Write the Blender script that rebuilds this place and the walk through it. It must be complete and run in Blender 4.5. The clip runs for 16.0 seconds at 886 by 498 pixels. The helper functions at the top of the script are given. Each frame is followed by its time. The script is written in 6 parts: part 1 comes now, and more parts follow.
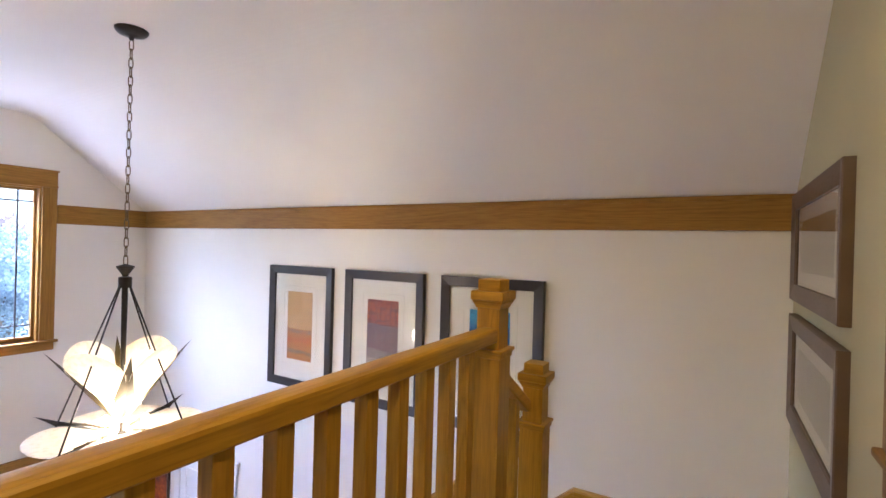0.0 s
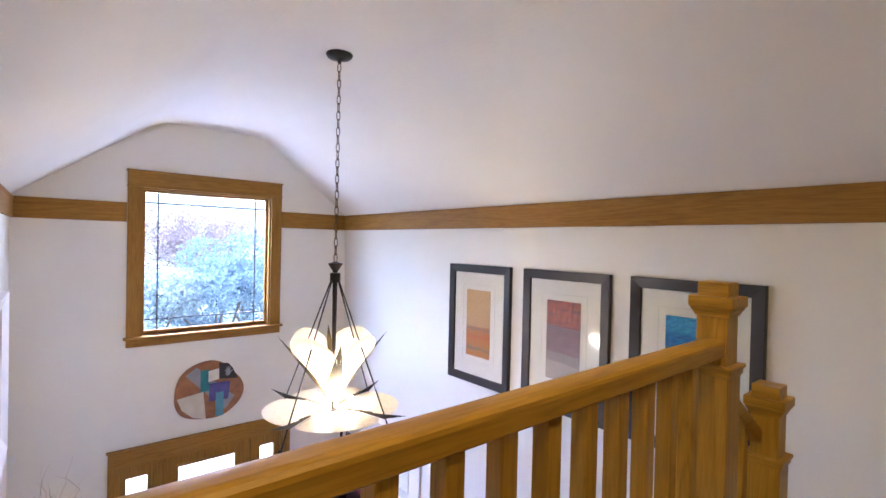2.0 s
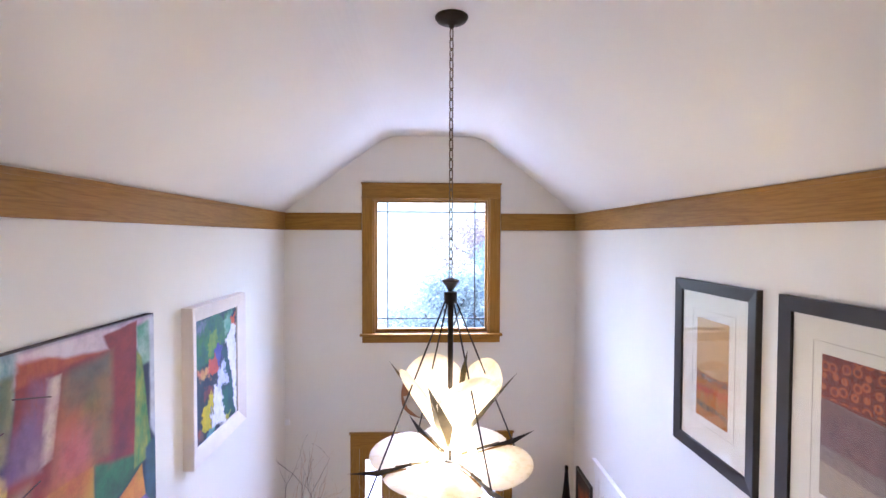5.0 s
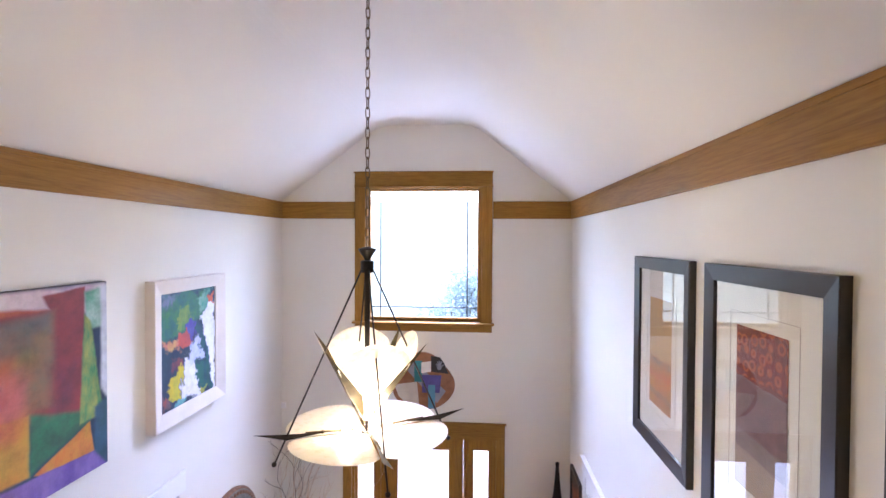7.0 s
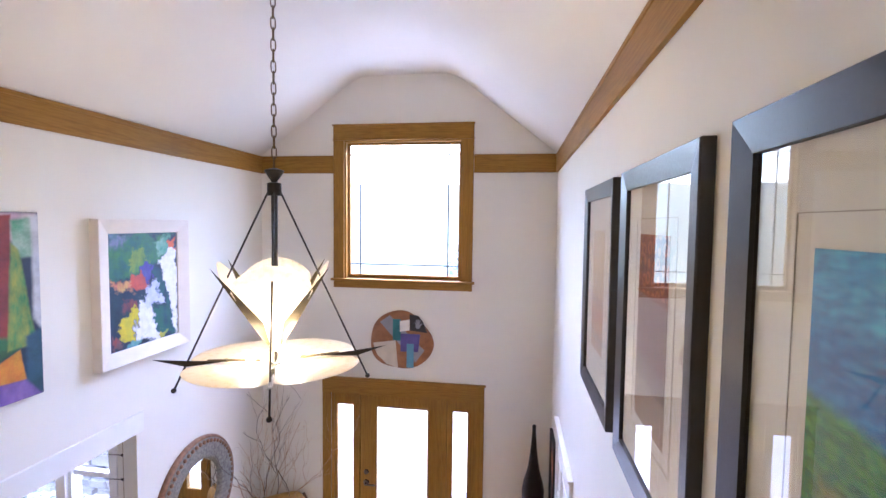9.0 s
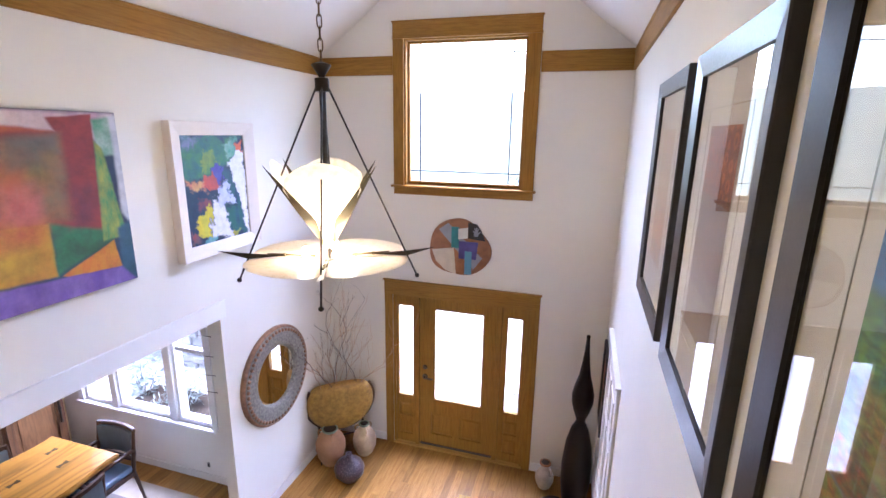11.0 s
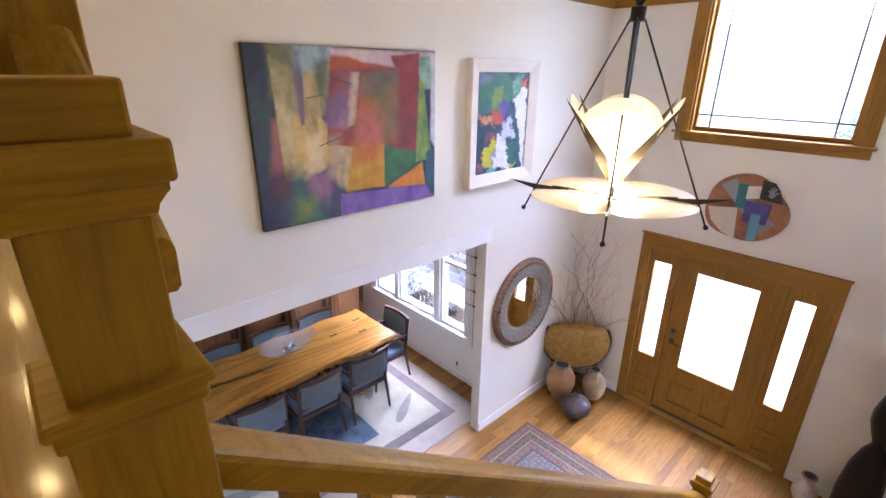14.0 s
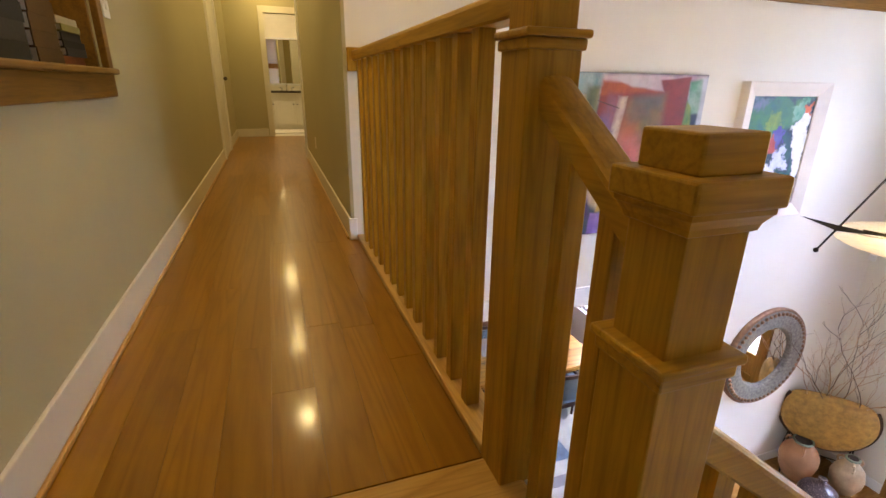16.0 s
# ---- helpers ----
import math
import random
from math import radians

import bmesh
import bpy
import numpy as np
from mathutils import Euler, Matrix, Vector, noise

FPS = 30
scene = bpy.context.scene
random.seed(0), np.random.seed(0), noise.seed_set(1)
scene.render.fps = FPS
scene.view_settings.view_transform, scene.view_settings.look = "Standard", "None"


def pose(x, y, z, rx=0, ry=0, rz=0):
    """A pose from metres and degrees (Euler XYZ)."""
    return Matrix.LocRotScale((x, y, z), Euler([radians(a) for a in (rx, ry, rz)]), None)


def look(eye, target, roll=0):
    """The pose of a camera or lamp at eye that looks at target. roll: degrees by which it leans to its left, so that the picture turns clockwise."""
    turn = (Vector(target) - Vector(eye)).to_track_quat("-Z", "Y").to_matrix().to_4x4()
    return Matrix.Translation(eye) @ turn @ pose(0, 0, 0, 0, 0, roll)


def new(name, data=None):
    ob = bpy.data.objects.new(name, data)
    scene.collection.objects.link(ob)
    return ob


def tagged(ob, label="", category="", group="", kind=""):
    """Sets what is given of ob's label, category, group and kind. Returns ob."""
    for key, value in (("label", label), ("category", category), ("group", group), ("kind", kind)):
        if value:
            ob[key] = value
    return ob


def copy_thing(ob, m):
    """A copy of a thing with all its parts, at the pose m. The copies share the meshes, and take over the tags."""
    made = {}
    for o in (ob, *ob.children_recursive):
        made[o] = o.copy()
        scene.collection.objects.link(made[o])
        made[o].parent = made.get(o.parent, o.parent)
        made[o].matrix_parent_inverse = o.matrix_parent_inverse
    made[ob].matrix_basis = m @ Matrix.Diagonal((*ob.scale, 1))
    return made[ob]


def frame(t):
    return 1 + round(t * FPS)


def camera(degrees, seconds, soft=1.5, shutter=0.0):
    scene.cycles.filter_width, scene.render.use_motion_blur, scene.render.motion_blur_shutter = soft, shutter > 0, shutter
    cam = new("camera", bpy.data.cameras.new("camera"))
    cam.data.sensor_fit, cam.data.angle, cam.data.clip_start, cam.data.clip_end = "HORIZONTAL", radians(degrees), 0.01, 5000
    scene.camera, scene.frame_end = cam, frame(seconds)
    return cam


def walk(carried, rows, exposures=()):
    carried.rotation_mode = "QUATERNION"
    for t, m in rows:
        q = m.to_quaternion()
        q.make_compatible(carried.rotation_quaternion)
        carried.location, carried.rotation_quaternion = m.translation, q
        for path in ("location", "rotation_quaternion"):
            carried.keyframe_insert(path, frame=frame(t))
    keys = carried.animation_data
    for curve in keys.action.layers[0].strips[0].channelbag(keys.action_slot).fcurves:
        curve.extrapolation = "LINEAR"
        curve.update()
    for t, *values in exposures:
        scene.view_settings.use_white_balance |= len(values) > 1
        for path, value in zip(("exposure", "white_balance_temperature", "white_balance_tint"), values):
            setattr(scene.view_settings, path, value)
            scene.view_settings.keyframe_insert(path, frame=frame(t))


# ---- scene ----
cam = camera(86.8, 16.0)
PATH = [
    (0, (-0.126, 0.594, 1.383), (-1.134, 2.321, 1.379), 1.6),
    (0.5, (-0.163, 0.591, 1.377), (-1.308, 2.231, 1.371), 1.6),
    (1, (-0.201, 0.586, 1.374), (-1.478, 2.125, 1.363), 1.5),
    (1.5, (-0.227, 0.585, 1.367), (-1.637, 2.003, 1.354), 1.4),
    (2, (-0.264, 0.585, 1.375), (-1.801, 1.865, 1.351), 1.3),
    (2.5, (-0.35, 0.681, 1.382), (-2.026, 1.772, 1.348), 1.2),
    (3, (-0.48, 0.867, 1.406), (-2.28, 1.739, 1.359), 0.7),
    (3.5, (-0.552, 1.083, 1.432), (-2.436, 1.753, 1.384), 0.4),
    (4, (-0.617, 1.357, 1.458), (-2.564, 1.811, 1.409), 0.2),
    (6.5, (-0.618, 2.432, 1.437), (-2.614, 2.257, 1.379), 0.3),
    (7, (-0.657, 2.585, 1.272), (-2.652, 2.430, 1.237), 0.3),
    (7.5, (-0.730, 2.784, 1.157), (-2.722, 2.605, 1.122), 0.3),
    (8, (-0.760, 2.964, 1.079), (-2.748, 2.752, 1.042), 0.2),
    (8.5, (-0.836, 3.093, 1.021), (-2.820, 2.843, 0.964), 0.4),
    (11, (-0.965, 3.251, 0.92), (-2.824, 2.692, 0.44), 0.9),
    (11.5, (-0.959, 3.238, 0.912), (-2.767, 2.535, 0.423), 0.8),
    (12, (-0.943, 3.209, 0.909), (-2.678, 2.355, 0.398), 0.7),
    (12.5, (-0.910, 3.198, 0.903), (-2.556, 2.187, 0.345), 0.75),
    (13, (-0.867, 3.198, 0.892), (-2.394, 2.056, 0.29), 0.6),
    (13.5, (-0.827, 3.162, 0.890), (-2.237, 1.906, 0.232), 0.7),
    (14, (-0.781, 3.131, 0.886), (-2.065, 1.777, 0.173), 0.8),
    (14.5, (-0.692, 3.144, 0.883), (-1.837, 1.686, 0.132), 0.8),
    (15, (-0.589, 3.103, 0.894), (-1.589, 1.553, 0.124), 1.1),
    (15.5, (-0.47, 3.069, 0.9), (-1.303, 1.408, 0.16), 1.0),
    (16, (-0.373, 3.048, 0.918), (-1.007, 1.269, 0.26), 0.8),
]
walk(cam, [(t, look(eye, target, roll)) for t, eye, target, roll in PATH],
     [(0.0, 4.5, 5750, 24), (1.5, 4.46, 5520, 24), (4.0, 4.42, 5560, 25), (6.5, 4.4, 5720, 25), (8.5, 4.42, 5720, 25), (12.0, 4.43, 5980, 25), (13.5, 4.34, 6220, 25), (15.0, 4.36, 6200, 22), (16.0, 4.54, 6500, 21)])

# ---- plan ----
XW, XE, YN, YS = -5.955, 0.225, 3.611, 0.285     # foyer and landing: door wall, hall wall, print wall, painting wall
ZF, ZH, ZC = -3.03, 0.02, 2.585                  # foyer floor, hall floor, flat ceiling
T0, T1 = 1.522, 1.715                             # wooden band
VY0, VY1 = 1.437, 2.504                           # flat part of the vault
HW = -0.765                                       # hall wall towards the foyer
RISE, RUN = 0.1794, 0.225
ZL = ZH - 2 * RISE                                # landing
DX = -4.63                                        # dining room window wall
DY = -2.80                                        # dining room back wall

# ---- light ----
world = bpy.data.worlds.new("world")
scene.world = world
world.use_nodes = True
wn = world.node_tree.nodes
sky = wn.new("ShaderNodeTexSky")
sky.sky_type = "NISHITA"
sky.sun_disc = False
sky.sun_elevation, sky.sun_rotation = radians(75), radians(-90)
wn["Background"].inputs[1].default_value = 0.15
world.node_tree.links.new(sky.outputs[0], wn["Background"].inputs[0])


def lamp(name, kind, m, energy, color, size=None, size_y=None):
    d = bpy.data.lights.new(name, kind)
    d.energy, d.color = energy, color
    if kind == "AREA":
        d.shape, d.size, d.size_y = "RECTANGLE", size, size_y
    elif kind == "SUN":
        d.angle = radians(3)
    else:
        d.shadow_soft_size = size
    ob = new(name, d)
    ob.matrix_world = m
    return ob


DAY = (0.66, 0.73, 1.0)
WARM = (1.0, 0.75, 0.25)
lamp("sun", "SUN", look((0, 0, 0), (0.279, -0.03, -0.96)), 0.3, (1, 0.98, 0.97))
lamp("window_sky", "AREA", look((XW - 0.95, 1.94, 2.75), (XW + 0.9, 1.94, 0.9)), 27, DAY, 2.2, 1.4)
lamp("window_ground_light", "AREA", look((XW - 1.5, 1.94, -1.0), (XW + 1.2, 1.94, 1.4)), 0.9, DAY, 2.6, 1.6)
lamp("door_sky", "AREA", look((XW - 0.75, 1.95, -0.45), (XW + 0.9, 1.95, -2.2)), 13, DAY, 2.2, 1.0)
lamp("dining_sky", "AREA", look((DX - 0.75, -1.45, -0.3), (DX + 0.9, -1.45, -2.0)), 27, DAY, 2.4, 1.2)

# ---- materials ----


def nodes_of(m):
    m.use_nodes = True
    nt = m.node_tree
    return nt, nt.nodes, nt.links, nt.nodes["Principled BSDF"]


def noise_node(nt, scale, detail=4.0, stretch=(1, 1, 1), coord="Object", rough=0.55):
    tc = nt.nodes.new("ShaderNodeTexCoord")
    mp = nt.nodes.new("ShaderNodeMapping")
    mp.inputs["Scale"].default_value = stretch
    nz = nt.nodes.new("ShaderNodeTexNoise")
    nz.inputs["Scale"].default_value, nz.inputs["Detail"].default_value = scale, detail
    nz.inputs["Roughness"].default_value = rough
    nt.links.new(tc.outputs[coord], mp.inputs[0])
    nt.links.new(mp.outputs[0], nz.inputs["Vector"])
    return nz


def ramp_node(nt, src, stops):
    r = nt.nodes.new("ShaderNodeValToRGB")
    els = r.color_ramp.elements
    while len(els) < len(stops):
        els.new(0.5)
    for e, (p, c) in zip(els, stops):
        e.position, e.color = p, (*c, 1)
    nt.links.new(src, r.inputs[0])
    return r


def mix_node(nt, fac, a, b, mode="MIX"):
    n = nt.nodes.new("ShaderNodeMix")
    n.data_type, n.blend_type = "RGBA", mode
    for sock, v in ((n.inputs[0], fac), (n.inputs[6], a), (n.inputs[7], b)):
        if hasattr(v, "is_output"):
            nt.links.new(v, sock)
        elif isinstance(v, (int, float)):
            sock.default_value = v
        else:
            sock.default_value = (*v, 1)
    return n.outputs[2]


def bump_node(nt, bsdf, height, strength=0.2, distance=0.002):
    b = nt.nodes.new("ShaderNodeBump")
    b.inputs["Strength"].default_value, b.inputs["Distance"].default_value = strength, distance
    nt.links.new(height, b.inputs["Height"])
    nt.links.new(b.outputs[0], bsdf.inputs["Normal"])


def plain(name, base, rough=0.5, metal=0.0, vary=0.12, scale=9.0, fine=120.0, bump=0.1, coat=0.0):
    """Paint, clay, metal or cloth: base colour with broad blotches and a fine relief."""
    m = bpy.data.materials.new(name)
    nt, nd, lk, b = nodes_of(m)
    big = noise_node(nt, scale, 5)
    small = noise_node(nt, fine, 3)
    lo = tuple(c * (1 - vary) for c in base)
    hi = tuple(min(1, c * (1 + vary * 0.6)) for c in base)
    col = ramp_node(nt, big.outputs[0], [(0.3, lo), (0.7, hi)])
    lk.new(col.outputs[0], b.inputs["Base Color"])
    rr = nt.nodes.new("ShaderNodeMapRange")
    rr.inputs[3].default_value, rr.inputs[4].default_value = max(0.02, rough - 0.08), min(1, rough + 0.08)
    lk.new(small.outputs[0], rr.inputs[0])
    lk.new(rr.outputs[0], b.inputs["Roughness"])
    b.inputs["Metallic"].default_value = metal
    b.inputs["Coat Weight"].default_value = coat
    if bump:
        bump_node(nt, b, small.outputs[0], bump, 0.001)
    return m


def wood(name, dark, mid, light, axis="x", rough=0.35, scale=1.0, coat=0.0, per_piece=0.0, pores=0.45, along=0.06):
    """Timber with long grain along an axis, cathedral rings and pores; per_piece varies each board."""
    m = bpy.data.materials.new(name)
    nt, nd, lk, b = nodes_of(m)
    st = {"x": (along, 1, 1), "y": (1, along, 1), "z": (1, 1, along)}[axis]
    st = tuple(s * scale for s in st)
    tc = nd.new("ShaderNodeTexCoord")
    oi = nd.new("ShaderNodeObjectInfo")
    off = nd.new("ShaderNodeVectorMath")
    off.operation = "SCALE"
    off.inputs[0].default_value = (7.3, 11.1, 5.7)
    lk.new(oi.outputs["Random"], off.inputs["Scale"])
    add = nd.new("ShaderNodeVectorMath")
    lk.new(tc.outputs["Object"], add.inputs[0])
    lk.new(off.outputs[0], add.inputs[1])
    mp = nd.new("ShaderNodeMapping")
    mp.inputs["Scale"].default_value = st
    lk.new(add.outputs[0], mp.inputs[0])
    ring = nd.new("ShaderNodeTexNoise")
    ring.inputs["Scale"].default_value, ring.inputs["Detail"].default_value = 9, 2
    ring.inputs["Distortion"].default_value = 0.6
    lk.new(mp.outputs[0], ring.inputs["Vector"])
    wav = nd.new("ShaderNodeMath")
    wav.operation = "MULTIPLY"
    wav.inputs[1].default_value = 9.0
    lk.new(ring.outputs[0], wav.inputs[0])
    fr = nd.new("ShaderNodeMath")
    fr.operation = "PINGPONG"
    fr.inputs[1].default_value = 0.5
    lk.new(wav.outputs[0], fr.inputs[0])
    pore = nd.new("ShaderNodeTexNoise")
    pore.inputs["Scale"].default_value, pore.inputs["Detail"].default_value = 160, 4
    lk.new(mp.outputs[0], pore.inputs["Vector"])
    grain = ramp_node(nt, fr.outputs[0], [(0.0, dark), (0.18, mid), (0.5, light)])
    p2 = ramp_node(nt, pore.outputs[0], [(0.38, tuple(c * 0.72 for c in mid)), (0.6, light)])
    col = mix_node(nt, pores, grain.outputs[0], p2.outputs[0])
    broad = noise_node(nt, 1.7, 3)
    col = mix_node(nt, 0.2, col, mix_node(nt, broad.outputs[0], mid, light))
    if per_piece:
        hsv = nd.new("ShaderNodeHueSaturation")
        mr = nd.new("ShaderNodeMapRange")
        mr.inputs[3].default_value, mr.inputs[4].default_value = 1 - per_piece, 1 + per_piece
        lk.new(oi.outputs["Random"], mr.inputs[0])
        lk.new(mr.outputs[0], hsv.inputs["Value"])
        lk.new(col, hsv.inputs["Color"])
        col = hsv.outputs[0]
    lk.new(col, b.inputs["Base Color"])
    b.inputs["Roughness"].default_value = rough
    b.inputs["Coat Weight"].default_value = coat
    b.inputs["Coat Roughness"].default_value = 0.09
    bump_node(nt, b, pore.outputs[0], 0.12, 0.0006)
    return m


OAK = ((0.27, 0.128, 0.007), (0.41, 0.211, 0.011), (0.49, 0.266, 0.018))
TRIMW = ((0.21, 0.097, 0.012), (0.295, 0.143, 0.021), (0.355, 0.178, 0.030))
FLOORW = ((0.22, 0.092, 0.016), (0.33, 0.155, 0.032), (0.41, 0.21, 0.052))
oak_x, oak_y, oak_z = (wood("oak_" + a, *OAK, axis=a, rough=0.42, coat=0.12) for a in "xyz")
trim_x, trim_y, trim_z = (wood("trim_wood_" + a, *TRIMW, axis=a, rough=0.55, coat=0.0) for a in "xyz")
for m in (oak_x, oak_y, oak_z, trim_x, trim_y, trim_z):
    ob = m.node_tree.nodes["Principled BSDF"]
    ob.inputs["Specular IOR Level"].default_value, ob.inputs["Coat Weight"].default_value = 0.25, 0.05
oak_pale = wood("oak_pale", (0.34, 0.16, 0.025), (0.53, 0.29, 0.060), (0.60, 0.35, 0.085), axis="x", rough=0.3, coat=0.3)
oak_pale_y = wood("oak_pale_y", (0.34, 0.16, 0.025), (0.53, 0.29, 0.060), (0.60, 0.35, 0.085), axis="y", rough=0.3, coat=0.3)
floor_wood_x = wood("floor_boards_x", *FLOORW, axis="x", rough=0.48, coat=0.10, per_piece=0.26)
floor_wood_y = wood("floor_boards_y", (0.235, 0.099, 0.003), (0.285, 0.124, 0.004), (0.335, 0.150, 0.006), axis="y", rough=0.32, coat=0.5, per_piece=0.09, pores=0.18, scale=0.8)
ff = floor_wood_x.node_tree.nodes["Principled BSDF"]
ff.inputs["Specular IOR Level"].default_value, ff.inputs["Coat Weight"].default_value = 0.22, 0.03
hf = floor_wood_y.node_tree.nodes["Principled BSDF"]
hf.inputs["Specular IOR Level"].default_value, hf.inputs["Coat Weight"].default_value, hf.inputs["Coat Roughness"].default_value = 0.25, 0.4, 0.12
wall_paint = plain("wall_paint", (0.80, 0.765, 0.69), 0.75, vary=0.03, scale=1.2, fine=260, bump=0.12)
ceiling_paint = plain("ceiling_paint", (0.80, 0.775, 0.73), 0.8, vary=0.03, scale=1.0, fine=220, bump=0.12)
hall_paint = plain("hall_paint", (0.47, 0.425, 0.25), 0.7, vary=0.04, scale=1.2, fine=260, bump=0.12)
white_paint = plain("white_gloss_paint", (0.82, 0.81, 0.79), 0.4, vary=0.03, scale=3, fine=150, bump=0.05)
dark_gap = plain("dark_gap", (0.03, 0.018, 0.01), 0.8)

# ---- builders ----


def box(bm, x0, x1, y0, y1, z0, z1, bevel=0.0, m=None):
    r = bmesh.ops.create_cube(bm, size=1.0)
    vs = r["verts"]
    for v in vs:
        v.co = Vector((x0 + (v.co.x + 0.5) * (x1 - x0), y0 + (v.co.y + 0.5) * (y1 - y0), z0 + (v.co.z + 0.5) * (z1 - z0)))
    if m is not None:
        bmesh.ops.transform(bm, matrix=m, verts=vs)
    if bevel:
        es = list({e for v in vs for e in v.link_edges})
        bmesh.ops.bevel(bm, geom=es, offset=bevel, segments=2, affect="EDGES", profile=0.5)
    return bm


def prism(bm, pts, axis, a, b):
    """A polygon of 2D points pulled along an axis from a to b (axis x: points are y, z; y: x, z; z: x, y)."""
    def at(p, t):
        return {"x": (t, p[0], p[1]), "y": (p[0], t, p[1]), "z": (p[0], p[1], t)}[axis]
    lo = [bm.verts.new(at(p, a)) for p in pts]
    hi = [bm.verts.new(at(p, b)) for p in pts]
    n = len(pts)
    fs = [bm.faces.new(lo), bm.faces.new(hi[::-1])]
    fs += [bm.faces.new((lo[i], hi[i], hi[(i + 1) % n], lo[(i + 1) % n])) for i in range(n)]
    bmesh.ops.recalc_face_normals(bm, faces=fs)
    return bm


def rod(bm, p0, p1, r0, r1=None, n=10):
    p0, p1 = Vector(p0), Vector(p1)
    d = p1 - p0
    q = d.to_track_quat("Z", "Y").to_matrix().to_4x4()
    bmesh.ops.create_cone(bm, cap_ends=True, segments=n, radius1=r0, radius2=r0 if r1 is None else r1, depth=d.length,
                          matrix=Matrix.Translation((p0 + p1) / 2) @ q)
    return bm


def ball(bm, c, r, sx=1, sy=1, sz=1, n=14):
    bmesh.ops.create_uvsphere(bm, u_segments=n, v_segments=max(6, n // 2 + 2), radius=r,
                              matrix=Matrix.Translation(c) @ Matrix.Diagonal((sx, sy, sz, 1)))
    return bm


def lathe(bm, profile, n=28, c=(0, 0, 0), squash=1.0):
    """profile: (radius, height) from bottom to top."""
    rings = []
    for r, z in profile:
        rings.append([bm.verts.new((c[0] + r * math.cos(2 * math.pi * i / n), c[1] + squash * r * math.sin(2 * math.pi * i / n), c[2] + z)) for i in range(n)])
    fs = []
    for a, b in zip(rings, rings[1:]):
        fs += [bm.faces.new((a[i], a[(i + 1) % n], b[(i + 1) % n], b[i])) for i in range(n)]
    fs.append(bm.faces.new(rings[0][::-1]))
    fs.append(bm.faces.new(rings[-1]))
    return bm


def mesh_of(name, bm, material, smooth=False):
    me = bpy.data.meshes.new(name)
    bm.to_mesh(me)
    bm.free()
    me.materials.append(material)
    if smooth:
        me.polygons.foreach_set("use_smooth", [True] * len(me.polygons))
    return me


def part(name, bm, material, parent, label="", smooth=False):
    ob = new(name, mesh_of(name, bm, material, smooth))
    ob.parent = parent
    if label:
        tagged(ob, label)
    return ob


def thing(name, m, label, category, group="", kind=""):
    ob = new(name)
    ob.empty_display_size = 0.1
    ob.matrix_world = m if isinstance(m, Matrix) else Matrix.Translation(m)
    return tagged(ob, label, category, group, kind)


def solid(name, bm, material, label, category, kind="structure", smooth=False):
    return tagged(new(name, mesh_of(name, bm, material, smooth)), label, category, kind=kind)


def B(*a, **k):
    return box(bmesh.new(), *a, **k)


def boxes(*rows, bevel=0.0):
    bm = bmesh.new()
    for r in rows:
        box(bm, *r, bevel=bevel)
    return bm


# ---- structure ----
WT = 0.16
# window and door places in the door wall
WY0, WY1, WZ0, WZ1 = 1.28, 2.61, 0.345, 1.885      # window opening
GY0, GY1, GZ1 = 1.125, 2.785, -0.972               # door unit opening
bm = boxes((XW - WT, XW, YS - 0.12, GY0, ZF - 0.2, WZ0), (XW - WT, XW, GY1, YN + WT, ZF - 0.2, WZ0), (XW - WT, XW, GY0, GY1, GZ1, WZ0),
           (XW - WT, XW, YS - 0.12, WY0, WZ0, WZ1), (XW - WT, XW, WY1, YN + WT, WZ0, WZ1), (XW - WT, XW, YS - 0.12, YN + WT, WZ1, ZC + 0.2))
solid("wall_west", bm, wall_paint, "cream white painted wall with the front door and a high window", "wall")
solid("wall_north", B(XW, XE + WT, YN, YN + WT, ZF - 0.2, ZC + 0.1), wall_paint, "cream white painted wall beside the stairs", "wall")
OX0, OX1, OZ1 = -4.075, -1.19, -0.69               # dining room opening
bm = boxes((XW, OX0, YS - 0.12, YS, ZF - 0.2, T1 + 0.3), (OX0, OX1, YS - 0.12, YS, OZ1, T1 + 0.3), (OX1, HW - 0.02, YS - 0.12, YS, ZF - 0.2, T1 + 0.3),
           (HW - 0.14, HW - 0.02, YS - 0.12, YS, T1 + 0.3, ZC))
solid("wall_south", bm, wall_paint, "cream white painted wall with a wide opening to the dining room", "wall")
bm = bmesh.new()
NY0, NY1, NZ0, NZ1 = 0.79, 1.93, 0.965, 1.95          # book niche
boxes_e = ((XE, XE + WT, -6.1, NY0, ZL - 0.3, ZC), (XE, XE + WT, NY1, YN, ZL - 0.3, ZC), (XE, XE + WT, NY0, NY1, ZL - 0.3, NZ0), (XE, XE + WT, NY0, NY1, NZ1, ZC))
for r in boxes_e:
    box(bm, *r)
solid("wall_east", bm, hall_paint, "warm grey painted hallway wall with a recessed book niche", "wall")
HY, HX = -3.25, -1.10                             # cased corner, wall of the wider far end
bm = boxes((HW - 0.12, HW, HY, YS - 0.001, ZH - 0.1, ZC), (HX - 0.12, HX, -6.1, HY + 0.12, ZH - 0.1, ZC), (HX, HW - 0.12, HY, HY + 0.12, ZH - 0.1, ZC))
solid("wall_hall", bm, hall_paint, "warm grey painted hallway wall", "wall")
BX0, BX1, BZ1 = -0.95, -0.40, 2.03                 # bathroom door opening
bm = boxes((-1.9, BX0, -6.22, -6.1, ZH - 0.1, ZC), (BX1, 0.6, -6.22, -6.1, ZH - 0.1, ZC), (BX0, BX1, -6.22, -6.1, BZ1, ZC))
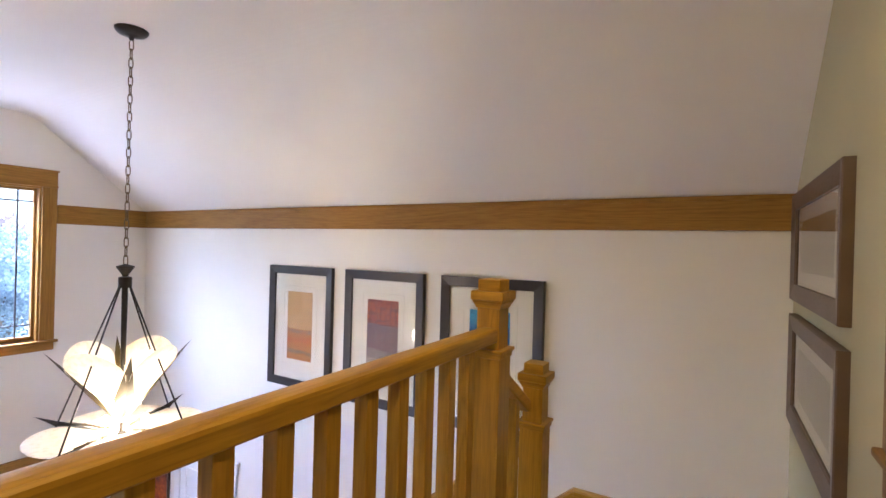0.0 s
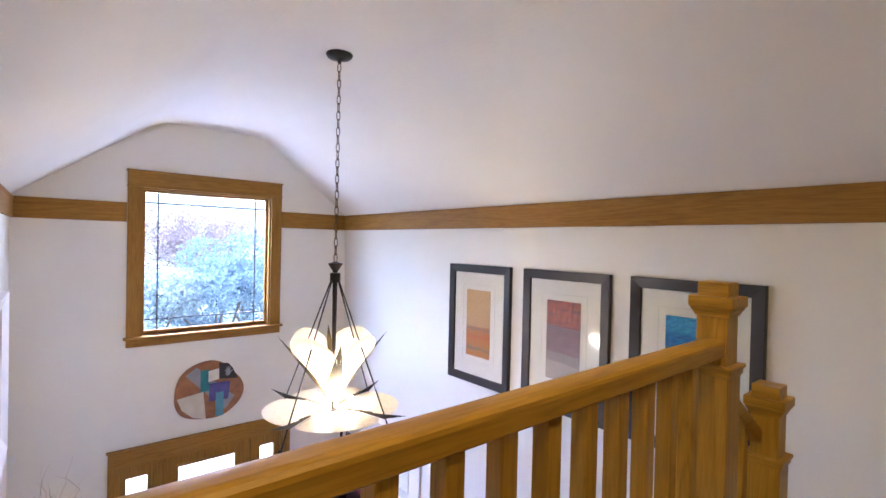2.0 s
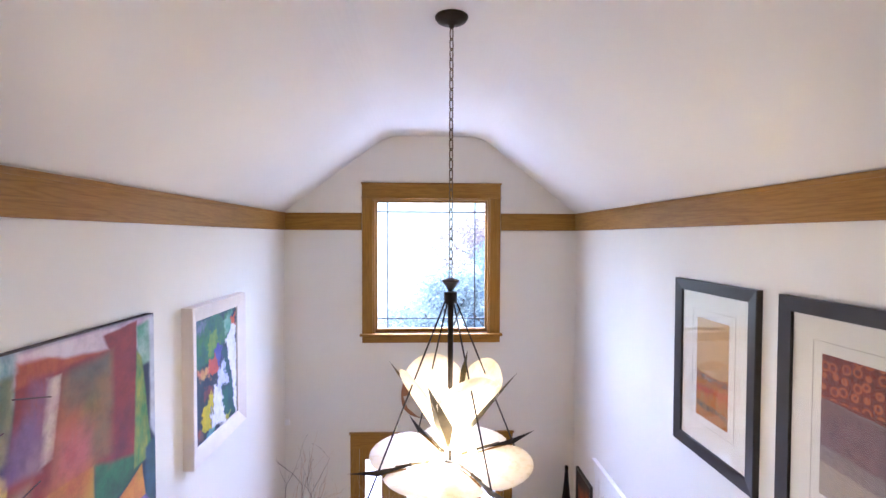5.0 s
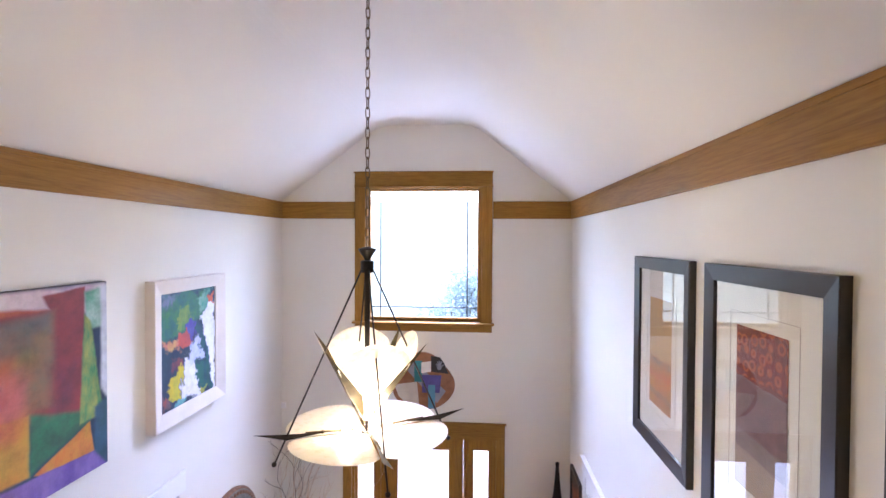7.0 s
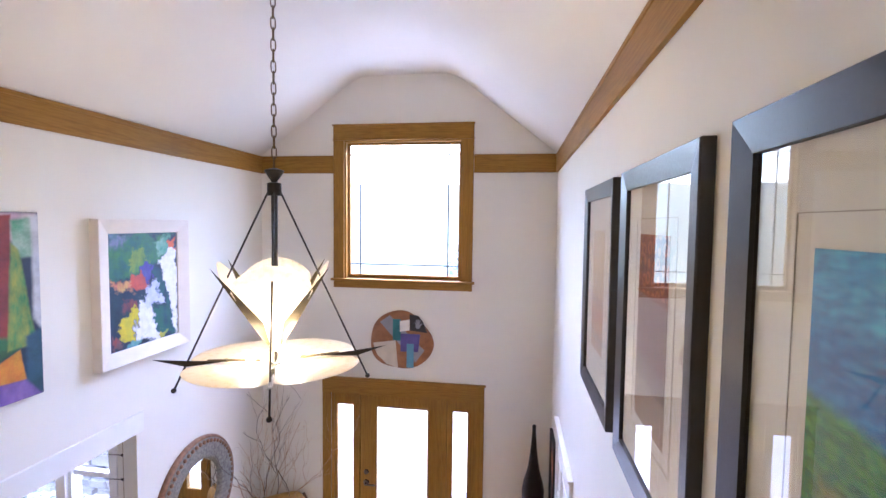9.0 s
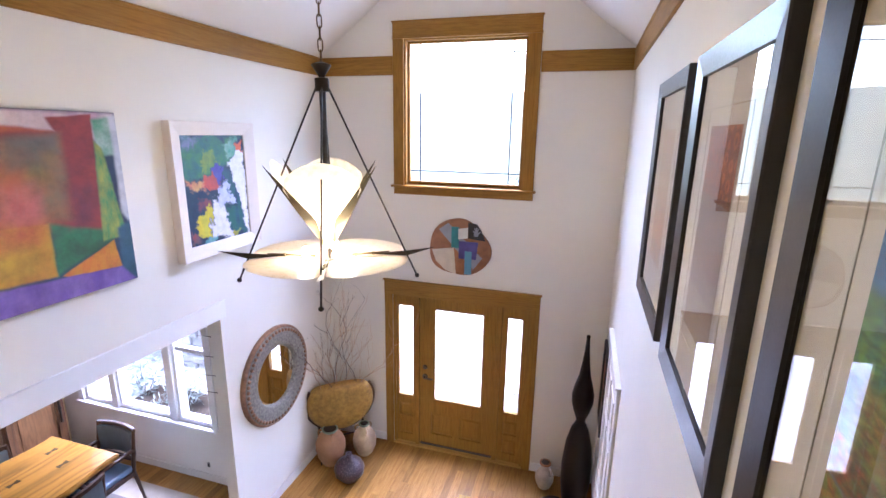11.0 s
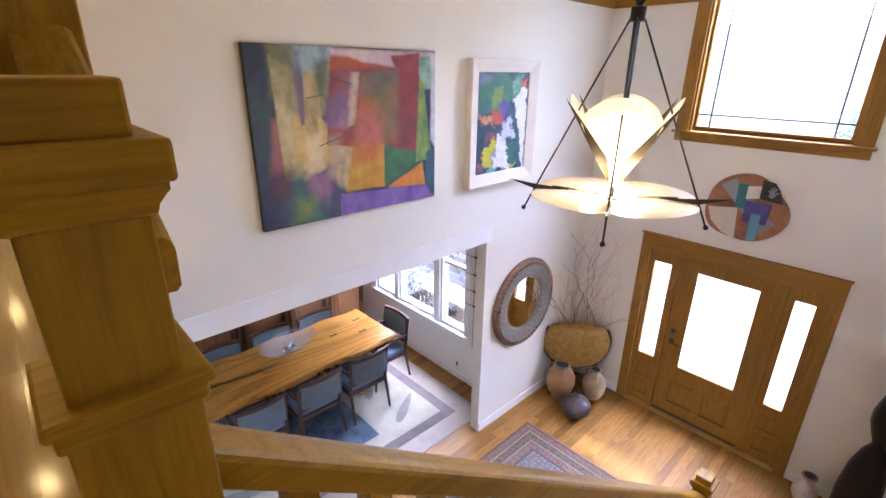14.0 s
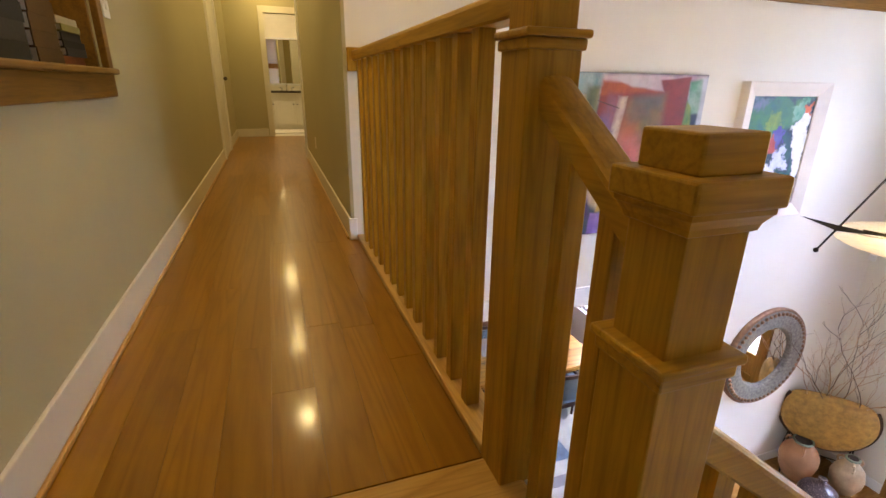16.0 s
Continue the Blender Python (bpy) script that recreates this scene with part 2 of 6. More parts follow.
solid("wall_hall_end", bm, hall_paint, "warm grey painted wall at the end of the hallway", "wall")
# wall under the hallway that closes the foyer
solid("wall_under_hall", B(HW - 0.22, HW - 0.10, YS, 2.56, ZF, ZH - 0.31), wall_paint, "plain white wall below the hallway", "wall")
# ceilings, with softly rounded creases
def crease(corner, before, after, reach=0.16, n=8):
    c = Vector(corner)
    a, d = c + (Vector(before) - c).normalized() * reach, c + (Vector(after) - c).normalized() * reach
    return [tuple(a * (1 - k / n) ** 2 + c * 2 * (k / n) * (1 - k / n) + d * (k / n) ** 2) for k in range(n + 1)]


south_crease = crease((VY0, ZC), (YS - 0.12, T1 - 0.08), (VY1, ZC))
north_crease = crease((VY1, ZC), (VY0, ZC), (YN, T1 - 0.004))
bm = bmesh.new()
prism(bm, [(YN + WT, T1 - 0.105), (YN + WT, T1), (VY1, ZC + 0.1), (VY0, ZC + 0.1), (YS - 0.12, T1 + 0.02), (YS - 0.12, T1 - 0.08), *south_crease, *north_crease, (YN, T1 - 0.004), (YN, T1 - 0.1)], "x", XW - WT, HW - 0.14)
prism(bm, [(YN + WT, T1 - 0.105), (YN + WT, T1), (VY1 - 0.16, ZC + 0.09), *north_crease, (YN, T1 - 0.004), (YN, T1 - 0.1)], "x", HW - 0.14, XE + WT)
box(bm, HW - 0.14, XE + WT, -7.2, VY1, ZC, ZC + 0.1)
box(bm, HX - 0.14, HW - 0.14, -7.2, HY + 0.12, ZC, ZC + 0.1)
prism(bm, [(YS, T1), (YS, ZC), (VY0, ZC)], "x", HW - 0.16, HW - 0.14)
solid("ceiling", bm, ceiling_paint, "white vaulted ceiling with sloped sides", "ceiling")
# floors
solid("floor_foyer", B(XW - WT, HW, DY - 0.2, YN, ZF - 0.15, ZF - 0.012), dark_gap, "oak strip floor of the foyer and dining room", "floor")
solid("floor_hall", boxes((HW - 0.10, XE, -7.2, 2.30, ZH - 0.3, ZH - 0.012), (HX, HW - 0.10, -6.1, HY, ZH - 0.3, ZH - 0.012)), dark_gap, "amber oak board floor of the upper hallway", "floor")
# wooden band round the vault
bm = boxes((XW, XW + 0.022, YS, WY0 - 0.125, T0, T1), (XW, XW + 0.022, WY1 + 0.125, YN, T0, T1), bevel=0.003)
solid("trim_west", bm, trim_y, "golden brown wooden band on the door wall", "trim")
bm = boxes((XW + 0.022, XE, YN - 0.022, YN, T0, T1), (XW + 0.022, XE, YN - 0.028, YN, T1 - 0.03, T1 - 0.008), bevel=0.003)
solid("trim_north", bm, trim_x, "golden brown wooden band below the vault", "trim")
bm = boxes((XW + 0.022, HW - 0.14, YS, YS + 0.022, T0, T1), (XW + 0.022, HW - 0.14, YS, YS + 0.028, T1 - 0.03, T1 - 0.008), bevel=0.003)
solid("trim_south", bm, trim_x, "golden brown wooden band below the vault", "trim")
# dining room shell
DW0, DW1, DWZ0, DWZ1 = -2.42, -0.50, -2.33, -1.02
bm = boxes((DX - 0.14, DX, DY - 0.14, DW0, ZF - 0.2, -0.4), (DX - 0.14, DX, DW1, YS - 0.12, ZF - 0.2, -0.4), (DX - 0.14, DX, DW0, DW1, ZF - 0.2, DWZ0), (DX - 0.14, DX, DW0, DW1, DWZ1, -0.4))
solid("wall_dining_west", bm, wall_paint, "cream painted dining room wall with three windows", "wall")
dining_paint = plain("dining_paint", (0.56, 0.46, 0.25), 0.75, vary=0.04, scale=1.2)
solid("wall_dining_back", B(DX - 0.14, 0.4, DY - 0.14, DY, ZF - 0.2, -0.4), dining_paint, "warm yellow painted dining room wall", "wall")
solid("wall_dining_east", B(0.26, 0.4, DY, YS - 0.12, ZF - 0.2, -0.4), dining_paint, "warm yellow painted dining room wall", "wall")
solid("ceiling_dining", B(DX - 0.14, 0.4, DY - 0.14, YS - 0.12, -0.5, -0.4), ceiling_paint, "white dining room ceiling", "ceiling")
solid("floor_dining_edge", B(HW, 0.4, DY - 0.14, YS - 0.12, ZF - 0.15, ZF - 0.004), floor_wood_x, "oak floor of the dining room", "floor")
# bathroom shell
bath_paint = plain("bath_paint", (0.78, 0.70, 0.50), 0.6, vary=0.03)
bm = boxes((-1.9, 0.6, -8.1, -8.0, ZH, ZC), (-1.9, -1.8, -8.0, -6.22, ZH, ZC), (0.5, 0.6, -8.0, -6.22, ZH, ZC))
solid("wall_bath", bm, bath_paint, "pale yellow bathroom wall", "wall")
solid("ceiling_bath", B(-1.9, 0.6, -8.1, -6.22, ZC - 0.1, ZC), ceiling_paint, "white bathroom ceiling", "ceiling")
solid("floor_bath", B(-1.9, 0.6, -8.1, -6.1, ZH - 0.1, ZH), plain("bath_tile", (0.72, 0.66, 0.55), 0.3), "pale tiled bathroom floor", "floor")

# ---- window_1 ----
glass = bpy.data.materials.new("window_glass")
nt, nd, lk, b = nodes_of(glass)
b.inputs["Transmission Weight"].default_value, b.inputs["Roughness"].default_value, b.inputs["IOR"].default_value = 1.0, 0.0, 1.05
b.inputs["Base Color"].default_value = (0.97, 0.99, 0.98, 1)
lead = plain("dark_lead", (0.09, 0.09, 0.10), 0.45, metal=0.6)


def pane(name, bm, parent, label=""):
    ob = part(name, bm, glass, parent, label)
    ob.visible_shadow = False
    return ob


w1 = thing("window_1", (XW, 0, 0), "high square window with golden brown wooden casing and leaded border", "window", kind="structure")
c0, c1 = WY0 - 0.12, WY1 + 0.12
part("head_casing", boxes((0, 0.028, c0, c1, WZ1, WZ1 + 0.165), (0, 0.036, c0 - 0.01, c1 + 0.01, WZ1 + 0.155, WZ1 + 0.172), (0, 0.034, c0 - 0.006, c1 + 0.006, WZ1 - 0.004, WZ1 + 0.014), bevel=0.003), trim_y, w1)
part("side_casing", B(0, 0.024, c0, WY0, WZ0, WZ1 - 0.004, bevel=0.003), trim_z, w1)
part("side_casing", B(0, 0.024, WY1, c1, WZ0, WZ1 - 0.004, bevel=0.003), trim_z, w1)
part("window_sill", B(-0.08, 0.055, c0 - 0.025, c1 + 0.025, WZ0 - 0.026, WZ0, bevel=0.005), trim_y, w1)
part("apron", B(0, 0.02, c0, c1, WZ0 - 0.105, WZ0 - 0.026, bevel=0.003), trim_y, w1)
part("window_frame", boxes((-0.15, -0.001, WY0, WY0 + 0.02, WZ0, WZ1), (-0.15, -0.001, WY1 - 0.02, WY1, WZ0, WZ1), (-0.15, -0.001, WY0 + 0.02, WY1 - 0.02, WZ1 - 0.02, WZ1), (-0.15, -0.08, WY0 + 0.02, WY1 - 0.02, WZ0, WZ0 + 0.02)), trim_z, w1)
s = 0.024
part("sash", boxes((-0.11, -0.06, WY0 + 0.02, WY0 + 0.02 + s, WZ0 + 0.02, WZ1 - 0.02), (-0.11, -0.06, WY1 - 0.02 - s, WY1 - 0.02, WZ0 + 0.02, WZ1 - 0.02),
                   (-0.11, -0.06, WY0 + 0.02 + s, WY1 - 0.02 - s, WZ1 - 0.02 - s, WZ1 - 0.02), (-0.11, -0.06, WY0 + 0.02 + s, WY1 - 0.02 - s, WZ0 + 0.02, WZ0 + 0.02 + s), bevel=0.004), trim_z, w1)
g0, g1, h0, h1 = WY0 + 0.044, WY1 - 0.044, WZ0 + 0.044, WZ1 - 0.044
pane("pane", B(-0.088, -0.082, g0, g1, h0, h1), w1)
for k in (WY0 + 0.162, WY1 - 0.162):
    part("came", B(-0.092, -0.076, k - 0.0065, k + 0.0065, h0, h1), lead, w1)
for k in (WZ0 + 0.158, WZ1 - 0.152):
    part("came", B(-0.091, -0.077, g0, g1, k - 0.0065, k + 0.0065), lead, w1)

# ---- front door ----
d1 = thing("door_1", (XW, 0, ZF), "wooden front door with tall clear glass between two narrow sidelights", "door", kind="structure")
H = GZ1 - ZF
part("head_casing", boxes((0, 0.03, GY0 - 0.1, GY1 + 0.1, H, H + 0.175), (0, 0.04, GY0 - 0.115, GY1 + 0.115, H + 0.165, H + 0.182), bevel=0.003), trim_y, d1)
part("side_casing", B(0, 0.025, GY0 - 0.1, GY0, 0.002, H, bevel=0.003), trim_z, d1)
part("side_casing", B(0, 0.025, GY1, GY1 + 0.1, 0.002, H, bevel=0.003), trim_z, d1)
S0, S1 = 1.465, 2.415                                # door leaf
part("door_frame", boxes((-0.14, -0.001, GY0, GY0 + 0.03, 0.02, H), (-0.14, -0.001, GY1 - 0.03, GY1, 0.02, H), (-0.14, -0.001, GY0 + 0.03, GY1 - 0.03, H - 0.025, H),
                         (-0.14, -0.006, S0 - 0.055, S0 - 0.004, 0.02, H - 0.025), (-0.14, -0.006, S1 + 0.004, S1 + 0.055, 0.02, H - 0.025), bevel=0.002), trim_z, d1)
part("threshold", B(-0.14, 0.03, GY0, GY1, 0.002, 0.022, bevel=0.004), oak_pale_y, d1, "pale oak threshold")
part("door_sweep", B(-0.034, -0.024, S0 + 0.01, S1 - 0.01, 0.026, 0.058, bevel=0.002), plain("sweep_rubber", (0.07, 0.05, 0.05), 0.6), d1, "dark rubber door sweep")


def panel_leaf(name, parent, y0, y1, z0, z1, holes, x0=-0.075, x1=-0.03, mat=None):
    """A leaf of stiles and rails with holes (y0, y1, z0, z1) stacked in rows."""
    ys = sorted({y0, y1, *[h[0] for h in holes], *[h[1] for h in holes]})
    zs = sorted({z0, z1, *[h[2] for h in holes], *[h[3] for h in holes]})
    bm = bmesh.new()
    for ya, yb in zip(ys, ys[1:]):
        for za, zb in zip(zs, zs[1:]):
            cy, cz = (ya + yb) / 2, (za + zb) / 2
            if not any(h[0] < cy < h[1] and h[2] < cz < h[3] for h in holes):
                box(bm, x0, x1, ya, yb, za, zb)
    bmesh.ops.remove_doubles(bm, verts=bm.verts, dist=1e-5)
    seen = {}
    for f in bm.faces:
        seen.setdefault(tuple(round(c, 4) for c in f.calc_center_median()), []).append(f)
    bmesh.ops.delete(bm, geom=[f for fs in seen.values() if len(fs) > 1 for f in fs], context="FACES")
    bmesh.ops.recalc_face_normals(bm, faces=bm.faces)
    return part(name, bm, mat or trim_z, parent)


def raised_panel(parent, y0, y1, z0, z1, xb=-0.050, xf=-0.037, mat=None):
    bm = bmesh.new()
    e = 0.035
    a = [bm.verts.new((xb, y, z)) for y, z in ((y0, z0), (y1, z0), (y1, z1), (y0, z1))]
    c = [bm.verts.new((xf, y, z)) for y, z in ((y0 + e, z0 + e), (y1 - e, z0 + e), (y1 - e, z1 - e), (y0 + e, z1 - e))]
    bm.faces.new(a)
    bm.faces.new(c)
    for i in range(4):
        bm.faces.new((a[i], a[(i + 1) % 4], c[(i + 1) % 4], c[i]))
    bmesh.ops.recalc_face_normals(bm, faces=bm.faces)
    return part("panel", bm, mat or trim_z, parent)


zg0, zg1 = -2.335 - ZF, -1.125 - ZF
leaf = panel_leaf("door_leaf", d1, S0, S1, 0.024, H - 0.029, [(1.655, 2.255, zg0, zg1), (1.62, 1.90, 0.20, 0.50), (1.99, 2.27, 0.20, 0.50)])
for a, c in ((1.62, 1.90), (1.99, 2.27)):
    raised_panel(d1, a, c, 0.20, 0.50)
pane("pane", B(-0.056, -0.05, 1.655, 2.255, zg0, zg1), d1)
part("glass_bead", boxes((-0.04, -0.024, 1.640, 1.663, zg0 - 0.015, zg1 + 0.015), (-0.04, -0.024, 2.247, 2.270, zg0 - 0.015, zg1 + 0.015), (-0.04, -0.024, 1.663, 2.247, zg1 - 0.008, zg1 + 0.015), (-0.04, -0.024, 1.663, 2.247, zg0 - 0.015, zg0 + 0.008), bevel=0.003), trim_z, d1)
for a, c, g0, g1 in ((GY0 + 0.03, S0 - 0.055, 1.185, 1.375), (S1 + 0.055, GY1 - 0.03, 2.535, 2.70)):
    panel_leaf("sidelight", d1, a, c, 0.024, H - 0.029, [(g0, g1, zg0, zg1), (g0, g1, 0.13, 0.33), (g0, g1, 0.39, 0.58)])
    raised_panel(d1, g0, g1, 0.13, 0.33)
    raised_panel(d1, g0, g1, 0.39, 0.58)
    pane("pane", B(-0.056, -0.05, g0, g1, zg0, zg1), d1)
bronze = plain("bronze", (0.12, 0.10, 0.085), 0.35, metal=0.9)
for z, r in ((-1.905 - ZF, 0.03), (-2.03 - ZF, 0.034)):
    bm = rod(bmesh.new(), (-0.03, 1.535, z), (-0.014, 1.535, z), r, r * 0.85, 20)
    if r > 0.032:
        rod(bm, (-0.014, 1.535, z), (0.025, 1.535, z), 0.011)
        box(bm, 0.018, 0.034, 1.53, 1.65, z - 0.009, z + 0.009, bevel=0.004)
        nm = "door_handle"
    else:
        box(bm, -0.016, 0.006, 1.531, 1.539, z - 0.016, z + 0.016, bevel=0.002)
        nm = "deadbolt"
    part(nm, bm, bronze, d1, "dark bronze " + nm.replace("_", " "))

# unseen boards added to keep the sun off the front door and dining windows
solid("eave_door", B(XW - WT - 0.75, XW - WT, GY0 - 0.3, GY1 + 0.3, -0.2, -0.12), white_paint, "unseen board added above the front door to block sun", "eave")
solid("eave_dining", B(DX - 0.82, DX - 0.14, DY - 0.1, YS - 0.2, -0.25, -0.17), white_paint, "unseen board added above the dining room windows to block sun", "eave")

# opening to the dining room
bm = boxes((OX0 - 0.06, OX1 + 0.10, YS, YS + 0.016, OZ1, OZ1 + 0.15), (OX0 - 0.065, OX1 + 0.105, YS, YS + 0.020, OZ1 + 0.150, OZ1 + 0.162), bevel=0.003)
solid("trim_opening", bm, white_paint, "white painted header board over the dining room opening", "trim")
bm = boxes((XW, OX0, YS, YS + 0.014, ZF, ZF + 0.11), (OX1, HW - 0.22, YS, YS + 0.014, ZF, ZF + 0.11), bevel=0.003)
solid("baseboard_south", bm, white_paint, "white painted baseboard", "baseboard")
bm = boxes((XW, XW + 0.014, YS + 0.014, GY0 - 0.1, ZF, ZF + 0.11), (XW, XW + 0.014, GY1 + 0.1, YN, ZF, ZF + 0.11), bevel=0.003)
solid("baseboard_west", bm, white_paint, "white painted baseboard", "baseboard")

# ---- stairs ----
flight = bmesh.new()
box(flight, HW - 0.125, XE, 2.575, YN, ZL - 0.03, ZL, bevel=0.008)
box(flight, HW - 0.104, XE, 2.60, YN, ZL - 0.25, ZL - 0.03)
solid("landing", flight, oak_pale, "oak stair landing", "landing")
solid("stair_nosing", B(HW - 0.10, XE, 2.18, 2.335, ZH - 0.035, ZH + 0.003, bevel=0.012), oak_pale, "pale oak nosing at the top of the stairs", "nosing")
stairs = thing("stairs", (0, 0, 0), "oak stairs going down along the wall", "stairs", kind="structure")
part("tread", B(HW - 0.10, XE, 2.305, 2.60, ZH - RISE - 0.03, ZH - RISE, bevel=0.01), oak_pale, stairs)
part("riser", B(HW - 0.10, XE, 2.305, 2.322, ZH - RISE, ZH - 0.036), oak_x, stairs)
part("riser", B(HW - 0.10, XE, 2.575, 2.592, ZL + 0.001, ZH - RISE - 0.031), oak_x, stairs)
SX = -0.87
for i in range(1, 15):
    z = ZL - RISE * i
    x1 = SX - RUN * (i - 1)
    part("tread", B(x1 - RUN - 0.03, x1, 2.58, YN - 0.001, z - 0.03, z, bevel=0.01), oak_pale_y, stairs)
    part("riser", B(x1 - 0.018, x1, 2.59, YN - 0.001, z + 0.001, z + RISE - 0.031), oak_y, stairs)
part("riser", B(SX - RUN * 14 - 0.018, SX - RUN * 14, 2.59, YN - 0.001, ZF, ZF + RISE - 0.03), oak_y, stairs)
x9 = SX - RUN * 14
prism_pts = [(SX, ZL - RISE - 0.03), (SX, ZL - RISE - 0.35), (x9 + 0.1, ZF), (x9, ZF), (x9, ZF + 0.12)]
part("stringer", prism(bmesh.new(), prism_pts, "y", 2.60, 2.64), white_paint, stairs)


sk = thing("stair_skirt", (0, 0, 0), "oak skirt board along the stair wall", "skirt board", kind="structure")
part("landing_board", B(-0.87, XE, YN - 0.022, YN - 0.0005, ZL, ZL + 0.205, bevel=0.003), oak_x, sk)
part("landing_cap", B(-0.87, XE, YN - 0.034, YN - 0.0005, ZL + 0.205, ZL + 0.225, bevel=0.005), oak_pale, sk)
q0, q1 = (-0.87, ZL + 0.205), (x9, ZF + 0.18)
part("rake_board", prism(bmesh.new(), [(q0[0], q0[1]), (q1[0], q1[1]), (q1[0], ZF), (q1[0] + 0.25, ZF), (q0[0], ZL - 0.2)], "y", YN - 0.022, YN - 0.0005), oak_x, sk)
part("rake_cap", prism(bmesh.new(), [(q0[0], q0[1] + 0.022), (q1[0], q1[1] + 0.022), (q1[0], q1[1]), (q0[0], q0[1])], "y", YN - 0.034, YN - 0.0005), oak_pale, sk)

# ---- balustrade ----
def newel(name, cx, cy, z0, top, label):
    t = thing(name, (cx, cy, z0), label, "newel post")
    h = top - z0
    part("cap_block", B(-0.045, 0.045, -0.045, 0.045, h - 0.045, h, bevel=0.0035), oak_x, t)
    part("cap", B(-0.066, 0.066, -0.066, 0.066, h - 0.079, h - 0.044, bevel=0.004), oak_x, t)
    cove = bmesh.new()
    lo, hi = [], []
    for r, z in ((0.046, h - 0.108), (0.0495, h - 0.106), (0.0515, h - 0.098), (0.057, h - 0.089), (0.0595, h - 0.086), (0.0595, h - 0.079)):
        lo.append([cove.verts.new((sx * r, sy * r, z)) for sx, sy in ((-1, -1), (1, -1), (1, 1), (-1, 1))])
    for a, c in zip(lo, lo[1:]):
        for i in range(4):
            cove.faces.new((a[i], a[(i + 1) % 4], c[(i + 1) % 4], c[i]))
    cove.faces.new(lo[0][::-1]), cove.faces.new(lo[-1])
    part("cove", cove, oak_x, t)
    part("neck", B(-0.045, 0.045, -0.045, 0.045, h - 0.262, h - 0.1, bevel=0.002), oak_z, t)
    part("collar", boxes((-0.066, 0.066, -0.066, 0.066, h - 0.272, h - 0.258), (-0.06, 0.06, -0.06, 0.06, h - 0.292, h - 0.272), bevel=0.004), oak_x, t)
    part("shaft", B(-0.054, 0.054, -0.054, 0.054, 0, h - 0.275, bevel=0.003), oak_z, t)
    return t


NX = -0.845
newel("newel_post", NX - 0.006, 2.226, ZH - 0.3, 1.272, "tall square oak newel post with a stepped cap")
newel("newel_post", NX + 0.028, 2.647, ZL - 0.25, 0.878, "square oak newel post at the stair landing")
RT = 1.096
rail_sec = [(-0.029, -0.056), (-0.034, -0.051), (-0.035, -0.016), (-0.033, -0.008), (-0.026, -0.003), (-0.013, -0.0005), (0.0, 0.0), (0.013, -0.0005), (0.026, -0.003), (0.033, -0.008), (0.035, -0.016), (0.034, -0.051), (0.029, -0.056)]
bal = thing("guard_rail", (NX, 0, ZH), "oak guard rail with square balusters beside the hallway", "railing")
part("handrail", prism(bmesh.new(), [(x, RT - ZH + z) for x, z in rail_sec], "y", YS + 0.02, 2.182), oak_y, bal)
part("rosette", B(-0.06, 0.06, YS, YS + 0.02, RT - ZH - 0.11, RT - ZH + 0.012, bevel=0.004), oak_z, bal)
part("shoe_rail", B(-0.05, 0.05, YS, 2.172, 0.001, 0.03, bevel=0.006), oak_pale_y, bal)
bs = mesh_of("baluster", B(-0.0205, 0.0205, -0.0205, 0.0205, 0.03, RT - ZH - 0.052, bevel=0.002), oak_z)
for k in range(15):
    ob = new("baluster", bs)
    ob.parent, ob.location = bal, (0.006, 1.994 - 0.130 * k, 0)
    if ob.location.y < YS + 0.05:
        bpy.data.objects.remove(ob)
solid("hall_fascia", B(HW - 0.125, HW - 0.10, YS, 2.30, ZH - 0.31, ZH - 0.001, bevel=0.002), white_paint, "white fascia board at the edge of the hallway floor", "trim")
# short sloping rail between the newels
sl = thing("stair_rail_upper", (NX - 0.013, 2.224, ZH), "short sloping oak rail between two newel posts", "railing")
bm = bmesh.new()
sec = [(x, z * 1.15) for x, z in rail_sec]
va = [bm.verts.new((x, 0.044, 0.926 + z)) for x, z in sec]
vb = [bm.verts.new((x, 0.380, 0.704 + z)) for x, z in sec]
n = len(sec)
bm.faces.new(va), bm.faces.new(vb[::-1])
for i in range(n):
    bm.faces.new((va[i], va[(i + 1) % n], vb[(i + 1) % n], vb[i]))
bmesh.ops.recalc_face_normals(bm, faces=bm.faces)
part("handrail", bm, oak_y, sl)
for yb, zb, zt in ((0.13, -RISE, 0.83), (0.26, -RISE, 0.74)):
    part("baluster", B(-0.0205, 0.0205, yb - 0.0205, yb + 0.0205, zb, zt, bevel=0.002), oak_z, sl)
# rake rail
rk = thing("stair_rail", (0, 2.647, 0), "sloping oak stair rail with square balusters", "railing")
RS = -0.797
ra, rb = (-0.872, 0.508), (-3.515, 0.508 + (3.515 - 0.872) * RS)
bm = bmesh.new()
sec = [(y, z * 1.15) for y, z in rail_sec]
va = [bm.verts.new((ra[0], y, ra[1] + z)) for y, z in sec]
vb = [bm.verts.new((rb[0], y, rb[1] + z)) for y, z in sec]
n = len(sec)
bm.faces.new(va), bm.faces.new(vb[::-1])
for i in range(n):
    bm.faces.new((va[i], va[(i + 1) % n], vb[(i + 1) % n], vb[i]))
bmesh.ops.recalc_face_normals(bm, faces=bm.faces)
part("handrail", bm, oak_x, rk)
for k in range(25):
    x = -0.972 - 0.1225 * k
    zt = ra[1] + (x - ra[0]) * -RS - 0.06
    i = int((SX - x) / RUN) + 1
    zb = ZL - RISE * i
    if i <= 14 and x > rb[0] + 0.06:
        part("baluster", B(x - 0.0205, x + 0.0205, -0.0205, 0.0205, zb, zt + 0.02), oak_z, rk)
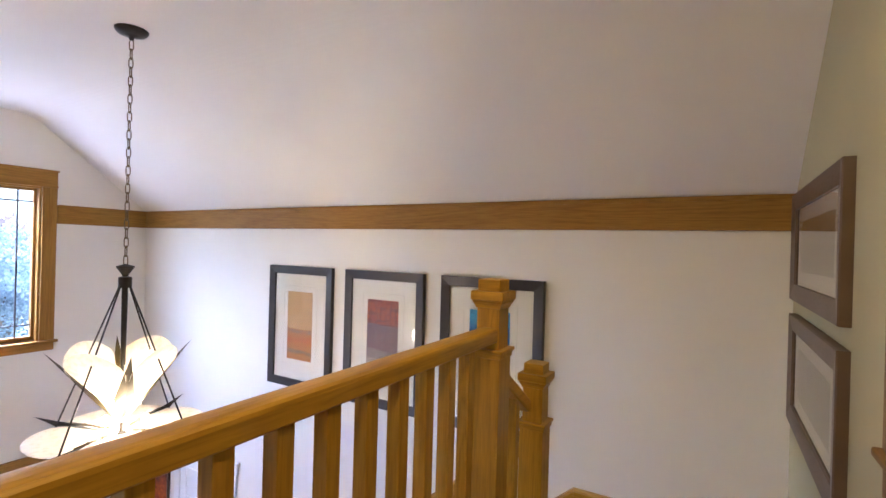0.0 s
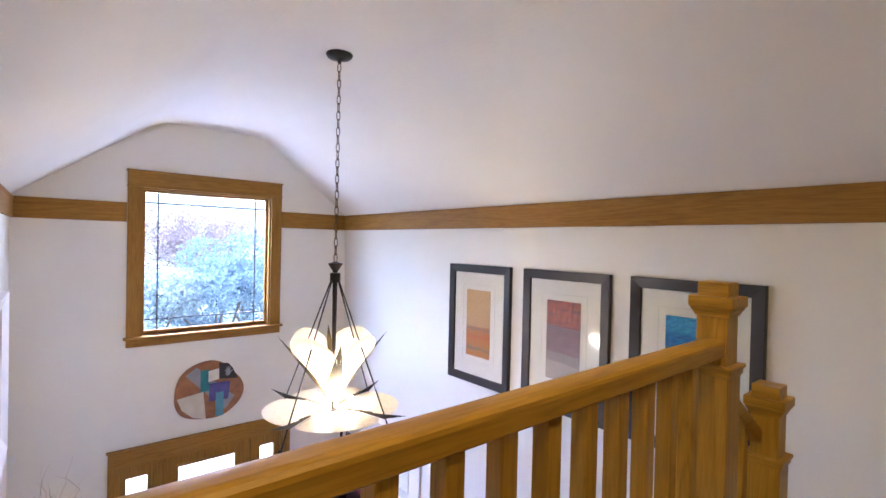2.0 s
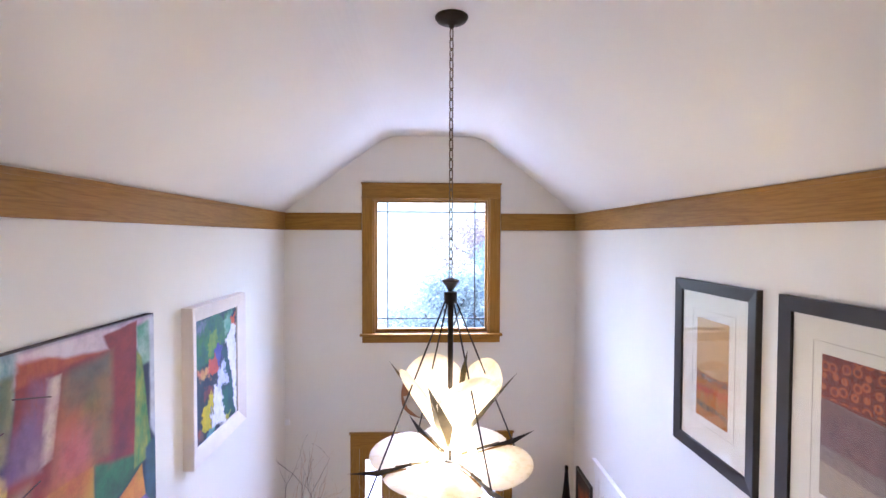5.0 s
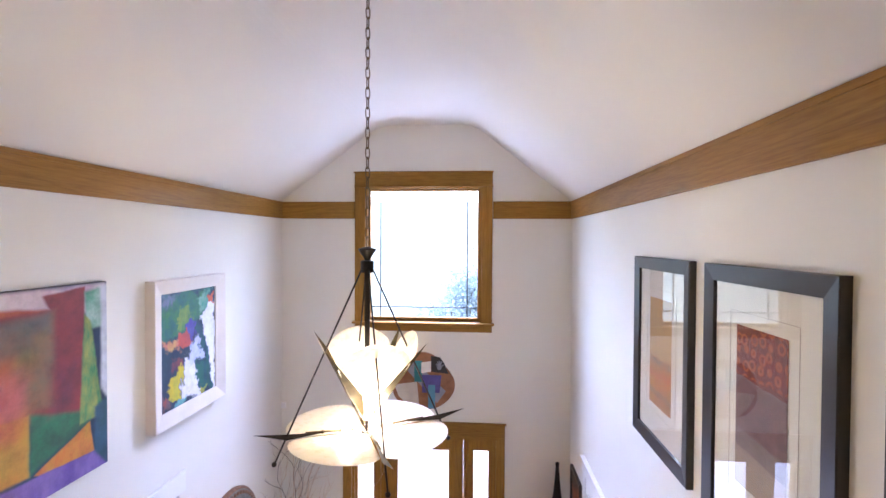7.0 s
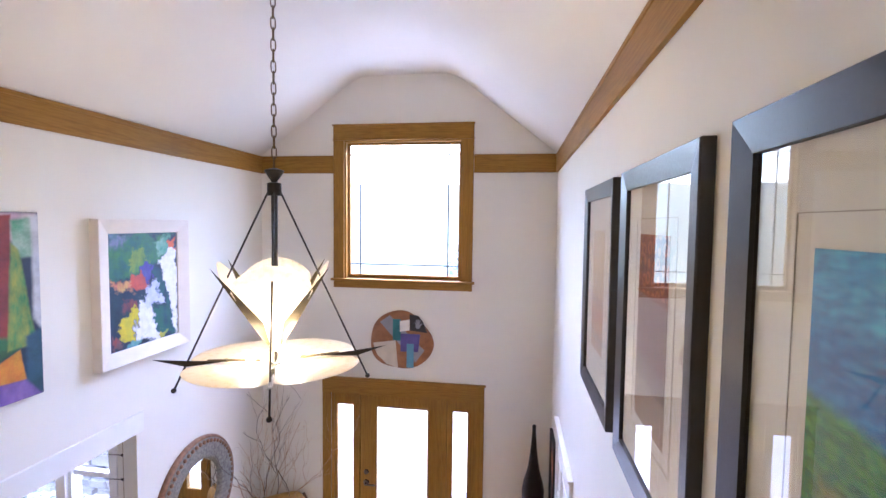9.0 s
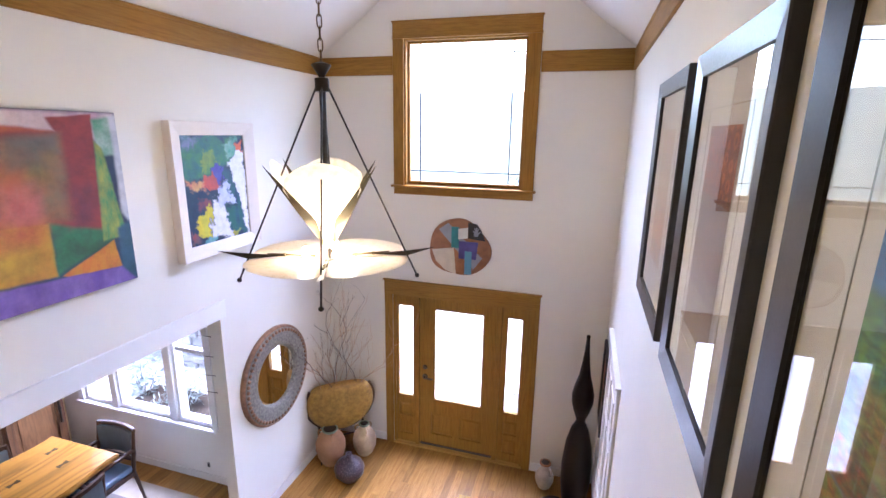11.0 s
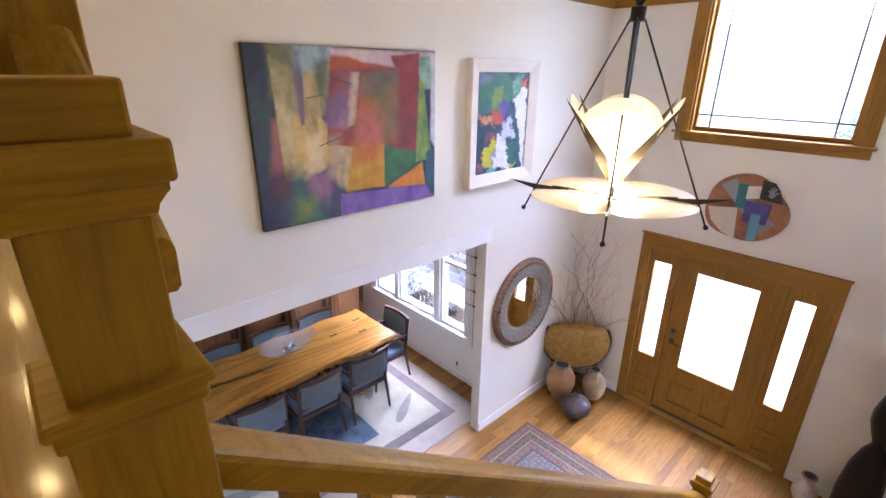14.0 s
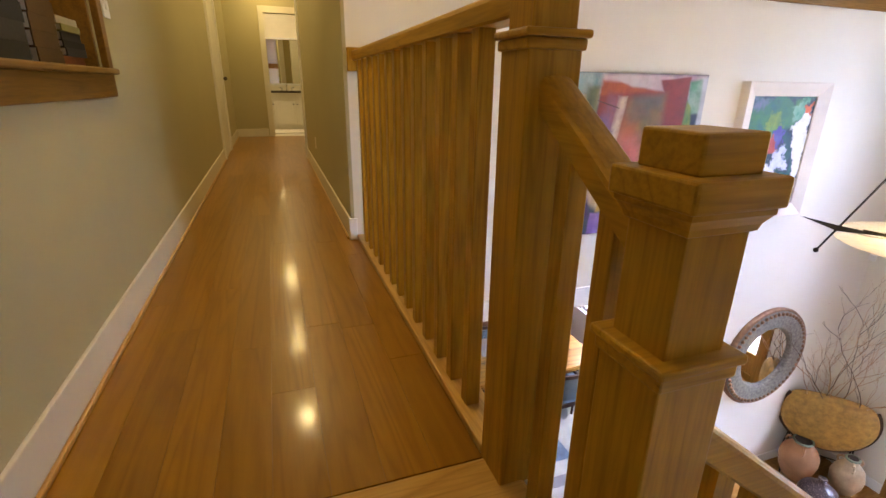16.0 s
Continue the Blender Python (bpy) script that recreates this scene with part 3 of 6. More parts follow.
newel("newel_post", -3.56, 2.647, ZF, rb[1] + 0.12, "square oak newel post at the foot of the stairs")

# ---- painted surfaces ----


def canvas(bm, w, h, y=0.0, x0=None, z0=0.0):
    """An upright sheet facing -y with its UVs in units of its height."""
    x0 = -w / 2 if x0 is None else x0
    uv = bm.loops.layers.uv.verify()
    vs = [bm.verts.new((x0 + a * w, y, z0 + c * h)) for a, c in ((0, 0), (1, 0), (1, 1), (0, 1))]
    f = bm.faces.new(vs)
    for lp, (a, c) in zip(f.loops, ((0, 0), (1, 0), (1, 1), (0, 1))):
        lp[uv].uv = (a * w / h, c)
    return bm


def painting(name, base, patches, wobble=0.05, rough=0.5, grain=14.0):
    """Brushed colour fields. patches: (u, v, half width, half height, turn, softness, colour, second colour)."""
    m = bpy.data.materials.new(name)
    nt, nd, lk, b = nodes_of(m)
    tc = nd.new("ShaderNodeTexCoord")
    nz = nd.new("ShaderNodeTexNoise")
    nz.inputs["Scale"].default_value, nz.inputs["Detail"].default_value = 5.0, 5
    lk.new(tc.outputs["UV"], nz.inputs["Vector"])
    sub = nd.new("ShaderNodeVectorMath")
    sub.operation = "SUBTRACT"
    sub.inputs[1].default_value = (0.5, 0.5, 0.5)
    lk.new(nz.outputs["Color"], sub.inputs[0])
    mad = nd.new("ShaderNodeVectorMath")
    mad.operation = "MULTIPLY_ADD"
    mad.inputs[1].default_value = (wobble, wobble, 0)
    lk.new(sub.outputs[0], mad.inputs[0])
    lk.new(tc.outputs["UV"], mad.inputs[2])
    brush = nd.new("ShaderNodeTexNoise")
    brush.inputs["Scale"].default_value, brush.inputs["Detail"].default_value, brush.inputs["Roughness"].default_value = grain, 6, 0.65
    lk.new(tc.outputs["UV"], brush.inputs["Vector"])
    br = nd.new("ShaderNodeMapRange")
    br.inputs[1].default_value, br.inputs[2].default_value = 0.36, 0.64
    lk.new(brush.outputs[0], br.inputs[0])
    col = mix_node(nt, br.outputs[0], base, tuple(c * 0.8 for c in base))
    for u, v, hu, hv, turn, soft, c1, c2 in patches:
        mp = nd.new("ShaderNodeMapping")
        mp.vector_type = "TEXTURE"
        mp.inputs["Location"].default_value = (u, v, 0)
        mp.inputs["Rotation"].default_value = (0, 0, radians(turn))
        mp.inputs["Scale"].default_value = (hu, hv, 1)
        lk.new(mad.outputs[0], mp.inputs[0])
        ab = nd.new("ShaderNodeVectorMath")
        ab.operation = "ABSOLUTE"
        lk.new(mp.outputs[0], ab.inputs[0])
        sp = nd.new("ShaderNodeSeparateXYZ")
        lk.new(ab.outputs[0], sp.inputs[0])
        mx = nd.new("ShaderNodeMath")
        mx.operation = "MAXIMUM"
        lk.new(sp.outputs[0], mx.inputs[0])
        lk.new(sp.outputs[1], mx.inputs[1])
        mr = nd.new("ShaderNodeMapRange")
        mr.interpolation_type = "SMOOTHSTEP"
        mr.inputs[1].default_value, mr.inputs[2].default_value = 1 + soft, 1 - soft
        lk.new(mx.outputs[0], mr.inputs[0])
        col = mix_node(nt, mr.outputs[0], col, mix_node(nt, br.outputs[0], c1, c2))
    lk.new(col, b.inputs["Base Color"])
    b.inputs["Roughness"].default_value = rough
    bump_node(nt, b, brush.outputs[0], 0.25, 0.001)
    return m


class Painter:
    """A painted sheet: brushed colour fields, each a slanted quadrilateral, laid one over another."""

    def __init__(self, name, base, second, wobble, grain, rough=0.5, fine=0.012):
        self.m = bpy.data.materials.new(name)
        self.nt, nd, lk, self.b = nodes_of(self.m)
        tc = nd.new("ShaderNodeTexCoord")
        at = tc.outputs["UV"]
        for sc, amp in ((4.5, wobble), (28.0, fine)):
            nz = nd.new("ShaderNodeTexNoise")
            nz.inputs["Scale"].default_value, nz.inputs["Detail"].default_value = sc, 4
            lk.new(tc.outputs["UV"], nz.inputs["Vector"])
            sub = nd.new("ShaderNodeVectorMath")
            sub.operation = "SUBTRACT"
            sub.inputs[1].default_value = (0.5, 0.5, 0.5)
            lk.new(nz.outputs["Color"], sub.inputs[0])
            mad = nd.new("ShaderNodeVectorMath")
            mad.operation = "MULTIPLY_ADD"
            mad.inputs[1].default_value = (amp, amp, 0)
            lk.new(sub.outputs[0], mad.inputs[0])
            lk.new(at, mad.inputs[2])
            at = mad.outputs[0]
        self.at = at
        self.tones = []
        for k in range(3):
            off = nd.new("ShaderNodeMapping")
            off.inputs["Location"].default_value = (3.7 * k, 1.9 * k, 0)
            off.inputs["Scale"].default_value = ((1.5, 0.6, 1), (1.0, 1.0, 1), (1.3, 0.5, 1))[k]
            lk.new(tc.outputs["UV"], off.inputs[0])
            br = nd.new("ShaderNodeTexNoise")
            br.inputs["Scale"].default_value, br.inputs["Detail"].default_value, br.inputs["Roughness"].default_value = grain * (0.45, 0.8, 1.3)[k], 6, 0.6
            lk.new(off.outputs[0], br.inputs["Vector"])
            mr = nd.new("ShaderNodeMapRange")
            mr.inputs[1].default_value, mr.inputs[2].default_value = 0.34, 0.66
            lk.new(br.outputs[0], mr.inputs[0])
            self.tones.append(mr.outputs[0])
        self.count = 0
        self.col = mix_node(self.nt, self.tones[0], base, second)
        self.b.inputs["Roughness"].default_value = rough
        bump_node(self.nt, self.b, br.outputs[0], 0.25, 0.001)

    def finish(self, scale, low):
        """A last thin glaze that breaks up every field."""
        nz = noise_node(self.nt, scale, 8, coord="UV", rough=0.7)
        rp = ramp_node(self.nt, nz.outputs[0], [(0.34, (low, low, low)), (0.56, (1, 1, 1))])
        self.nt.links.new(mix_node(self.nt, 1.0, self.col, rp.outputs[0], "MULTIPLY"), self.b.inputs["Base Color"])
        return self.m

    def field(self, p0, p1, p2, p3, soft, c1, c2):
        nd, lk = self.nt.nodes, self.nt.links
        pts = [Vector(p) for p in (p0, p1, p2, p3)]
        mid = sum(pts, Vector((0, 0))) / 4
        worst = None
        for a, c in zip(pts, pts[1:] + pts[:1]):
            n = Vector(((c - a).y, -(c - a).x)).normalized()
            if n.dot(mid - a) > 0:
                n = -n
            dot = nd.new("ShaderNodeVectorMath")
            dot.operation = "DOT_PRODUCT"
            dot.inputs[1].default_value = (n.x, n.y, 0)
            lk.new(self.at, dot.inputs[0])
            sb = nd.new("ShaderNodeMath")
            sb.operation = "SUBTRACT"
            sb.inputs[1].default_value = n.dot(a)
            lk.new(dot.outputs["Value"], sb.inputs[0])
            if worst is None:
                worst = sb.outputs[0]
            else:
                mx = nd.new("ShaderNodeMath")
                mx.operation = "MAXIMUM"
                lk.new(worst, mx.inputs[0])
                lk.new(sb.outputs[0], mx.inputs[1])
                worst = mx.outputs[0]
        mr = nd.new("ShaderNodeMapRange")
        mr.interpolation_type = "SMOOTHSTEP"
        mr.inputs[1].default_value, mr.inputs[2].default_value = soft, -soft
        lk.new(worst, mr.inputs[0])
        self.count += 1
        self.col = mix_node(self.nt, mr.outputs[0], self.col, mix_node(self.nt, self.tones[self.count % 3], c1, c2))
        lk.new(self.col, self.b.inputs["Base Color"])


NAVY, TEAL, VIOLET, CREAM = (0.018, 0.03, 0.085), (0.015, 0.075, 0.10), (0.12, 0.06, 0.24), (0.62, 0.50, 0.27)
RED, GOLD = (0.30, 0.035, 0.03), (0.56, 0.35, 0.06)
bigp = Painter("abstract_painting_paint", NAVY, (0.01, 0.045, 0.08), 0.022, 9.0, fine=0.007)
bigp.field((-0.007, 0.818), (0.173, 0.894), (0.017, 0.032), (-0.002, 0.203), 0.03, TEAL, NAVY)
bigp.field((0.282, 1.004), (0.513, 1.0), (0.484, 0.825), (0.252, 0.822), 0.045, (0.08, 0.24, 0.28), (0.50, 0.55, 0.60))
bigp.field((0.113, 0.625), (0.16, 0.624), (0.162, 0.302), (0.065, 0.303), 0.0225, (0.36, 0.14, 0.11), (0.24, 0.09, 0.14))
bigp.field((0.062, 0.315), (0.191, 0.3), (0.147, -0.014), (0.003, 0.008), 0.0375, (0.05, 0.02, 0.09), (0.02, 0.06, 0.10))
bigp.field((0.176, 0.301), (0.53, 0.233), (0.512, -0.023), (0.133, -0.007), 0.045, (0.10, 0.06, 0.15), (0.03, 0.10, 0.12))
bigp.field((0.127, 0.947), (0.281, 0.963), (0.319, 0.262), (0.154, 0.278), 0.009, CREAM, (0.26, 0.23, 0.09))
bigp.field((0.154, 0.994), (0.276, 0.997), (0.27, 0.776), (0.136, 0.761), 0.045, (0.16, 0.20, 0.08), (0.50, 0.46, 0.24))
bigp.field((0.37, 0.923), (0.489, 0.922), (0.456, 0.633), (0.388, 0.618), 0.018, (0.13, 0.15, 0.08), (0.34, 0.30, 0.14))
bigp.field((0.324, 0.884), (0.394, 0.878), (0.446, 0.329), (0.264, 0.25), 0.009, (0.64, 0.50, 0.28), (0.34, 0.24, 0.09))
bigp.field((0.24, 0.645), (0.322, 0.62), (0.326, 0.359), (0.24, 0.362), 0.018, GOLD, (0.62, 0.46, 0.20))
bigp.field((0.39, 0.626), (0.468, 0.566), (0.438, 0.33), (0.388, 0.308), 0.012, GOLD, (0.66, 0.50, 0.22))
bigp.field((0.277, 0.971), (0.317, 0.966), (0.304, 0.588), (0.284, 0.581), 0.012, (0.16, 0.10, 0.22), (0.07, 0.05, 0.14))
bigp.field((0.468, 0.55), (0.646, 0.543), (0.605, 0.316), (0.439, 0.347), 0.0225, (0.60, 0.36, 0.10), (0.62, 0.52, 0.32))
bigp.field((0.508, 0.429), (0.62, 0.431), (0.568, 0.165), (0.46, 0.222), 0.03, (0.60, 0.52, 0.42), (0.40, 0.28, 0.10))
bigp.field((0.433, 0.348), (0.481, 0.326), (0.499, 0.1), (0.411, 0.156), 0.018, VIOLET, (0.05, 0.05, 0.14))
bigp.field((0.283, 0.254), (0.439, 0.256), (0.422, 0.091), (0.288, 0.09), 0.018, (0.30, 0.16, 0.34), (0.40, 0.16, 0.20))
bigp.field((0.218, 0.152), (0.386, 0.078), (0.379, -0.022), (0.182, -0.002), 0.045, (0.02, 0.20, 0.12), (0.05, 0.12, 0.14))
bigp.field((0.497, 0.996), (1.301, 0.996), (1.288, 0.838), (0.481, 0.888), 0.018, (0.66, 0.58, 0.56), (0.56, 0.34, 0.42))
bigp.field((0.493, 0.927), (1.168, 0.987), (1.137, 0.329), (0.436, 0.459), 0.0075, RED, (0.20, 0.025, 0.035))
bigp.field((0.498, 0.963), (0.628, 0.952), (0.938, 0.897), (0.488, 0.876), 0.015, (0.46, 0.11, 0.03), (0.34, 0.05, 0.03))
bigp.field((0.57, 0.977), (0.914, 0.992), (0.96, 0.898), (0.705, 0.926), 0.012, (0.62, 0.54, 0.54), (0.58, 0.42, 0.46))
bigp.field((0.617, 0.873), (0.694, 0.868), (0.643, 0.557), (0.573, 0.546), 0.009, (0.66, 0.54, 0.40), (0.48, 0.30, 0.32))
bigp.field((0.553, 0.882), (0.636, 0.873), (0.573, 0.546), (0.441, 0.564), 0.03, (0.20, 0.10, 0.22), (0.32, 0.08, 0.08))
bigp.field((0.455, 0.657), (0.605, 0.663), (0.582, 0.542), (0.442, 0.557), 0.027, (0.16, 0.07, 0.20), (0.36, 0.22, 0.24))
bigp.field((0.695, 0.853), (0.99, 0.881), (0.991, 0.428), (0.637, 0.435), 0.03, (0.30, 0.12, 0.05), (0.20, 0.13, 0.07))
bigp.field((0.748, 0.858), (0.963, 0.877), (0.97, 0.79), (0.749, 0.779), 0.03, (0.11, 0.10, 0.10), (0.16, 0.12, 0.10))
bigp.field((0.787, 0.788), (0.93, 0.789), (0.894, 0.659), (0.779, 0.652), 0.06, (0.36, 0.20, 0.03), (0.18, 0.14, 0.04))
bigp.field((0.679, 0.729), (0.796, 0.72), (0.78, 0.44), (0.635, 0.439), 0.0525, (0.42, 0.11, 0.03), (0.34, 0.08, 0.03))
bigp.field((0.709, 0.544), (0.834, 0.571), (0.833, 0.409), (0.692, 0.409), 0.045, (0.52, 0.16, 0.16), (0.44, 0.10, 0.08))
bigp.field((0.615, 0.429), (0.859, 0.426), (0.858, 0.14), (0.553, 0.154), 0.009, (0.56, 0.18, 0.02), (0.50, 0.30, 0.03))
bigp.field((0.859, 0.426), (1.129, 0.349), (1.187, 0.27), (0.858, 0.14), 0.018, (0.02, 0.20, 0.08), (0.03, 0.10, 0.06))
bigp.field((0.882, 0.133), (1.193, 0.269), (1.223, 0.1), (0.909, 0.118), 0.006, (0.56, 0.26, 0.02), (0.58, 0.16, 0.02))
bigp.field((0.51, 0.144), (1.232, 0.099), (1.309, -0.002), (0.493, -0.04), 0.009, (0.14, 0.07, 0.34), (0.27, 0.17, 0.46))
bigp.field((1.165, 0.959), (1.273, 0.977), (1.29, 0.764), (1.17, 0.755), 0.012, (0.03, 0.26, 0.12), (0.36, 0.50, 0.42))
bigp.field((1.161, 0.836), (1.201, 0.8), (1.285, 0.282), (1.13, 0.274), 0.009, (0.03, 0.24, 0.09), (0.36, 0.36, 0.06))
bigp.field((1.267, 0.977), (1.316, 0.993), (1.324, 0.34), (1.271, 0.422), 0.015, (0.62, 0.62, 0.66), (0.48, 0.50, 0.56))
bigp.field((1.226, 0.336), (1.317, 0.37), (1.309, -0.0), (1.223, 0.094), 0.015, TEAL, (0.03, 0.10, 0.18))
bigp.field((0.14, 0.22), (0.42, 0.24), (0.46, 0.02), (0.10, 0.02), 0.09, (0.03, 0.17, 0.10), (0.10, 0.05, 0.16))
bigp.field((0.30, 0.30), (0.44, 0.30), (0.44, 0.18), (0.32, 0.18), 0.05, (0.26, 0.14, 0.30), (0.30, 0.12, 0.10))
UMBER, OLIVE = (0.10, 0.045, 0.035), (0.16, 0.15, 0.05)
bigp.field((0.13, 0.99), (0.25, 0.99), (0.26, 0.90), (0.14, 0.90), 0.05, (0.10, 0.13, 0.09), (0.22, 0.22, 0.12))
bigp.field((0.20, 0.86), (0.27, 0.84), (0.25, 0.66), (0.21, 0.68), 0.06, OLIVE, (0.34, 0.30, 0.12))
bigp.field((0.255, 0.90), (0.30, 0.88), (0.31, 0.62), (0.28, 0.62), 0.03, (0.10, 0.07, 0.16), (0.20, 0.14, 0.20))
bigp.field((0.29, 0.99), (0.42, 0.99), (0.41, 0.88), (0.30, 0.90), 0.05, (0.20, 0.40, 0.46), (0.46, 0.52, 0.60))
bigp.field((0.40, 0.92), (0.46, 0.92), (0.44, 0.74), (0.40, 0.74), 0.04, (0.09, 0.13, 0.06), (0.05, 0.07, 0.06))
bigp.field((0.46, 0.72), (0.58, 0.74), (0.56, 0.60), (0.44, 0.60), 0.05, (0.15, 0.08, 0.20), (0.24, 0.12, 0.26))
bigp.field((0.30, 0.52), (0.40, 0.54), (0.41, 0.34), (0.30, 0.30), 0.03, (0.70, 0.58, 0.38), (0.60, 0.46, 0.24))
bigp.field((0.45, 0.50), (0.52, 0.50), (0.50, 0.24), (0.44, 0.26), 0.05, (0.46, 0.32, 0.10), (0.40, 0.28, 0.28))
bigp.field((0.09, 0.34), (0.20, 0.32), (0.18, 0.16), (0.07, 0.18), 0.06, (0.08, 0.03, 0.09), UMBER)
bigp.field((0.20, 0.30), (0.27, 0.30), (0.27, 0.16), (0.20, 0.16), 0.05, (0.02, 0.10, 0.11), (0.05, 0.16, 0.14))
bigp.field((0.34, 0.24), (0.42, 0.24), (0.42, 0.13), (0.33, 0.13), 0.05, (0.26, 0.10, 0.16), (0.30, 0.16, 0.34))
bigp.field((0.22, 0.14), (0.33, 0.16), (0.32, 0.03), (0.20, 0.03), 0.06, (0.05, 0.24, 0.08), (0.24, 0.26, 0.06))
bigp.field((0.74, 0.84), (0.90, 0.84), (0.90, 0.72), (0.74, 0.72), 0.07, (0.10, 0.11, 0.08), (0.20, 0.10, 0.06))
bigp.field((0.68, 0.62), (0.80, 0.62), (0.80, 0.46), (0.66, 0.46), 0.07, (0.50, 0.10, 0.08), (0.46, 0.16, 0.14))
bigp.field((0.62, 0.44), (0.84, 0.44), (0.80, 0.32), (0.62, 0.32), 0.06, (0.42, 0.08, 0.04), (0.54, 0.20, 0.03))
bigp.field((0.58, 0.30), (0.80, 0.30), (0.76, 0.17), (0.58, 0.17), 0.05, (0.58, 0.36, 0.03), (0.40, 0.22, 0.02))
bigp.field((0.98, 0.60), (1.12, 0.60), (1.10, 0.40), (0.98, 0.40), 0.06, (0.13, 0.03, 0.06), (0.22, 0.03, 0.04))
big_art = bigp.finish(10.0, 0.72)

pale_frame = plain("pale_frame", (0.79, 0.71, 0.64), 0.4, vary=0.05)
dark_frame = plain("dark_pewter_frame", (0.055, 0.050, 0.052), 0.32, metal=0.55, vary=0.1, scale=4)
brown_frame = plain("brown_frame", (0.12, 0.075, 0.05), 0.4, vary=0.15, scale=6)
mat_board = plain("mat_board", (0.84, 0.82, 0.78), 0.85, vary=0.01)
canvas_edge = plain("canvas_edge", (0.05, 0.04, 0.05), 0.7)
picture_glass = bpy.data.materials.new("picture_glass")
nt, nd, lk, b = nodes_of(picture_glass)
b.inputs["Transmission Weight"].default_value, b.inputs["Roughness"].default_value, b.inputs["IOR"].default_value = 1.0, 0.0, 1.32


def frame_ring(w, h, fw, depth, inner_drop=0.008):
    """Four mitred lengths with a sloping face."""
    bm = bmesh.new()
    o = [(-w / 2, 0), (w / 2, 0), (w / 2, h), (-w / 2, h)]
    q = [(-w / 2 + fw, fw), (w / 2 - fw, fw), (w / 2 - fw, h - fw), (-w / 2 + fw, h - fw)]
    rows = []
    for pts, y in ((o, 0), (o, -depth + 0.004), (([(x * (1 - 0.008 / w), z + (0.003 if z == 0 else -0.003)) for x, z in o]), -depth), (q, -depth + inner_drop), (q, -0.004)):
        rows.append([bm.verts.new((x, y, z)) for x, z in pts])
    for a, c in zip(rows, rows[1:]):
        for i in range(4):
            bm.faces.new((a[i], a[(i + 1) % 4], c[(i + 1) % 4], c[i]))
    bmesh.ops.recalc_face_normals(bm, faces=bm.faces)
    return bm


def picture(m, w, h, fw, depth, frame_mat, label, art=None, art_box=None, group="", glazed=True, name="framed_print"):
    t = thing(name, m, label, "picture", group)
    part("frame", frame_ring(w, h, fw, depth), frame_mat, t)
    if glazed:
        part("mat", canvas(bmesh.new(), w - 2 * fw, h - 2 * fw, -0.010, z0=fw), mat_board, t, "white mat board")
        part("backing", B(-w / 2 + fw, w / 2 - fw, -0.008, -0.001, fw, h - fw), canvas_edge, t)
        x0, z0, aw, ah = art_box
        part("print", canvas(bmesh.new(), aw, ah, -0.0125, x0=x0, z0=z0), art, t)
        for k in range(4):
            e = 0.05
            bx = ((x0 - e, x0 - e + 0.002, z0 - e, z0 + ah + e), (x0 + aw + e, x0 + aw + e + 0.002, z0 - e, z0 + ah + e), (x0 - e, x0 + aw + e, z0 - e, z0 - e + 0.002), (x0 - e, x0 + aw + e, z0 + ah + e, z0 + ah + e + 0.002))[k]
            part("mat_line", B(bx[0], bx[1], -0.0118, -0.0102, bx[2], bx[3]), plain_grey, t)
        g = part("glass", B(-w / 2 + fw, w / 2 - fw, -0.019, -0.016, fw, h - fw), picture_glass, t)
        g.visible_shadow = False
    return t


plain_grey = plain("soft_grey", (0.45, 0.43, 0.40), 0.8)
art1 = painting("print_one", (0.66, 0.42, 0.19), [
    (0.24, 0.22, 0.3, 0.24, 0, 0.05, (0.55, 0.15, 0.02), (0.42, 0.25, 0.08)),
    (0.24, 0.42, 0.3, 0.03, 0, 0.5, (0.16, 0.22, 0.20), (0.50, 0.16, 0.05)),
    (0.24, 0.30, 0.3, 0.03, 3, 0.6, (0.60, 0.10, 0.03), (0.40, 0.14, 0.04)),
    (0.24, 0.12, 0.3, 0.025, -2, 0.6, (0.12, 0.13, 0.12), (0.36, 0.20, 0.08))], wobble=0.10)
art2 = painting("print_two", (0.28, 0.22, 0.235), [
    (0.26, 0.10, 0.3, 0.12, -4, 0.1, (0.42, 0.34, 0.29), (0.36, 0.31, 0.29)),
    (0.26, 0.50, 0.3, 0.16, -4, 0.08, (0.14, 0.08, 0.10), (0.24, 0.13, 0.15)),
    (0.26, 0.86, 0.3, 0.19, -3, 0.03, (0.24, 0.02, 0.018), (0.15, 0.03, 0.03))], wobble=0.04)
nt = art2.node_tree
src = nt.nodes["Principled BSDF"].inputs["Base Color"].links[0].from_socket
tc = nt.nodes.new("ShaderNodeTexCoord")
vor = nt.nodes.new("ShaderNodeTexVoronoi")
vor.inputs["Scale"].default_value, vor.inputs["Randomness"].default_value = 12.0, 0.35
nt.links.new(tc.outputs["UV"], vor.inputs["Vector"])
rg = ramp_node(nt, vor.outputs["Distance"], [(0.0, (0, 0, 0)), (0.24, (0, 0, 0)), (0.30, (1, 1, 1)), (0.40, (1, 1, 1)), (0.46, (0, 0, 0))])
sp = nt.nodes.new("ShaderNodeSeparateXYZ")
nt.links.new(tc.outputs["UV"], sp.inputs[0])
gt = nt.nodes.new("ShaderNodeMath")
gt.operation = "GREATER_THAN"
gt.inputs[1].default_value = 0.69
nt.links.new(sp.outputs[1], gt.inputs[0])
mu = nt.nodes.new("ShaderNodeMath")
mu.operation = "MULTIPLY"
nt.links.new(rg.outputs[0], mu.inputs[0])
nt.links.new(gt.outputs[0], mu.inputs[1])
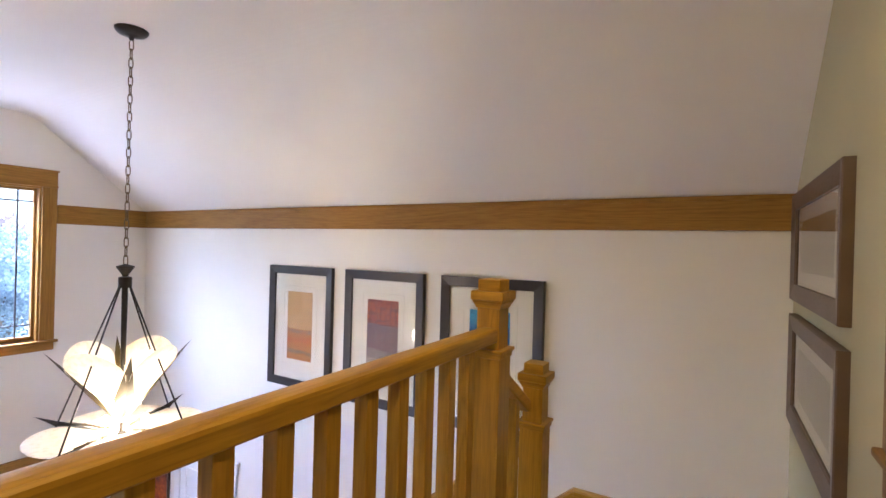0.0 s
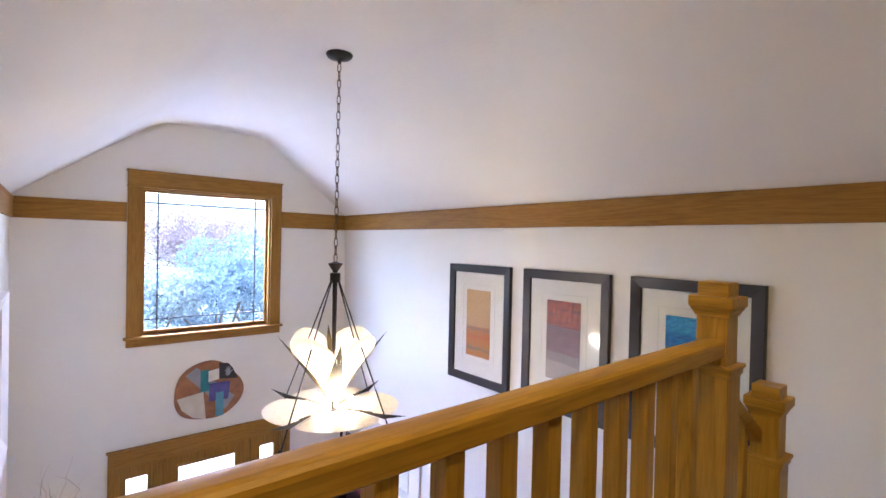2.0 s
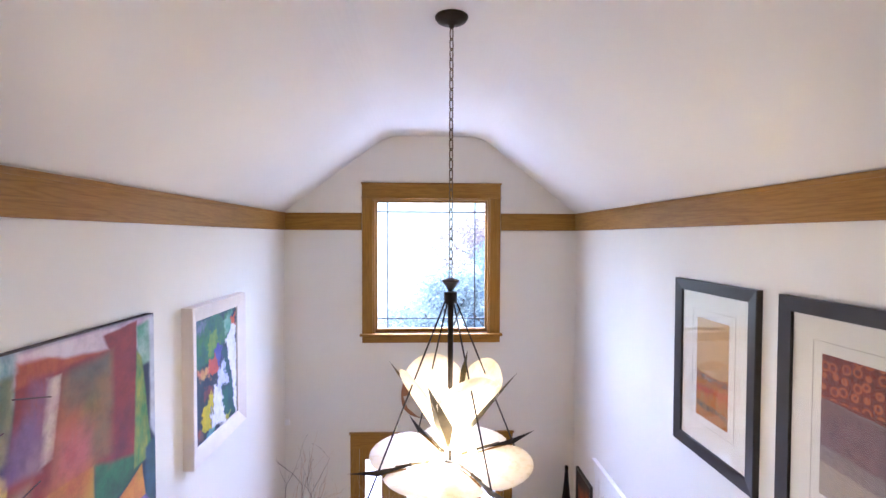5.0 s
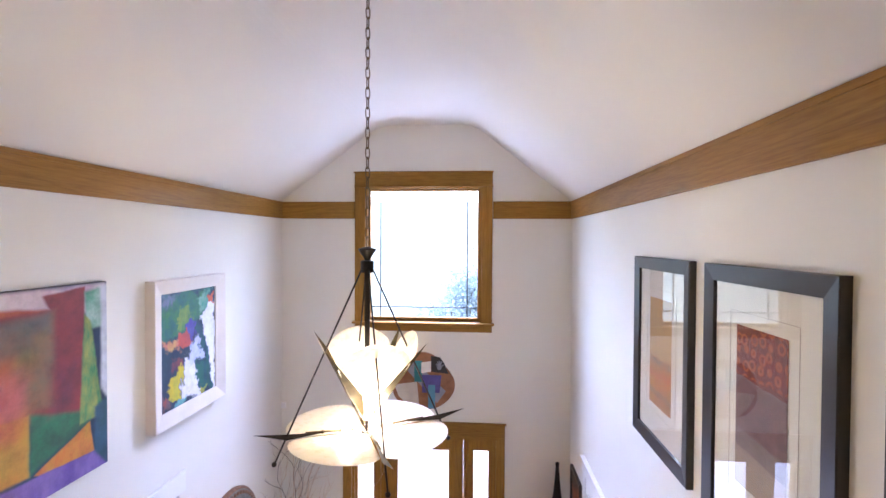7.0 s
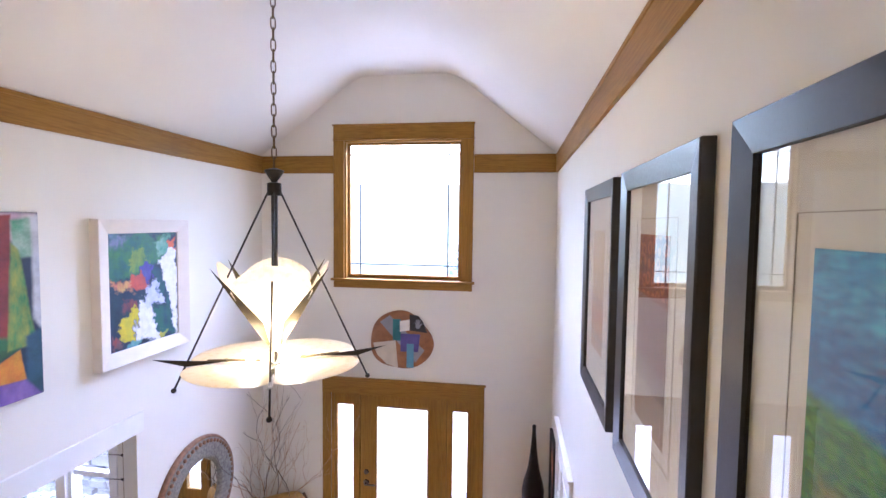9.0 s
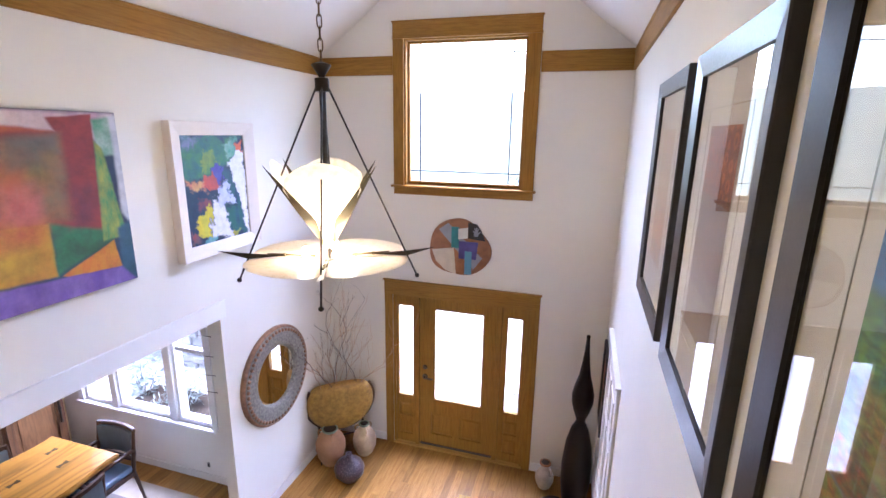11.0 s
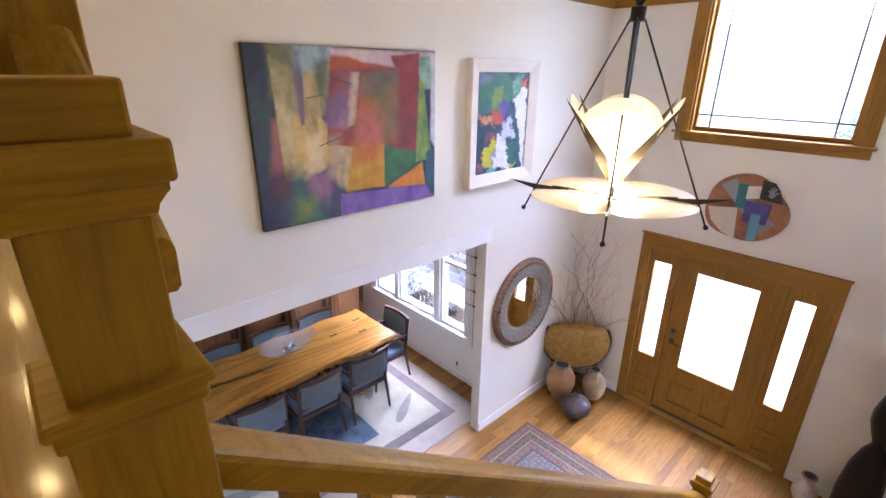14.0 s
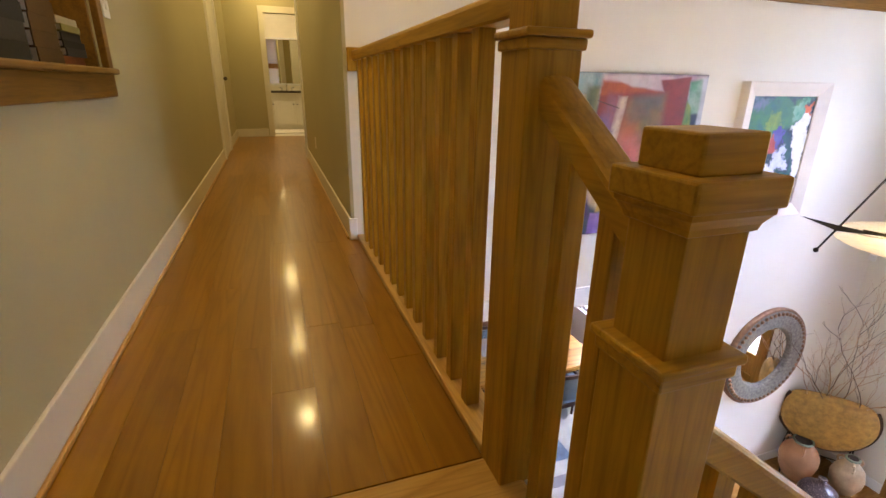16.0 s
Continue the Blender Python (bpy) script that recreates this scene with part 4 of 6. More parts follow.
nt.links.new(mix_node(nt, mu.outputs[0], src, (0.50, 0.12, 0.04)), nt.nodes["Principled BSDF"].inputs["Base Color"])
art3 = painting("print_three", (0.012, 0.19, 0.56), [
    (0.26, 0.93, 0.4, 0.10, 0, 0.3, (0.04, 0.34, 0.66), (0.02, 0.24, 0.60)),
    (0.30, 0.46, 0.4, 0.17, -6, 0.12, (0.03, 0.20, 0.12), (0.09, 0.27, 0.05)),
    (0.16, 0.40, 0.10, 0.08, 0, 0.5, (0.22, 0.30, 0.05), (0.30, 0.12, 0.04)),
    (0.26, 0.26, 0.4, 0.05, -8, 0.2, (0.30, 0.07, 0.03), (0.10, 0.16, 0.05)),
    (0.26, 0.16, 0.4, 0.05, -8, 0.25, (0.12, 0.28, 0.06), (0.34, 0.11, 0.03)),
    (0.26, 0.03, 0.4, 0.08, -4, 0.2, (0.72, 0.56, 0.05), (0.60, 0.40, 0.04))], wobble=0.05, grain=26)
nt = art3.node_tree
src = nt.nodes["Principled BSDF"].inputs["Base Color"].links[0].from_socket
dab = ramp_node(nt, noise_node(nt, 26, 6, (0.6, 1.6, 1), "UV", 0.7).outputs[0], [(0.36, (0.55, 0.60, 0.70)), (0.48, (1, 1, 1)), (0.62, (1.7, 1.6, 1.25))])
nt.links.new(mix_node(nt, 1.0, src, dab.outputs[0], "MULTIPLY"), nt.nodes["Principled BSDF"].inputs["Base Color"])
PW, PH = 0.785, 1.095
for xc, art, lab in ((-3.352, art1, "dark framed print of an orange shoreline, white mat"), (-2.42, art2, "dark framed print with red rings over grey, white mat"), (-1.485, art3, "dark framed print of a blue and green landscape")):
    picture(pose(xc, YN, 0.087), PW, PH, 0.072, 0.035, dark_frame, lab, art, (-0.157, 0.25, 0.31, 0.615), "prints above the stairs")
photo = painting("old_photo", (0.20, 0.18, 0.16), [(0.35, 0.55, 0.2, 0.25, 0, 0.6, (0.42, 0.38, 0.33), (0.28, 0.25, 0.22)), (0.6, 0.3, 0.2, 0.2, 10, 0.7, (0.10, 0.09, 0.08), (0.30, 0.27, 0.24))], wobble=0.2)
for z in (1.18, 0.60):
    picture(pose(XE, 2.93, z, 0, 0, -90), 1.06, 0.51, 0.075, 0.035, brown_frame, "brown framed faded landscape photograph on the hallway wall", photo, (-0.35, 0.14, 0.70, 0.23), "photographs on the hallway wall")

# large unframed canvas and its white framed neighbour
t = thing("abstract_painting", pose(-2.612, YS, -0.09, 0, 0, 180), "large colourful abstract canvas of red, cream and violet fields", "painting")
part("canvas_sides", B(-0.722, 0.722, -0.040, -0.001, 0, 1.105, bevel=0.003), canvas_edge, t)
part("painted_face", canvas(bmesh.new(), 1.44, 1.10, -0.0415, z0=0.0025), big_art, t)
wire = plain("painted_line", (0.10, 0.05, 0.06), 0.6)
for a, c in (((-0.20, 0.93), (-0.02, 0.88)), ((-0.30, 0.50), (-0.08, 0.56)), ((-0.36, 0.80), (-0.24, 0.82))):
    part("thread", rod(bmesh.new(), (a[0], -0.044, a[1]), (c[0], -0.044, c[1]), 0.003, n=6), wire, t)
smallp = Painter("small_abstract_paint", (0.012, 0.022, 0.075), (0.02, 0.07, 0.11), 0.32, 9.0, fine=0.11)
smallp.field((-0.0, 1.007), (0.808, 1.008), (0.44, 0.696), (0.004, 0.614), 0.03, (0.02, 0.13, 0.14), (0.04, 0.20, 0.08))
smallp.field((0.003, 1.0), (0.237, 1.001), (0.072, 0.844), (0.005, 0.828), 0.04, (0.24, 0.22, 0.40), (0.05, 0.16, 0.20))
smallp.field((0.257, 0.886), (0.405, 0.884), (0.407, 0.722), (0.232, 0.695), 0.02, (0.30, 0.38, 0.04), (0.06, 0.22, 0.08))
smallp.field((0.501, 0.959), (0.774, 0.982), (0.649, 0.854), (0.49, 0.806), 0.02, (0.03, 0.26, 0.18), (0.25, 0.45, 0.36))
smallp.field((0.504, 0.754), (0.704, 0.882), (0.809, 0.844), (0.814, 0.391), 0.015, (0.80, 0.80, 0.86), (0.76, 0.76, 0.84))
smallp.field((0.592, 0.621), (0.812, 0.589), (0.817, 0.001), (0.74, 0.065), 0.015, (0.80, 0.80, 0.86), (0.76, 0.76, 0.84))
smallp.field((0.685, 0.895), (0.808, 0.94), (0.81, 0.759), (0.723, 0.847), 0.008, (0.66, 0.10, 0.04), (0.60, 0.14, 0.06))
smallp.field((0.021, 0.623), (0.26, 0.6), (0.28, 0.511), (0.039, 0.545), 0.025, (0.62, 0.40, 0.12), (0.60, 0.14, 0.12))
smallp.field((0.221, 0.672), (0.399, 0.676), (0.401, 0.533), (0.249, 0.532), 0.015, (0.62, 0.09, 0.04), (0.46, 0.08, 0.08))
smallp.field((0.374, 0.711), (0.461, 0.709), (0.475, 0.586), (0.4, 0.572), 0.015, (0.06, 0.05, 0.34), (0.10, 0.10, 0.40))
smallp.field((0.13, 0.433), (0.274, 0.421), (0.251, 0.308), (0.124, 0.337), 0.02, (0.30, 0.06, 0.06), (0.10, 0.05, 0.10))
smallp.field((0.313, 0.434), (0.494, 0.398), (0.541, -0.007), (0.266, 0.025), 0.018, (0.80, 0.79, 0.86), (0.72, 0.72, 0.84))
smallp.field((0.4, 0.546), (0.571, 0.549), (0.609, 0.315), (0.423, 0.334), 0.015, (0.42, 0.46, 0.78), (0.66, 0.68, 0.86))
smallp.field((0.44, 0.723), (0.561, 0.653), (0.748, 0.18), (0.628, 0.235), 0.012, (0.012, 0.05, 0.12), (0.02, 0.12, 0.14))
smallp.field((0.504, 0.322), (0.739, 0.216), (0.769, 0.019), (0.48, 0.121), 0.018, (0.012, 0.05, 0.13), (0.02, 0.16, 0.10))
smallp.field((0.54, 0.122), (0.643, 0.096), (0.621, 0.014), (0.511, 0.049), 0.012, (0.62, 0.48, 0.04), (0.20, 0.30, 0.10))
smallp.field((0.213, 0.349), (0.29, 0.311), (0.254, 0.063), (0.062, 0.103), 0.014, (0.64, 0.50, 0.02), (0.46, 0.44, 0.04))
smallp.field((0.208, 0.076), (0.381, 0.038), (0.349, -0.022), (0.164, -0.019), 0.015, (0.03, 0.28, 0.34), (0.20, 0.44, 0.50))
smallp.field((0.005, 0.138), (0.104, 0.123), (0.091, -0.007), (0.007, 0.007), 0.015, (0.40, 0.06, 0.05), (0.05, 0.10, 0.14))
small_art = smallp.finish(11.0, 0.8)
t = thing("framed_painting", pose(-4.165, YS, -0.095, 0, 0, 180), "small vivid abstract painting in a broad pale frame", "painting")
part("frame", frame_ring(0.90, 1.075, 0.105, 0.075, 0.03), pale_frame, t)
part("backing", B(-0.35, 0.35, -0.03, -0.001, 0.10, 0.975), canvas_edge, t)
part("painted_face", canvas(bmesh.new(), 0.69, 0.865, -0.0345, z0=0.105), small_art, t)
# dark small framed picture near the closet door
dark_art = painting("dark_print_paint", (0.05, 0.02, 0.02), [(0.3, 0.6, 0.2, 0.2, 20, 0.6, (0.62, 0.16, 0.03), (0.30, 0.05, 0.03)), (0.35, 0.3, 0.2, 0.12, -10, 0.6, (0.5, 0.10, 0.05), (0.06, 0.03, 0.12))], wobble=0.2)
t = thing("dark_picture", pose(-5.56, YN, -2.0), "dark framed picture of glowing orange shapes", "picture")
part("frame", frame_ring(0.46, 0.86, 0.03, 0.03), dark_frame, t)
part("painted_face", canvas(bmesh.new(), 0.40, 0.80, -0.012, z0=0.03), dark_art, t)

# ---- wall plaque ----
t = thing("mosaic_plaque", pose(XW, 1.945, -0.335, 0, 0, 90), "irregular round wall plaque patched in rust, teal and cream", "wall plaque")
out = []
for i in range(64):
    a = 2 * math.pi * i / 64
    r = 0.335 * (1 + 0.04 * math.cos(2 * a + 0.6) + 0.045 * math.cos(3 * a + 1.1) + 0.02 * math.cos(5 * a))
    out.append((r * math.cos(a) * 1.03, r * math.sin(a)))
rust = plain("rust_glaze", (0.33, 0.135, 0.055), 0.5, vary=0.35, scale=8)
part("plaque_body", prism(bmesh.new(), out, "y", -0.022, -0.002), rust, t)
plq = {"cream": plain("cream_glaze", (0.66, 0.58, 0.46), 0.5), "teal": plain("teal_glaze", (0.03, 0.22, 0.24), 0.45, vary=0.3), "white": plain("white_glaze", (0.78, 0.75, 0.68), 0.5),
       "black": plain("black_glaze", (0.03, 0.026, 0.026), 0.5), "violet": plain("violet_glaze", (0.10, 0.08, 0.28), 0.45, vary=0.3), "grey": plain("grey_glaze", (0.30, 0.30, 0.33), 0.5), "blue": plain("blue_glaze", (0.10, 0.30, 0.42), 0.45)}
for lay, (cname, pts) in enumerate((("grey", [(-0.24, 0.20), (-0.13, 0.28), (0.27, -0.10), (0.17, -0.24)]), ("cream", [(-0.32, -0.04), (-0.06, 0.0), (-0.03, -0.31), (-0.16, -0.27), (-0.27, -0.17)]), ("teal", [(-0.09, 0.24), (0.0, 0.24), (0.0, 0.0), (-0.09, 0.0)]),
                   ("white", [(-0.01, 0.22), (0.10, 0.24), (0.10, 0.12), (-0.01, 0.10)]), ("black", [(0.105, 0.12), (0.30, 0.10), (0.25, 0.22), (0.20, 0.285), (0.10, 0.30)]),
                   ("violet", [(0.0, 0.08), (0.22, 0.08), (0.20, -0.12), (0.0, -0.12)]), ("blue", [(0.07, -0.03), (0.15, -0.03), (0.15, -0.30), (0.07, -0.30)]))):
    part("tile", prism(bmesh.new(), [(x, z) for x, z in pts], "y", -0.0240 - 0.0012 * lay, -0.0221), plq[cname], t, cname + " glazed tile")
hp = bmesh.new()
for a, l in ((-40, 0.035), (-14, 0.055), (4, 0.06), (22, 0.055), (58, 0.04)):
    d = Vector((math.sin(radians(a)), 0, math.cos(radians(a))))
    p0 = Vector((0.195, -0.0315, 0.17))
    rod(hp, p0 + d * 0.02, p0 + d * (0.02 + l), 0.008, 0.006, 8)
ball(hp, (0.195, -0.0315, 0.17), 0.028, 1, 0.1, 1)
part("pale_print", hp, plq["grey"], t, "pale grey splayed print")
t = thing("door_chime", (XW, 0.315, -0.66), "small white sensor box on the wall", "sensor")
part("case", B(0.001, 0.03, -0.028, 0.028, -0.032, 0.032, bevel=0.008), white_paint, t)

# ---- chandelier ----
CX, CY = -3.06, 2.003
iron = plain("dark_iron", (0.045, 0.038, 0.032), 0.42, metal=0.8, vary=0.25, scale=20)
cream_glass = bpy.data.materials.new("cream_art_glass")
nt, nd, lk, b = nodes_of(cream_glass)
tr = nd.new("ShaderNodeBsdfTranslucent")
tr.inputs[0].default_value = (0.94, 0.86, 0.70, 1)
cl = ramp_node(nt, noise_node(nt, 30, 6).outputs[0], [(0.38, (0.74, 0.64, 0.46)), (0.46, (0.86, 0.79, 0.66)), (0.65, (0.89, 0.84, 0.75))])
lk.new(cl.outputs[0], b.inputs["Base Color"])
b.inputs["Roughness"].default_value = 0.25
ms = nd.new("ShaderNodeMixShader")
ms.inputs[0].default_value = 0.5
lk.new(b.outputs[0], ms.inputs[1])
lk.new(tr.outputs[0], ms.inputs[2])
lk.new(ms.outputs[0], nd["Material Output"].inputs[0])
ch = thing("chandelier", (CX, CY, 0), "iron and cream glass chandelier hanging on a long chain", "chandelier")
blade_brass = plain("aged_olive_brass", (0.085, 0.062, 0.022), 0.45, metal=0.4, vary=0.35, scale=14)
part("canopy", lathe(bmesh.new(), [(0.006, 2.525), (0.012, 2.53), (0.014, 2.545), (0.045, 2.552), (0.075, 2.564), (0.085, 2.578), (0.086, ZC)], 28), iron, ch, smooth=True)
tor = bmesh.new()
mj, mi = 14, 6
ring = []
for i in range(mj):
    a = 2 * math.pi * i / mj
    cx, cz = 0.011 * math.cos(a), 0.021 * math.sin(a) + (0.010 if math.sin(a) > 0 else -0.010)
    ring.append([tor.verts.new((cx + 0.0032 * math.cos(2 * math.pi * j / mi) * math.cos(a), 0.0032 * math.sin(2 * math.pi * j / mi), cz + 0.0032 * math.cos(2 * math.pi * j / mi) * math.sin(a))) for j in range(mi)])
for i in range(mj):
    for j in range(mi):
        tor.faces.new((ring[i][j], ring[(i + 1) % mj][j], ring[(i + 1) % mj][(j + 1) % mi], ring[i][(j + 1) % mi]))
brass = plain("aged_brass_chain", (0.17, 0.12, 0.06), 0.4, metal=0.9)
lm = mesh_of("chain_link", tor, brass, True)
for k in range(25):
    o = new("chain_link", lm)
    o.parent, o.location, o.rotation_euler = ch, (0, 0, 1.262 + k * 0.0515), (0, 0, radians(40 + 90 * (k % 2)))
part("hub", lathe(bmesh.new(), [(0.034, 1.105), (0.034, 1.165), (0.014, 1.17), (0.018, 1.18), (0.046, 1.222), (0.046, 1.228), (0.008, 1.24)], 24), iron, ch)
part("stem", rod(bmesh.new(), (0, 0, 0.66), (0, 0, 1.11), 0.013, 0.016, 12), iron, ch)
part("stem_lower", rod(bmesh.new(), (0, 0, 0.24), (0, 0, 0.66), 0.008, 0.008, 10), iron, ch)
for k in range(4):
    a = radians(25 + 90 * k)
    d = Vector((math.cos(a), math.sin(a), 0))
    bm = rod(bmesh.new(), d * 0.03 + Vector((0, 0, 1.12)), d * 0.455 + Vector((0, 0, 0.175)), 0.0047, n=8)
    ball(bm, d * 0.458 + Vector((0, 0, 0.17)), 0.0125)
    part("tie_rod", bm, iron, ch, smooth=True)
    # lower spike
    e = Vector((-d.y, d.x, 0))
    z0 = Vector((0, 0, 0.296))
    bm = bmesh.new()
    pts = [d * 0.20 + z0, d * 0.40 + e * 0.012 + z0 - Vector((0, 0, 0.012)), d * 0.555 + z0 + Vector((0, 0, 0.03)), d * 0.40 - e * 0.012 + z0 - Vector((0, 0, 0.012)), d * 0.40 + z0 + Vector((0, 0, 0.014))]
    vs = [bm.verts.new(p) for p in pts]
    for f in ((0, 1, 4), (1, 2, 4), (2, 3, 4), (3, 0, 4), (0, 3, 2, 1)):
        bm.faces.new([vs[i] for i in f])
    bmesh.ops.recalc_face_normals(bm, faces=bm.faces)
    part("lower_spike", bm, iron, ch)
    strip = bmesh.new()
    rod(strip, d * 0.07 + Vector((0, 0, 0.291)), d * 0.31 + Vector((0, 0, 0.306)), 0.007, 0.005, 8)
    for q in (0.13, 0.22):
        rod(strip, d * q + Vector((0, 0, 0.291 + (q - 0.07) * 0.06)), d * (q + 0.012) + Vector((0, 0, 0.292 + (q - 0.07) * 0.06)), 0.0095, n=8)
    part("petal_clip", strip, blade_brass, ch, "aged brass clip between two petals", smooth=True)
    # upper spike
    a2 = radians(70 + 90 * k)
    d2 = Vector((math.cos(a2), math.sin(a2), 0))
    e2 = Vector((-d2.y, d2.x, 0))
    bm = bmesh.new()
    base, tip, mid = d2 * 0.02 + Vector((0, 0, 0.335)), d2 * 0.355 + Vector((0, 0, 0.775)), d2 * 0.13 + Vector((0, 0, 0.50))
    vs = [bm.verts.new(p) for p in (base, mid + e2 * 0.050 - d2 * 0.016, tip, mid - e2 * 0.050 - d2 * 0.016, mid + d2 * 0.022)]
    for f in ((0, 4, 1), (1, 4, 2), (2, 4, 3), (3, 4, 0), (0, 1, 2, 3)):
        bm.faces.new([vs[i] for i in f])
    bmesh.ops.recalc_face_normals(bm, faces=bm.faces)
    part("upper_spike", bm, blade_brass, ch, "aged olive brass blade")


def petal(az0, lmax, lmin, elev, r0, zb, flare, flat=0.5, n=16, mrows=10):
    bm = bmesh.new()
    rows = []
    for j in range(mrows + 1):
        tj = j / mrows
        row = []
        for i in range(n + 1):
            s = i / n
            a = radians(az0 + 2 + 86 * s)
            ll = lmin + (lmax - lmin) * math.sin(math.pi * s) ** 0.6
            chord = math.cos(radians(45)) / math.cos(radians(-45 + 90 * s)) * flat + 1 - flat
            e = radians(elev + flare * tj)
            r = r0 + tj * ll * math.cos(e) * chord
            row.append(bm.verts.new((r * math.cos(a), r * math.sin(a), zb + tj * ll * math.sin(e))))
        rows.append(row)
    for p, q in zip(rows, rows[1:]):
        for i in range(n):
            bm.faces.new((p[i], p[i + 1], q[i + 1], q[i]))
    bmesh.ops.solidify(bm, geom=bm.faces[:], thickness=0.005)
    return bm


for k in range(4):
    part("lower_petal", petal(25 + 90 * k, 0.475, 0.33, 5, 0.03, 0.268, -2), cream_glass, ch, "cream mottled glass petal", smooth=True)
    part("upper_petal", petal(70 + 90 * k, 0.56, 0.40, 53, 0.02, 0.335, 0, 1.0), cream_glass, ch, "cream mottled glass petal", smooth=True)
part("lower_finial", lathe(bmesh.new(), [(0.004, 0.20), (0.016, 0.225), (0.03, 0.262), (0.02, 0.275)], 16), iron, ch)
bulb_mat = bpy.data.materials.new("lit_bulb")
nt, nd, lk, b = nodes_of(bulb_mat)
b.inputs["Emission Color"].default_value, b.inputs["Emission Strength"].default_value = (1, 0.86, 0.62, 1), 3.0
for az, r, z, power in ((76, 0.12, 0.32, 0.42), (196, 0.12, 0.32, 0.42), (316, 0.12, 0.32, 0.42), (30, 0.03, 0.52, 0.95)):
    x, y = r * math.cos(radians(az)), r * math.sin(radians(az))
    part("bulb", ball(bmesh.new(), (x, y, z), 0.022, sz=1.4), bulb_mat, ch, "glowing bulb", smooth=True)
    lamp("chandelier_light", "POINT", Matrix.Translation((CX + x, CY + y, z + 0.045)), power, (1.0, 0.85, 0.54), 0.04)

# ---- hallway fittings ----


def recessed_light(x, y, z, energy, name="recessed_light", color=WARM):
    t = thing(name, (x, y, z), "small round recessed ceiling light, lit", "ceiling light", "recessed lights of the hallway")
    ringm = bmesh.new()
    lathe(ringm, [(0.052, -0.006), (0.075, -0.006), (0.078, -0.001), (0.052, -0.001)], 28)
    part("trim_ring", ringm, white_paint, t)
    part("lens", rod(bmesh.new(), (0, 0, -0.008), (0, 0, -0.0065), 0.045, n=24), bulb_mat, t, "glowing lens")
    d = bpy.data.lights.new("recessed_lamp", "AREA")
    d.shape, d.size, d.energy, d.color = "DISK", 0.09, energy, color
    o = new("recessed_lamp", d)
    o.matrix_world = pose(x, y, z - 0.012)
    return t


for yl in (-1.46, -3.19, -5.6):
    recessed_light(-0.42, yl, ZC, 0.45)
# Unseen fixture, added over the landing to warm the walls near it.
recessed_light(-0.30, 1.15, ZC, 0.62)
recessed_light(-0.6, -7.1, ZC - 0.1, 0.7, color=(1.0, 0.84, 0.50))

base_white = plain("baseboard_cream", (0.74, 0.70, 0.60), 0.45, vary=0.03)


def skirting(name, x0, x1, y0, y1, side, label="cream baseboard with an oak quarter round"):
    t = thing(name, (0, 0, ZH), label, "baseboard", kind="structure")
    d = 0.014 * side
    if x0 == x1:
        part("board", B(min(x0, x0 + d), max(x0, x0 + d), y0, y1, 0.0, 0.135, bevel=0.004), base_white, t)
        q = 0.014 * side
        part("quarter_round", B(min(x0 + d, x0 + d + q), max(x0 + d, x0 + d + q), y0, y1, 0.0, 0.018, bevel=0.005), oak_pale_y, t)
    else:
        part("board", B(x0, x1, min(y0, y0 + d), max(y0, y0 + d), 0.0, 0.135, bevel=0.004), base_white, t)
    return t


skirting("baseboard_east", XE, XE, -3.30, 2.18, -1)
skirting("baseboard_east_far", XE, XE, -6.1, -4.35, -1)
skirting("baseboard_hall", HW, HW, HY + 0.09, YS, 1)
skirting("baseboard_hall_far", HX, HX, -6.1, HY, 1)
skirting("baseboard_end", BX1 + 0.10, XE, -6.1, -6.1, 1)
t = thing("baseboard_corner", (0, 0, ZH), "cream baseboard end at the rail", "baseboard", kind="structure")
part("board", B(HW - 0.035, HW + 0.014, YS, YS + 0.014, 0.0, 0.135, bevel=0.004), white_paint, t)


def side_door(name, x, y0, y1, side, label):
    t = thing(name, (x, 0, ZH), label, "door", kind="structure")
    lo, hi = (0, 0.03) if side > 0 else (-0.03, 0)
    for a, c, z0, z1 in ((y0, y0 + 0.09, 0, 2.13), (y1 - 0.09, y1, 0, 2.13), (y0 + 0.09, y1 - 0.09, 2.04, 2.13)):
        part("casing", B(lo, hi, a, c, z0, z1, bevel=0.004), white_paint, t)
    lo, hi = (0.002, 0.012) if side > 0 else (-0.012, -0.002)
    part("door_leaf", B(lo, hi, y0 + 0.09, y1 - 0.09, 0.005, 2.04), white_paint, t)
    part("door_handle", ball(bmesh.new(), (0.06 * side, y0 + 0.15, 0.95), 0.026), bronze, t, "dark bronze knob", smooth=True)
    return t


side_door("door_2", XE, -4.35, -3.30, -1, "white painted closed door in the hallway")
t = thing("trim_corner", (HW, HY, ZH), "white painted casing round a hallway corner", "trim", kind="structure")
part("casing", B(0.0, 0.022, 0.0, 0.09, 0, 2.13, bevel=0.004), white_paint, t)
part("casing", B(-0.12, 0.022, -0.022, 0.0, 0, 2.13, bevel=0.004), white_paint, t)
t = thing("door_4", (0, -6.1, ZH), "cream door casing of the bathroom", "door", kind="structure")
for a, c, z0, z1 in ((BX0 - 0.09, BX0, 0, BZ1 - ZH), (BX1, BX1 + 0.09, 0, BZ1 - ZH), (BX0 - 0.09, BX1 + 0.09, BZ1 - ZH, BZ1 - ZH + 0.1)):
    part("casing", B(a, c, 0, 0.022, z0, z1, bevel=0.004), base_white, t)

